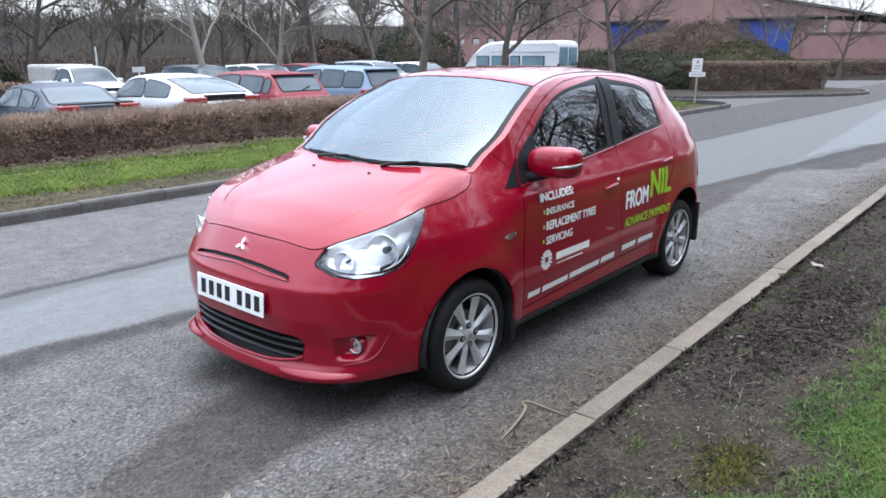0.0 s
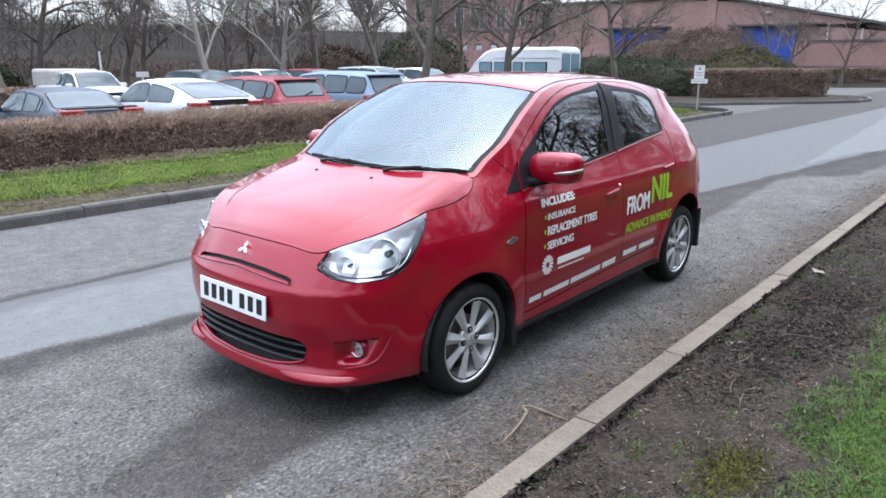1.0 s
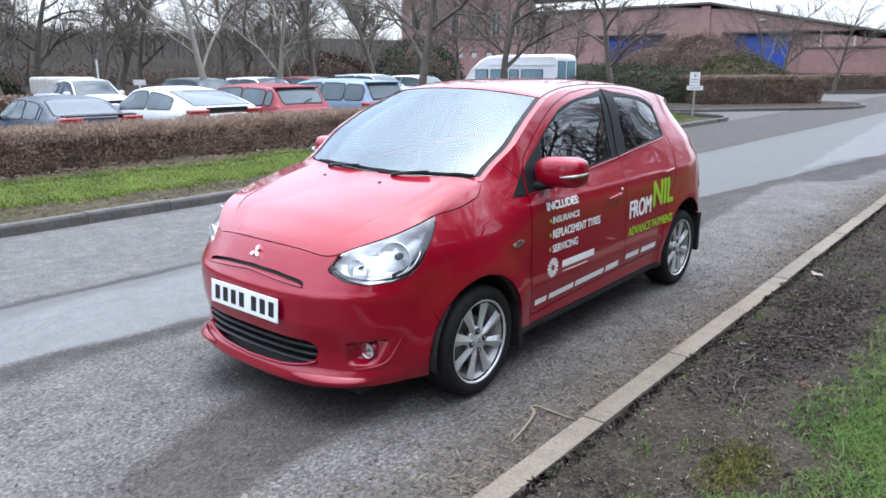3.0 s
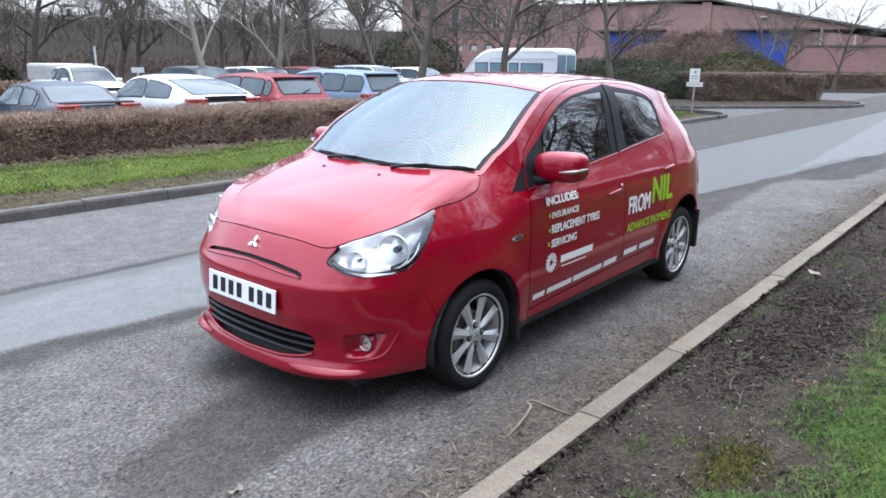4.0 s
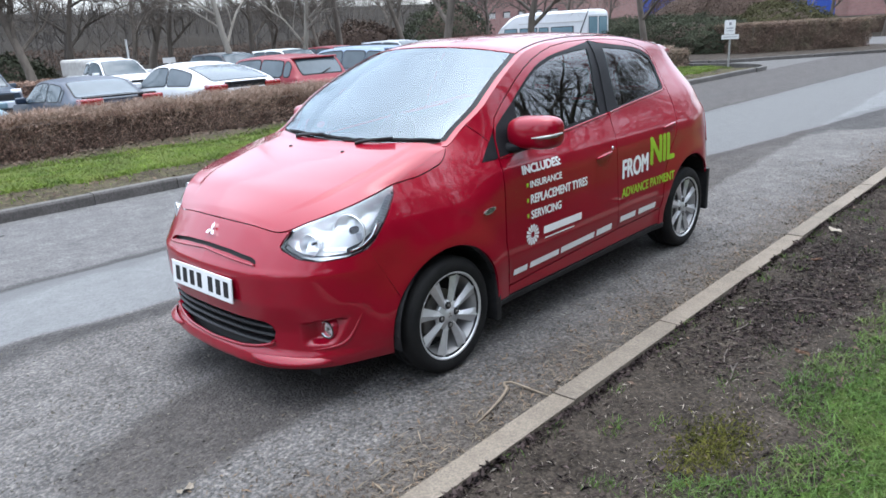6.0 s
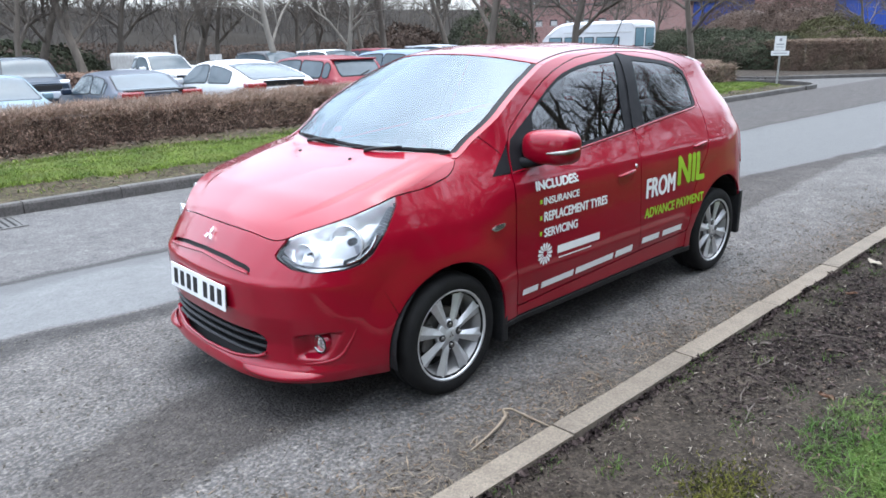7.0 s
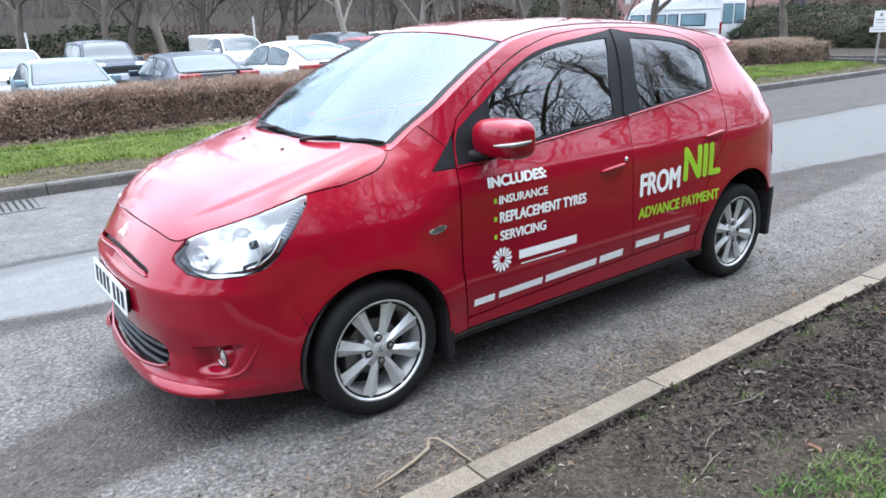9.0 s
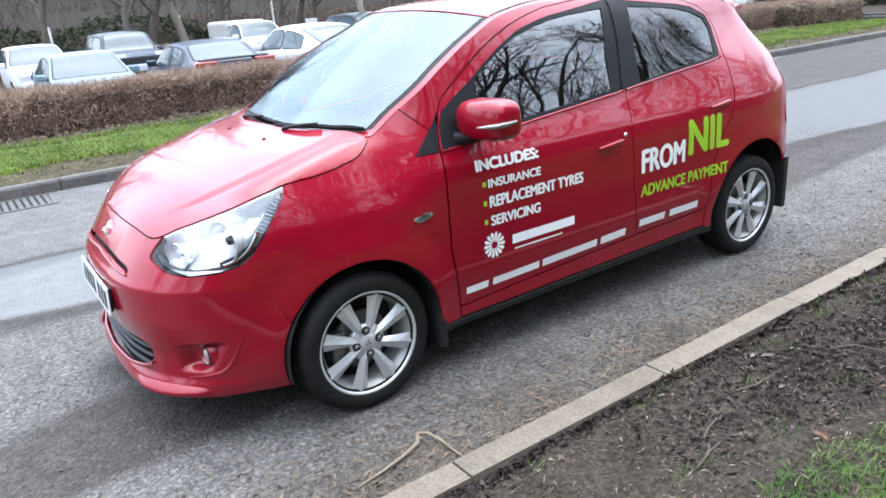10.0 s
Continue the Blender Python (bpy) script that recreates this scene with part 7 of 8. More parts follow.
# ---- bare winter trees ----
def bare_tree_mesh(seed, height, trunk, spread=0.55, fork=0.28, dense=1.0, thin=4):
    """Trunk with main limbs, and a crown of fine twigs, each as verts and quads."""
    r = random.Random(seed)
    big_v, big_q, fine_v, fine_q = [], [], [], []

    def limb(p, d, length, rad, level):
        if level >= thin and level >= 3:                 # the finest twigs: slender blades
            side = d.cross(Vector((r.gauss(0, 1), r.gauss(0, 1), r.gauss(0, 1)))).normalized() * rad * 1.25
            end = p + (d + Vector((r.gauss(0, 0.15), r.gauss(0, 0.15), r.gauss(0.05, 0.15)))).normalized() * length
            base = len(fine_v)
            fine_v.extend([p - side, p + side, end + side * 0.4, end - side * 0.4])
            fine_q.append((base, base + 1, base + 2, base + 3))
            pts = [(p, d, rad), (end, d, rad * 0.5)]
            segs = 1
            if level >= 4 or length < 0.25:
                return
            for k in range(int(6 * dense + r.random())):
                s = 0.2 + 0.8 * (k + r.random()) / 6
                nd = (d * 0.5 + Vector((r.gauss(0, 1), r.gauss(0, 1), r.gauss(0, 1))).normalized() * 0.5 + Vector((0, 0, 0.12))).normalized()
                limb(p.lerp(end, min(s, 1.0)), nd, length * r.uniform(0.42, 0.68), rad * 0.55, level + 1)
            return
        segs = 5 if level < 2 else 3 if level < 3 else 2
        sides = 8 if level == 0 else 6 if level == 1 else 4 if level == 2 else 3
        V, Q = (big_v, big_q) if level < 3 else (fine_v, fine_q)
        up = Vector((0, 0, 1))
        ringp = None
        pts = []
        for k in range(segs + 1):
            s = k / segs
            rr = rad * (1 - 0.62 * s) * (1.35 - 0.35 * min(1, s * 6) if level == 0 else 1)
            a = d.cross(up if abs(d.z) < 0.9 else Vector((1, 0, 0))).normalized()
            b = d.cross(a)
            base = len(V)
            for j in range(sides):
                w = 2 * math.pi * j / sides
                V.append(p + (a * math.cos(w) + b * math.sin(w)) * rr)
            if ringp is not None:
                for j in range(sides):
                    Q.append((ringp + j, ringp + (j + 1) % sides, base + (j + 1) % sides, base + j))
            ringp = base
            pts.append((p.copy(), d.copy(), rr))
            bend = 0.10 if level == 0 else 0.22
            d = (d + Vector((r.gauss(0, bend), r.gauss(0, bend), r.gauss(0.05 if level else 0.0, bend * 0.6)))).normalized()
            p = p + d * (length / segs)
        if level >= 4 or length < 0.25:
            return
        count = int((8, 7, 7, 7)[level] * dense + r.random())
        for k in range(count):
            s = (fork if level == 0 else 0.2) + (1 - (fork if level == 0 else 0.2)) * (k + r.random()) / count
            i = min(int(s * segs), segs - 1)
            q, dd, rr = pts[i]
            q2 = pts[i + 1][0]
            at = q.lerp(q2, s * segs - i)
            ang = r.uniform(0, 2 * math.pi)
            a = dd.cross(up if abs(dd.z) < 0.9 else Vector((1, 0, 0))).normalized()
            b = dd.cross(a)
            out = a * math.cos(ang) + b * math.sin(ang)
            nd = (dd * (1 - spread) + out * spread * r.uniform(0.7, 1.4) + Vector((0, 0, 0.12))).normalized()
            limb(at, nd, length * r.uniform(0.42, 0.68) * (1.1 - 0.4 * s), rr * r.uniform(0.45, 0.65), level + 1)
        limb(pts[-1][0], pts[-1][1], length * 0.6, pts[-1][2], level + 1)

    limb(Vector((0, 0, -0.1)), Vector((r.gauss(0, 0.03), r.gauss(0, 0.03), 1)).normalized(), height * 0.62, trunk, 0)
    return np.array([tuple(v) for v in big_v]), np.array(big_q), np.array([tuple(v) for v in fine_v]), np.array(fine_q)


TREES = []
for sd, h, tr, sp, fk, dn in ((1, 9.5, 0.17, 0.55, 0.30, 1.0), (2, 9.0, 0.15, 0.60, 0.34, 1.0), (3, 11.0, 0.20, 0.50, 0.30, 1.1), (4, 8.0, 0.12, 0.50, 0.25, 0.9)):
    bv, bq, fv, fq = bare_tree_mesh(sd, h, tr, sp, fk, dn)
    a, b = fast_mesh("trunk", bv, bq), fast_mesh("crown", fv, fq)
    a.shade_smooth()
    TREES.append((a, b))


def tree(k, x, y, z, size, turn, mat=None, label="bare winter tree with grey bark"):
    root = thing("tree", label, "tree", pose(x, y, z, 0, 0, turn) @ Matrix.Scale(size, 4), group="bare trees")
    me = TREES[k][0]
    if mat:
        me = me.copy()
        me.materials.clear()
    part_mesh("trunk", me, mat or BARK, root)
    part_mesh("crown", TREES[k][1], TWIG, root, "fine bare twigs")
    return root


for k, x, y, size, turn in ((0, 16.0, 13.9, 1.05, 20), (1, 19.2, 12.6, 1.0, 80), (0, 27.0, 12.3, 0.95, 200), (3, 38.5, 9.2, 0.8, 30),
                            (2, 7.7, 27.5, 0.95, 10), (1, 10.7, 31.5, 1.1, 130), (2, 14.9, 33.0, 1.05, 250), (1, 15.8, 32.5, 1.0, 70), (0, 20.1, 31.8, 1.0, 310), (1, 17.8, 26.5, 0.9, 10), (2, 21.5, 26.0, 0.95, 110),
                            (0, 3.2, 33.5, 1.0, 40), (1, 5.6, 27.8, 1.0, 160), (2, 7.6, 33.4, 1.0, 220), (0, -1.5, 33, 1.05, 10), (1, -7, 34, 1.1, 100), (0, 25, 33, 1.0, 190), (2, 30, 30, 1.0, 60), (1, 33, 26, 0.95, 330),
                            (0, 38, 26, 0.9, 77), (3, 44, 24, 0.9, 140), (1, 48, 30, 1.1, 33), (0, 41, 34, 1.1, 222), (3, 47.0, 7.6, 0.9, 170), (1, 56, 13, 0.9, 20), (3, 23.5, 30.2, 1.1, 45), (3, 12.7, 29.9, 1.0, 300), (0, 36, 38, 1.1, 12)):
    tree(k, x, y, PARK_Z if y > 10 and x < 33 else 0.1, size, turn)
tree(3, 12.6, 21.4, PARK_Z, 1.15, 60, PALE_BARK, "slender bare tree with pale bark")
tree(3, 16.4, 22.3, PARK_Z, 1.05, 190, PALE_BARK, "slender bare tree with pale bark")
# trees on the near verge, behind the way of the camera, that the car's windows mirror
for k, x, y, size, turn in ((2, 1.5, -11.0, 1.0, 0), (0, 5.5, -10.0, 1.05, 90), (1, -4.0, -11.5, 1.0, 200), (2, 9.5, -11.5, 1.0, 140), (0, -9.0, -10.5, 1.1, 50), (2, 3.2, -8.2, 1.25, 75), (0, 6.8, -8.8, 1.3, 15), (1, 0.6, -9.0, 1.2, 130), (2, -2.0, -16, 1.1, 20), (0, 3.5, -16, 1.15, 250), (1, 8, -17, 1.1, 160),
                            (0, 11, -7.2, 1.0, 30), (2, 18, -7.4, 1.0, 260), (0, 22, -7.0, 1.0, 80), (1, 26.5, -7.6, 1.1, 190), (2, 31, -7.2, 1.0, 320), 
                            (2, -15, -13, 1.1, 10), (1, -13, -3.5, 1.0, 60), (2, -20, 7, 1.0, 150), (0, -24, -2.5, 1.1, 280)):
    tree(k, x, y, 0.3, size, turn)


# far woods on the hillside: joined, past counting
def far_wood(name, spots, label):
    fv, fq, base = [], [], 0
    bv, bq = TREES_FAR[0]
    for x, y, s, a in spots:
        c, sn = math.cos(a), math.sin(a)
        q = bv * s
        q = np.stack([q[:, 0] * c - q[:, 1] * sn + x, q[:, 0] * sn + q[:, 1] * c + y, q[:, 2] + ground_z(np.array([x]), np.array([y]))[0]], -1)
        fv.append(q)
        fq.append(bq + base)
        base += len(q)
    return tagged(part_mesh(name, fast_mesh(name, np.concatenate(fv), np.concatenate(fq)), FAR_TWIG), label, "woodland", kind="stuff")


bv, bq, fv, fq = bare_tree_mesh(9, 9.0, 0.11, 0.55, 0.2, 0.72, thin=3)
TREES_FAR = [(np.concatenate([bv, fv]), np.concatenate([bq, fq + len(bv)]))]
r3 = np.random.default_rng(12)
spots = []
for k in range(70):
    x, y = r3.uniform(-40, 110), r3.uniform(52, 95)
    if x < 62:
        spots.append((x, y, r3.uniform(0.7, 1.2), r3.uniform(0, 6.28)))
far_wood("woodland", spots, "belt of bare trees beyond the car park")
spots = [(r3.uniform(-120, 260), r3.uniform(150, 270), r3.uniform(0.6, 1.0), r3.uniform(0, 6.28)) for k in range(100)]
far_wood("hill_wood", spots, "bare woodland on the far hillside")
spots = [(r3.uniform(-60, 60), r3.uniform(-60, -24), r3.uniform(0.9, 1.4), r3.uniform(0, 6.28)) for k in range(30)]
far_wood("near_wood", spots, "bare trees beyond the near lawn")

# out of view behind the camera: added for the car's front to mirror
spots = [(r3.uniform(-62, -26), y, r3.uniform(0.9, 1.3), r3.uniform(0, 6.28)) for y in np.r_[np.linspace(-30, -4, 20), np.linspace(8, 42, 26)]]
far_wood("unseen_road_wood", spots, "unseen bare trees added behind the camera beside the road")

# brush and saplings on the slope: past counting
def brush(name, x, y, tall, wide, label, mat):
    z = ground_z(x, y)
    n = len(x)
    base = np.stack([x, y, z - 0.1], -1)
    h = tall * rng.uniform(0.35, 1.2, n)
    tip = base + np.stack([rng.normal(0, 0.28, n) * h, rng.normal(0, 0.28, n) * h, h], -1)
    v, q = twig_cloud(base, tip, wide)
    return tagged(part_mesh(name, fast_mesh(name, v, q), mat), label, "brush", kind="stuff")


n = 6000
x, y = rng.uniform(-35, 62, n), rng.uniform(46, 75, n)
k = value_noise(x, y, 7, 81) > rng.uniform(-0.4, 0.9, n)
brush("sapling_brush", x[k], y[k], 3.0, 0.018, "grey-brown bare saplings behind the car park", FAR_TWIG)
n = 34000
x, y = rng.uniform(-140, 230, n), rng.uniform(110, 330, n)
k = value_noise(x, y, 26, 82) + 1.1 * smooth01(200, 320, y) > rng.uniform(-0.2, 1.1, n)
brush("hillside_brush", x[k], y[k], 4.0, 0.09, "bare woodland and scrub on the hillside", FAR_TWIG)
n = 40000
x = rng.uniform(-90, 64, n)
y = 60 + 0.10 * x + rng.normal(0, 0.7, n)
p = np.stack([x, y, ground_z(x, y) + rng.uniform(0, 1, n) ** 1.3 * (1.5 + 0.4 * value_noise(x, y, 3.0, 83))], -1)
v, q = leaf_cloud(p, np.tile(np.array([0.0, -1.0, 0.4]), (n, 1)), 0.10)
tagged(part_mesh("field_hedge", fast_mesh("field_hedge", v, q), HEATH), "dark brown hedgerow along the foot of the field", "hedge", kind="stuff")

# ---- sign on a post ----
SIGN_WHITE = material("sign_white", (0.5783, 0.5783, 0.5700), (0.4986, 0.4986, 0.4903), scale=12, rough=0.45)
POST = material("galvanised_post", (0.25, 0.25, 0.24), (0.36, 0.36, 0.35), scale=20, rough=0.5, metal=0.6)
BAR = material("dark_print", (0.1904, 0.1904, 0.2023), rough=0.6)
sign = thing("road_sign", "small white sign on a grey post at the corner", "sign", pose(19.7, 5.78, 0.10, 0, 0, 28))
bm = bmesh.new()
tube(bm, [(0.02, 0, -0.1), (0.02, 0, 1.30)], 0.028, 10)
part("post", bm, POST, sign)
part("panel", box_bm(-0.012, -0.004, -0.13, 0.17, 0.94, 1.34, bevel=0.003), SIGN_WHITE, sign, "white sign panel")
part("lower_panel", box_bm(-0.016, -0.006, -0.24, 0.24, 0.80, 0.93, bevel=0.003), SIGN_WHITE, sign, "white lower sign panel")
for z0, z1, y0, y1 in ((1.20, 1.28, -0.02, 0.05), (1.10, 1.13, -0.08, 0.12), (1.03, 1.05, -0.08, 0.12), (0.855, 0.875, -0.18, 0.18)):
    part("print_bar", box_bm(-0.019 if z0 < 0.95 else -0.015, -0.0125 if z0 > 0.95 else -0.0165, y0, y1, z0, z1), BAR, sign)
stake = thing("stake", "short wooden stake in the planted bed", "stake", pose(27.6, 8.0, 0.1))
bm = bmesh.new()
tube(bm, [(0, 0, -0.1), (0, 0, 1.0)], 0.03, 6)
part("shaft", bm, BARK, stake)
for x, y, h in ((8.0, 29.3, 1.9), (12.2, 29.3, 2.2), (10.2, 29.2, 1.2), (14.0, 29.2, 1.2), (3.0, 29.3, 1.8)):
    p = thing("marker_post", "thin pale post at the back of the car park", "post", pose(x, y, PARK_Z), group="marker posts")
    bm = bmesh.new()
    tube(bm, [(0, 0, 0), (0, 0, h)], 0.045, 8)
    part("shaft", bm, SIGN_WHITE, p)
    if h < 1.5:
        part("board", box_bm(-0.30, 0.30, -0.02, 0.0, h - 0.12, h + 0.12), SIGN_WHITE, p)

# ---- brick building ----
def brick_material(name, a, b, mortar):
    m = material(name, a, b, scale=0.35, rough=0.9, bump=0.0)
    n, l = m.node_tree.nodes, m.node_tree.links
    bs = n["Principled BSDF"]
    base = bs.inputs["Base Color"].links[0].from_socket
    br = n.new("ShaderNodeTexBrick")
    br.inputs["Scale"].default_value = 1.0
    br.inputs["Brick Width"].default_value, br.inputs["Row Height"].default_value, br.inputs["Mortar Size"].default_value = 0.225, 0.075, 0.008
    br.inputs["Mortar"].default_value = (*mortar, 1)
    sp, cb = n.new("ShaderNodeSeparateXYZ"), n.new("ShaderNodeCombineXYZ")
    l.new(n["Texture Coordinate"].outputs["Object"], sp.inputs[0])
    along = n.new("ShaderNodeMath")
    along.operation = "ADD"
    l.new(sp.outputs["X"], along.inputs[0])
    l.new(sp.outputs["Y"], along.inputs[1])
    l.new(along.outputs[0], cb.inputs["X"])
    l.new(sp.outputs["Z"], cb.inputs["Y"])
    l.new(cb.outputs[0], br.inputs["Vector"])
    l.new(base, br.inputs["Color1"])
    dk = n.new("ShaderNodeHueSaturation")
    dk.inputs["Value"].default_value = 0.75
    l.new(base, dk.inputs["Color"])
    l.new(dk.outputs[0], br.inputs["Color2"])
    l.new(br.outputs["Color"], bs.inputs["Base Color"])
    return m


BRICK = brick_material("red_brick", (0.2510, 0.1321, 0.1145), (0.3038, 0.1673, 0.1479), (0.2290, 0.1893, 0.1726))
BRICK2 = brick_material("dark_brick", (0.2261, 0.1119, 0.1011), (0.2737, 0.1428, 0.1285), (0.2142, 0.1666, 0.1511))
ROOF = material("roof_sheet", (0.0631, 0.0559, 0.0524), (0.0881, 0.0809, 0.0750), scale=0.5, rough=0.7)
BLUE = material("blue_door_paint", (0.0143, 0.0476, 0.2737), (0.0238, 0.0654, 0.3332), scale=0.7, rough=0.55)
DARK_PANE = material("dark_pane", (0.0262, 0.0309, 0.0357), (0.0452, 0.0488, 0.0536), scale=0.8, rough=0.08)
FRAME = material("window_frame_paint", (0.3689, 0.3618, 0.3475), rough=0.6)
BX = 75.0


def wall_with_holes(x0, x1, y0, y1, z0, top, holes):
    """A wall facing -x as one sheet with thickness and rectangular openings; top: height at y."""
    bm = bmesh.new()
    ys = sorted({y0, y1, *[h[0] for h in holes], *[h[1] for h in holes]})
    zs = sorted({z0, *[h[2] for h in holes], *[h[3] for h in holes]})
    verts = {}

    def at(i, j):
        if (i, j) not in verts:
            verts[i, j] = bm.verts.new((x0, ys[i], zs[j] if j < len(zs) else top(ys[i])))
        return verts[i, j]

    for i in range(len(ys) - 1):
        for j in range(len(zs)):
            ym, zm = (ys[i] + ys[i + 1]) / 2, (zs[j] + (zs[j + 1] if j + 1 < len(zs) else top(ys[i]))) / 2
            if not any(h[0] < ym < h[1] and h[2] < zm < h[3] for h in holes):
                bm.faces.new((at(i, j), at(i, j + 1), at(i + 1, j + 1), at(i + 1, j)))
    extrude = bmesh.ops.extrude_face_region(bm, geom=list(bm.faces), use_keep_orig=True)
    for v in extrude["geom"]:
        if isinstance(v, bmesh.types.BMVert):
            v.co.x = x1
    bmesh.ops.recalc_face_normals(bm, faces=bm.faces)
    return bm


shed = thing("warehouse", "large red brick warehouse with blue loading doors", "building")
gable = lambda y: 4.6 + 0.205 * (y - 10.0) if y < 26 else 7.9
doors = [(17.9, 23.2, 1.0, 4.85), (31.0, 37.8, 1.0, 4.95)]
part("wall", wall_with_holes(BX, BX + 0.4, 6.0, 48.0, 0.0, gable, doors), BRICK, shed)
part("side_wall", box_bm(BX + 0.4, BX + 45, 6.0, 6.4, 0.0, 3.8), BRICK, shed)
bm = bmesh.new()
for y0, y1 in ((5.7, 26.0), (26.0, 48.3)):
    v = [bm.verts.new((x, y, gable(min(y, 48)) + 0.08 + dz)) for x in (BX - 0.35, BX + 45) for y in (y0, y1) for dz in (0, 0.22)]
    for f in ((0, 1, 3, 2), (4, 6, 7, 5), (0, 4, 5, 1), (2, 3, 7, 6), (0, 2, 6, 4), (1, 5, 7, 3)):
        bm.faces.new([v[i] for i in f])
bmesh.ops.recalc_face_normals(bm, faces=bm.faces)
part("roof", bm, ROOF, shed, "dark sheet roof edge")
for y0, y1, z0, z1 in doors:
    d = part("loading_door", box_bm(BX + 0.15, BX + 0.25, y0, y1, z0 - 0.2, z1), BLUE, shed, "blue sliding loading door")
    for k in range(1, 6):
        part("door_rib", box_bm(BX + 0.11, BX + 0.15, y0 + (y1 - y0) * k / 6 - 0.04, y0 + (y1 - y0) * k / 6 + 0.04, z0, z1 - 0.1), BLUE, d)
for y0, y1, z in ((15.4, 24.4, 4.93), (30.6, 38.8, 5.03)):
    part("canopy", box_bm(BX - 0.7, BX, y0, y1, z, z + 0.16), ROOF, shed, "thin dark canopy over the doors")
for y in (26.4, 44.0):
    part("pilaster", box_bm(BX - 0.14, BX, y - 0.5, y + 0.5, 0, 7.8), BRICK, shed, "brick pilaster")
for y, z in ((15.1, 5.0), (12.2, 4.5)):
    part("drainpipe", box_bm(BX - 0.12, BX - 0.02, y - 0.06, y + 0.06, 3.3, z), FRAME, shed, "pale downpipe")
part("wall_lamp", box_bm(BX - 0.3, BX - 0.05, 20.3, 20.9, 6.1, 6.3, bevel=0.05), FRAME, shed, "pale wall lamp")
part("annex", box_bm(BX - 3.0, BX, 2.0, 16.0, 0.0, 3.3), BRICK2, shed, "low brick annex with flat roof")
part("annex_coping", box_bm(BX - 3.1, BX, 1.9, 16.1, 3.3, 3.45), ROOF, shed)

office = thing("office_block", "dark red brick office block with two rows of windows", "building")
ups = [(y, y + 1.9, 6.75, 9.6) for y in (63.0, 66.2)] + [(y, y + 1.5, 5.7, 8.2) for y in (49.6, 52.6, 56.0, 59.4)]
lows = [(y, y + 1.25, 2.85, 3.65) for y in np.arange(49.0, 69.0, 2.45)]
lows = [tuple(float(c) for c in w) for w in lows]
part("wall", wall_with_holes(BX, BX + 0.4, 48.02, 70.0, 0.0, lambda y: 11.0, lows), BRICK2, office)
part("end_wall", box_bm(BX + 0.4, BX + 20, 69.6, 70.0, 0.0, 11.0), BRICK2, office)
part("roof", box_bm(BX - 0.3, BX + 20, 47.8, 70.3, 11.0, 11.3), ROOF, office)
part("string_course", box_bm(BX - 0.06, BX, 48.0, 70.0, 5.2, 5.4), ROOF, office)
for y0, y1, z0, z1 in lows:
    w = part("window", box_bm(BX + 0.14, BX + 0.16, y0, y1, z0, z1), DARK_PANE, office, "small dark window")
    part("window_frame", box_bm(BX + 0.08, BX + 0.14, y0, y1, z0, z0 + 0.08), FRAME, w)
    part("window_blind", box_bm(BX + 0.10, BX + 0.138, y0 + 0.15, y1 - 0.15, z0 + 0.12, z1 - 0.15), FRAME, w, "pale blind")
for y0, y1, z0, z1 in ups:
    w = part("window", box_bm(BX - 0.05, BX - 0.01, y0, y1, z0, z1), DARK_PANE, office, "tall dark window")
    for a in (y0, (y0 + y1) / 2 - 0.05, y1 - 0.10):
        part("window_frame", box_bm(BX - 0.10, BX - 0.05, a, a + 0.10, z0, z1), FRAME, w)

# ---- parked cars and van ----
def paint(name, c):
    return material(name, c, tuple(min(1, v * 1.08) for v in c), scale=2, rough=0.35, metal=0.05, coat=0.12, spec=0.35)


PAINT = {"navy": paint("navy_paint", (0.0143, 0.0226, 0.0405)), "white": paint("white_paint", (0.5474, 0.5593, 0.5712)), "red": paint("bright_red_paint", (0.1600, 0.0070, 0.0150)), "sky": paint("pale_blue_paint", (0.1500, 0.2050, 0.2850)),
         "silver": paint("silver_paint", (0.3332, 0.3570, 0.3927)), "grey": paint("blue_grey_paint", (0.0381, 0.0500, 0.0690)), "ice": paint("ice_blue_paint", (0.1309, 0.1904, 0.2261)), "black": paint("black_paint", (0.0238, 0.0262, 0.0333))}
CAR_GLASS = material("car_glass", (0.050, 0.066, 0.076), (0.070, 0.090, 0.104), scale=1.0, rough=0.05, spec=0.4)
CANVAS = material("grey_canvas", (0.2939, 0.2856, 0.2677), (0.3749, 0.3653, 0.3475), scale=6, rough=0.9, bump=0.004)


def rounded(x0, x1, y0, y1, rx, ry, n=4):
    """Outline of a rectangle with rounded corners."""
    o = []
    for cx, cy, a0 in ((x1 - rx, y1 - ry, 0), (x0 + rx, y1 - ry, 90), (x0 + rx, y0 + ry, 180), (x1 - rx, y0 + ry, 270)):
        o += [(cx + rx * math.cos(radians(a0 + 90 * k / n)), cy + ry * math.sin(radians(a0 + 90 * k / n))) for k in range(n + 1)]
    return o


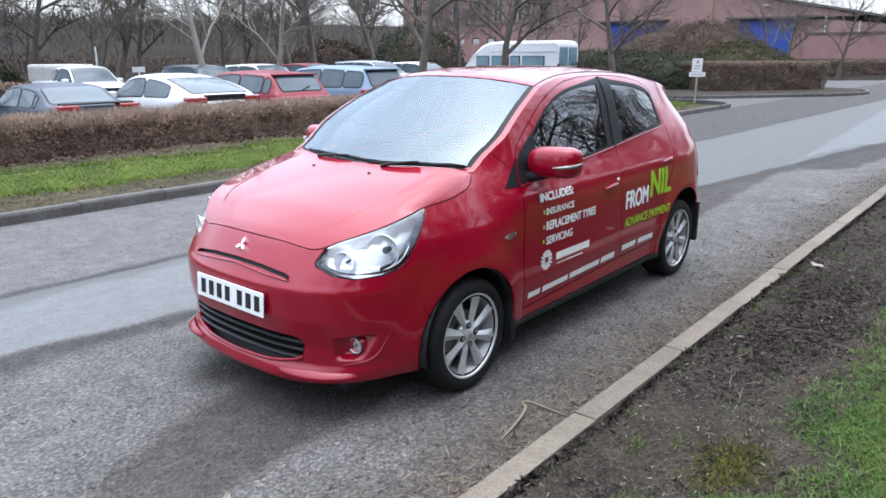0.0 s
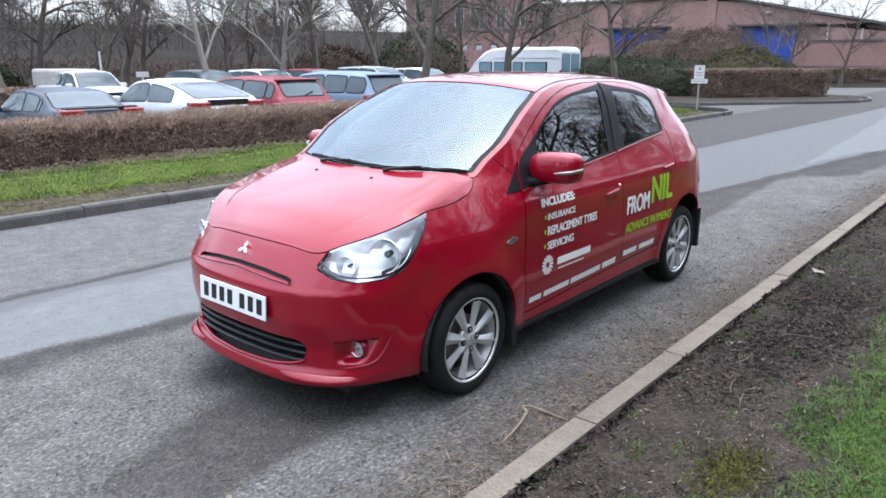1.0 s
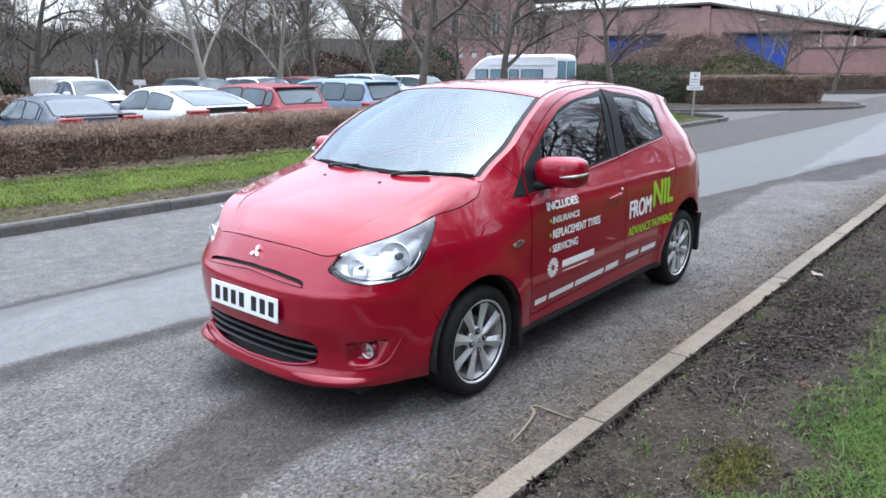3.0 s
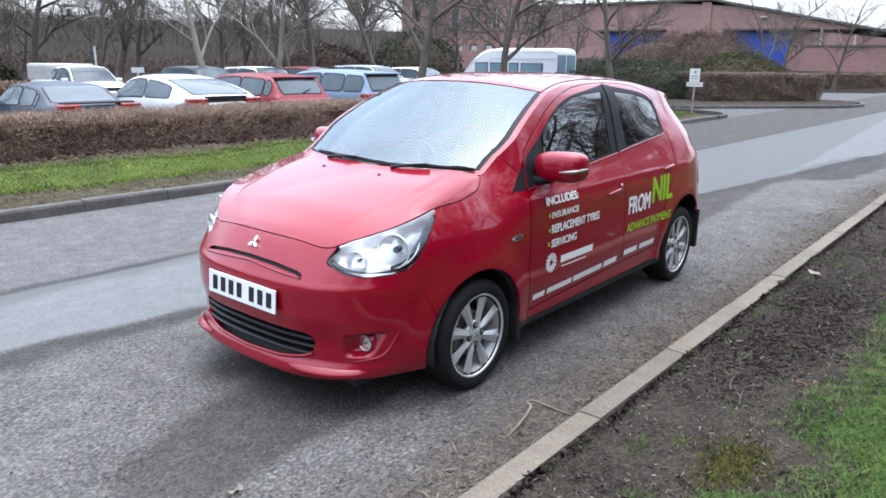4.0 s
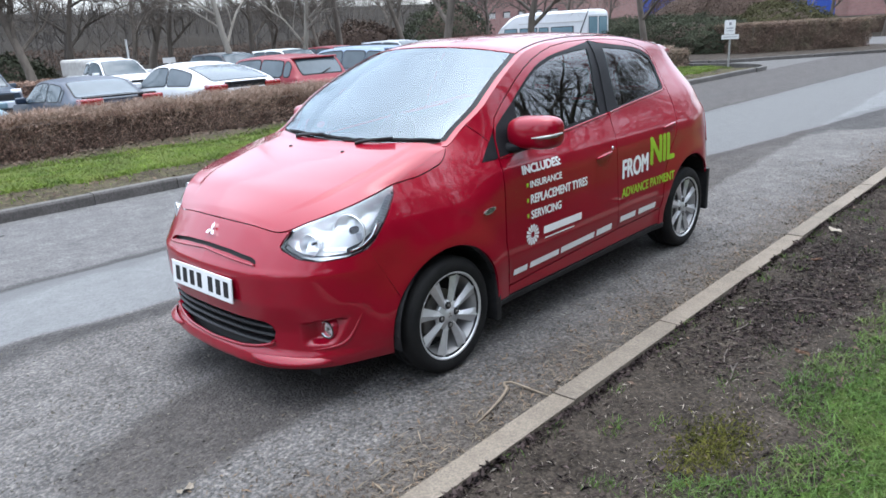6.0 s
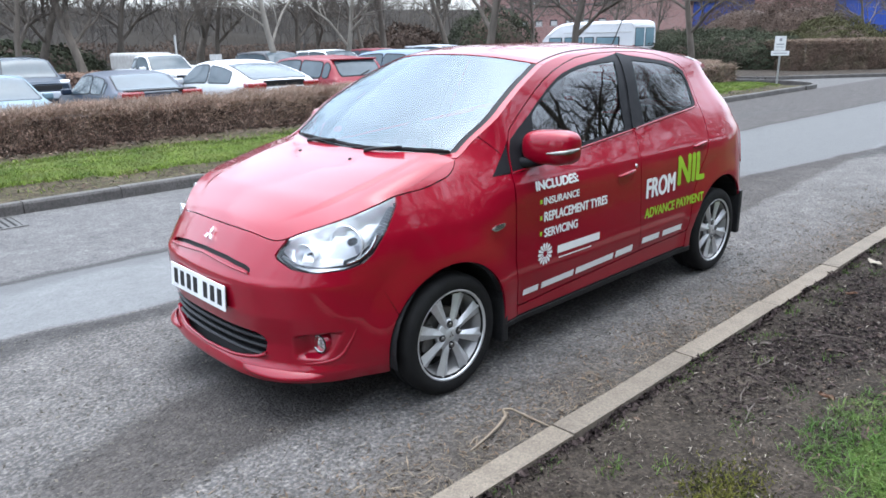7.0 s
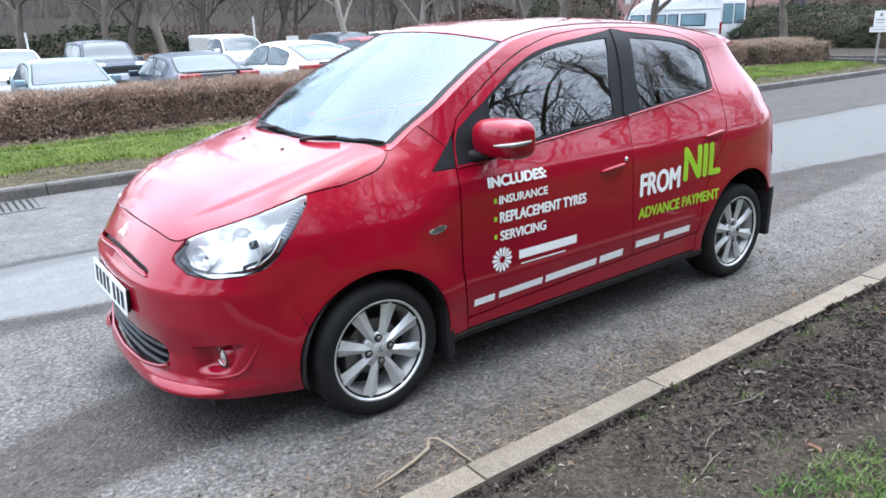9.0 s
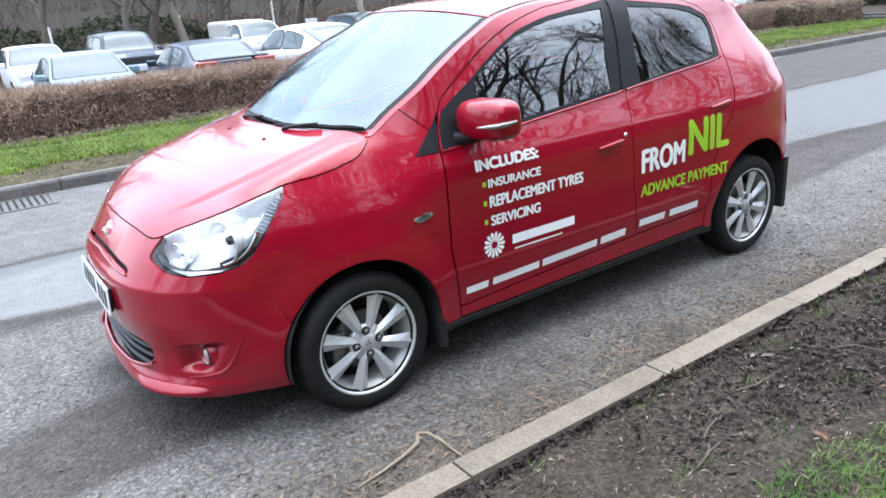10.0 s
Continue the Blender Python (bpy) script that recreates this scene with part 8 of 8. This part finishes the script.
def parked_car(x, y, heading, colour, L, W, H, belt, label, nose, cabin, tail_z, bonnet_z, name="parked_car", boot=False, split=(0.5,), dark_tail=False, lamp=(0.24, 0.46, 0.17, 0.03), off_road=False):
    """A car, front to -x of its own axes. cabin: x where screen starts, roof starts, roof ends, back window ends, as shares of the length."""
    root = thing(name, label, "car", pose(x, y, float(park_z(x)), 0, 0, heading), group="cars in the car park")
    a, b, c, d = (v * L for v in cabin)
    roofline = [(0, nose), (0.04 * L, nose + 0.5 * (bonnet_z - nose)), (0.12 * L, bonnet_z - 0.06), (a, bonnet_z), (b, H - 0.045), (b + 0.35 * (c - b), H), (c, H - 0.06), (d, tail_z), (L * 0.985, tail_z - 0.05), (L, tail_z - 0.22)]
    plan = [(0, 0.74), (0.03 * L, 0.84), (0.12 * L, 0.95), (0.35 * L, 1.0), (0.75 * L, 1.0), (0.93 * L, 0.95), (L, 0.84)]
    belt_line = [(0, belt - 0.12), (a, belt - 0.03), (d, belt + 0.05), (L, belt + 0.02)]

    def measures(u):
        zr = curve(roofline, u)
        bz = np.minimum(curve(belt_line, u), zr - 0.02)
        cab = smooth01(a * 0.9, b, u) * (1 - smooth01(c, d + 0.12 * L, u))
        return zr, bz, curve(plan, u) * W / 2, cab

    def flank(u, q):
        """The side from the belt (q 0) to the roof's edge (q 1)."""
        zr, bz, w, cab = measures(u)
        return np.stack([u, -w * (0.965 - 0.20 * cab * (0.8 * q + 0.2 * q * q)), bz + (zr - bz) * 0.94 * q], -1)

    def lid(u, v):
        """Bonnet, screen, roof and tail; v from side to side."""
        zr, bz, w, cab = measures(u)
        edge = bz + (zr - bz) * 0.94
        return np.stack([u, v * w * (0.965 - 0.20 * cab), zr + 0.012 - (zr + 0.012 - edge) * np.abs(v) ** 3.2], -1)

    xs = np.unique(np.r_[np.linspace(0, L, 60), a, b, c, d])
    zr, bz, w, cab = measures(xs)
    cols = [np.stack([xs, -f * w, 0.22 + (bz - 0.22) * zf], -1) for f, zf in ((0.86, 0.0), (0.97, 0.12), (1.0, 0.4), (1.005, 0.72), (0.985, 0.93))]
    cols += [flank(xs, np.full(len(xs), q)) for q in (0.0, 0.25, 0.5, 0.75, 1.0)]
    cols += [lid(xs, np.full(len(xs), v)) for v in (-0.93, -0.8, -0.5, 0.0)]
    cols += [p * [1, -1, 1] for p in cols[-2::-1]]
    P = np.stack(cols, 1)
    nx, nr = P.shape[:2]
    faces = [(i * nr + j, (i + 1) * nr + j, (i + 1) * nr + j + 1, i * nr + j + 1) for i in range(nx - 1) for j in range(nr - 1)]
    faces += [tuple(range(nr))[::-1], tuple((nx - 1) * nr + k for k in range(nr))]
    me = pymesh("body", P.reshape(-1, 3), [f[::-1] for f in faces])
    me.shade_smooth()
    part_mesh("body", me, PAINT[colour], root)
    glass = {"step": 0.07, "thick": 0.004}
    for kind, x0, x1, half in (("windscreen", a + 0.10 * (b - a), b - 0.03, 0.90), ("rear_window", c + 0.10 * (d - c), d - 0.08 * (d - c), 0.86)):
        r = min(0.09, 0.3 * (x1 - x0))
        pane = skin_panel(kind, [rounded(x0, x1, -half, half, r, 0.09)], lid, CAR_GLASS, root, out=0.008, **glass)
        skin_panel("window_seal", [rounded(x0 - 0.025, x1 + 0.02, -half - 0.04, half + 0.04, r, 0.10)], lid, TRIM, pane, out=0.004, **glass)
    cuts = [a + 0.16 * (b - a)] + [b + (d - b) * k for k in split] + [c + (d - c) * 0.45]
    for s in (1, -1):
        for x0, x1 in zip(cuts, cuts[1:]):
            r = min(0.10, 0.35 * (x1 - x0))
            pane = skin_panel("side_window", [rounded(x0 + 0.03, x1 - 0.03, 0.08, 0.86, r, 0.16)], flank, CAR_GLASS, root, sides=(s,), out=0.008, **glass)
            skin_panel("window_seal", [rounded(x0 + 0.008, x1 - 0.008, 0.03, 0.92, r, 0.18)], flank, TRIM, pane, sides=(s,), out=0.004, **glass)
    for px in (0.16, 0.80):
        for s in (-1, 1):
            bm = bmesh.new()
            lathe(bm, [(0.19, -0.09), (0.29, -0.09), (0.31, -0.06), (0.31, 0.06), (0.29, 0.09), (0.19, 0.09)], n=24, centre=(L * px, s * (W / 2 - 0.10), 0.31), close=True)
            wh = part("wheel", bm, RUBBER, root, smooth=True)
            bm = bmesh.new()
            lathe(bm, [(0.002, -0.075), (0.19, -0.085), (0.19, 0.085), (0.002, 0.075)], n=16, centre=(L * px, s * (W / 2 - 0.10), 0.31))
            part("rim", bm, ALLOY, wh)
    for s in (-1, 1):
        mz = belt + 0.06
        part("door_mirror", box_bm(a + 0.28, a + 0.42, min(s * W * 0.48, s * (W * 0.48 + 0.2)), max(s * W * 0.48, s * (W * 0.48 + 0.2)), mz - 0.06, mz + 0.07, bevel=0.03), PAINT[colour], root)
        part("tail_lamp", box_bm(L * 0.965 - 0.14, L * 0.995, min(s * W * lamp[0], s * W * lamp[1]), max(s * W * lamp[0], s * W * lamp[1]), tail_z - lamp[2], tail_z - lamp[3], bevel=0.035), TAIL_RED, root, "red tail lamp")
        part("headlamp", box_bm(0.03, 0.16, min(s * W * 0.24, s * W * 0.40), max(s * W * 0.24, s * W * 0.40), nose - 0.02, nose + 0.10, bevel=0.03), REFLECTOR, root, "clear headlamp")
    if off_road:
        part("grille", box_bm(-0.03, 0.08, -W * 0.26, W * 0.26, nose - 0.16, nose - 0.02, bevel=0.012), BLACK, root, "black slatted grille")
        part("bumper", box_bm(-0.14, 0.12, -W * 0.46, W * 0.46, nose - 0.40, nose - 0.20, bevel=0.04), PAINT["silver"], root, "silver front bumper")
        for v in (-0.62, 0.62):
            bm = bmesh.new()
            tube(bm, [Vector(p) + Vector((0, 0, 0.05)) for p in lid(np.linspace(b + 0.3, c - 0.2, 8), np.full(8, v))], 0.014, 6)
            part("roof_rail", bm, BLACK, root, "black roof rail")
    else:
        part("grille", box_bm(-0.01, 0.08, -W * 0.22, W * 0.22, nose - 0.10, nose + 0.03, bevel=0.01), BLACK, root, "black grille")
        part("bumper", box_bm(-0.04, 0.1, -W * 0.40, W * 0.40, 0.35, 0.55, bevel=0.03), PAINT[colour], root)
    if not boot and not dark_tail and name == "parked_car":
        part("roof_spoiler", box_bm(c - 0.02, c + 0.16, -W * 0.34, W * 0.34, H - 0.085, H - 0.045, bevel=0.015), PAINT[colour], root, "roof spoiler over the rear window")
        bm = bmesh.new()
        tube(bm, [(d - 0.02, 0, tail_z + 0.06), (d - 0.06, 0.25, tail_z + 0.14)], 0.012, 6)
        part("rear_wiper", bm, BLACK, root, "black rear wiper")
    if boot:
        part("boot_spoiler", box_bm(L * 0.93, L * 0.985, -W * 0.40, W * 0.40, tail_z + 0.01, tail_z + 0.045, bevel=0.014), BLACK, root, "dark boot spoiler")
    if dark_tail:
        part("tail_panel", box_bm(L * 0.955, L * 0.99, -W * 0.26, W * 0.26, tail_z - 0.18, tail_z - 0.02, bevel=0.01), BLACK, root, "black glossy tail panel")
        part("tail_spoiler", box_bm(L * 0.955, L * 0.995, -W * 0.27, W * 0.27, tail_z - 0.02, tail_z + 0.02, bevel=0.012), BLACK, root, "black tail spoiler")
    return root


def saloon(x, y, h, col, label, **k):
    return parked_car(x, y, h, col, 4.4, 1.72, 1.39, 0.90, label, 0.68, (0.25, 0.44, 0.70, 0.86), 1.03, 0.90, **k)


def hatch(x, y, h, col, label, **k):
    return parked_car(x, y, h, col, 4.1, 1.74, 1.48, 0.95, label, 0.72, (0.22, 0.42, 0.885, 0.975), 1.02, 0.95, split=(0.42, 0.8), **k)


def estate(x, y, h, col, label, **k):
    return parked_car(x, y, h, col, 4.3, 1.74, 1.56, 0.98, label, 0.76, (0.20, 0.38, 0.925, 0.98), 1.05, 1.0, split=(0.36, 0.7), **k)


# near row, tails to the hedge: the car's own front lies to -x, so it turns by -90 to face +y
NEAR = -90
saloon(3.87, 11.2 + 4.4, NEAR, "navy", "dark blue saloon with its tail to the hedge", boot=True, split=(0.36, 0.72), lamp=(0.22, 0.47, 0.13, -0.015))
parked_car(6.1, 10.35 + 4.3, NEAR, "white", 4.3, 1.75, 1.46, 0.95, "white hatchback with sloping tail and red lamps", 0.70, (0.20, 0.40, 0.66, 0.97), 1.06, 0.93, split=(0.28,), dark_tail=True, lamp=(0.25, 0.485, 0.15, 0.01))
hatch(8.05, 10.2 + 4.1, NEAR, "red", "bright red hatchback with its tail to the hedge", lamp=(0.26, 0.47, 0.26, 0.08))
estate(10.65, 10.2 + 4.2, NEAR, "sky", "pale blue compact car with its tail to the hedge")
FAR_ROW = 90
saloon(1.62, 12.6, FAR_ROW, "ice", "pale blue saloon facing the hedge")
hatch(1.48, 20.0, FAR_ROW, "white", "white hatchback facing the road")
parked_car(3.95, 19.4, FAR_ROW, "grey", 4.4, 1.72, 1.60, 0.98, "blue-grey four-wheel drive with high bonnet facing the road", 0.90, (0.27, 0.40, 0.93, 0.985), 1.05, 1.02, split=(0.36, 0.7), off_road=True)
hatch(12.6, 19.6, FAR_ROW, "black", "dark hatchback in the second row")
hatch(15.2, 19.5, FAR_ROW, "white", "white hatchback in the second row")
hatch(17.9, 19.7, FAR_ROW, "red", "red hatchback in the second row")
estate(21.4, 19.5, FAR_ROW, "silver", "silver estate in the second row")
hatch(24.6, 19.5, FAR_ROW, "white", "small white car in the second row")

# pick-up with a canvas back
pick = parked_car(8.55, 20.4, FAR_ROW, "white", 4.7, 1.66, 1.48, 0.96, "white pick-up truck with a grey canvas back", 0.80, (0.22, 0.36, 0.56, 0.60), 1.02, 0.96, name="pickup_truck", split=(0.55,))
part("canvas_back", box_bm(2.78, 4.66, -0.79, 0.79, 0.90, 1.53, bevel=0.10), CANVAS, pick, "grey canvas back", smooth=False)

# white high-roof minibus
van = thing("minibus", "white high-roof minibus parked beyond the hedge", "van", pose(28.3, 15.4 + 6.3, PARK_Z, 0, 0, NEAR), group="cars in the car park")
bm = bmesh.new()
prof = [(0.0, 0.55), (0.05, 0.95), (0.75, 1.18), (1.25, 1.75), (1.75, 2.25), (2.2, 2.42), (2.8, 2.47), (6.1, 2.47), (6.26, 2.40), (6.3, 2.25), (6.3, 0.4), (0.1, 0.4)]
secs = []
for yy, inset, drop in ((-1.0, 0.0, 0.12), (-0.92, 0.0, 0.03), (-0.6, 0.0, 0.0), (0.6, 0.0, 0.0), (0.92, 0.0, 0.03), (1.0, 0.0, 0.12)):
    secs.append([bm.verts.new((x, yy * (0.90 if z > 2.0 else 0.97 if z > 1.1 else 1.0), z - (drop if z > 2.0 else 0))) for x, z in prof])
for r0, r1 in zip(secs, secs[1:]):
    for k in range(len(prof)):
        bm.faces.new((r0[k], r0[(k + 1) % len(prof)], r1[(k + 1) % len(prof)], r1[k]))
bm.faces.new(secs[0])
bm.faces.new(secs[-1][::-1])
bmesh.ops.recalc_face_normals(bm, faces=bm.faces)
part("body", bm, PAINT["white"], van)
VAN_GLASS = material("van_glass", (0.1190, 0.1904, 0.2261), (0.1666, 0.2499, 0.2856), scale=1, rough=0.08)
for s in (-1, 1):
    for x0, x1 in ((1.55, 2.30), (2.5, 3.5), (3.65, 4.15), (4.35, 5.55)):
        w = part("side_window", box_bm(x0, x1, min(s * 0.955, s * 0.985), max(s * 0.955, s * 0.985), 1.28, 1.74, bevel=0.03), VAN_GLASS, van, "tinted side window")
        part("window_seal", box_bm(x0 - 0.03, x1 + 0.03, min(s * 0.950, s * 0.978), max(s * 0.950, s * 0.978), 1.25, 1.77, bevel=0.02), BLACK, w)
    for z in (1.95, 1.12):
        part("body_moulding", box_bm(2.4, 6.2, min(s * 0.93, s * (0.955 if z > 1.5 else 1.006)), max(s * 0.93, s * (0.955 if z > 1.5 else 1.006)), z, z + 0.03, bevel=0.008), FRAME, van, "pale grey side moulding")
    w = part("rear_window", box_bm(6.29, 6.32, min(s * 0.08, s * 0.78), max(s * 0.08, s * 0.78), 1.35, 2.12, bevel=0.01), VAN_GLASS, van, "tall rear door window")
    part("window_seal", box_bm(6.285, 6.31, min(s * 0.05, s * 0.81), max(s * 0.05, s * 0.81), 1.32, 2.15, bevel=0.01), BLACK, w)
    part("tail_lamp", box_bm(6.28, 6.33, min(s * 0.86, s * 0.97), max(s * 0.86, s * 0.97), 0.9, 1.4, bevel=0.01), TAIL_RED, van)
    for px in (0.9, 5.0):
        bm = bmesh.new()
        lathe(bm, [(0.02, -0.1), (0.33, -0.1), (0.33, 0.1), (0.02, 0.1)], n=20, centre=(px, s * 0.86, 0.33), close=True)
        part("wheel", bm, RUBBER, van)
part("windscreen", box_bm(-0.01, 0.01, -0.80, 0.80, 0.0, 0.68, m=pose(1.02, 0, 1.46, 0, 44, 0) @ pose(0, 0, -0.34)), VAN_GLASS, van)
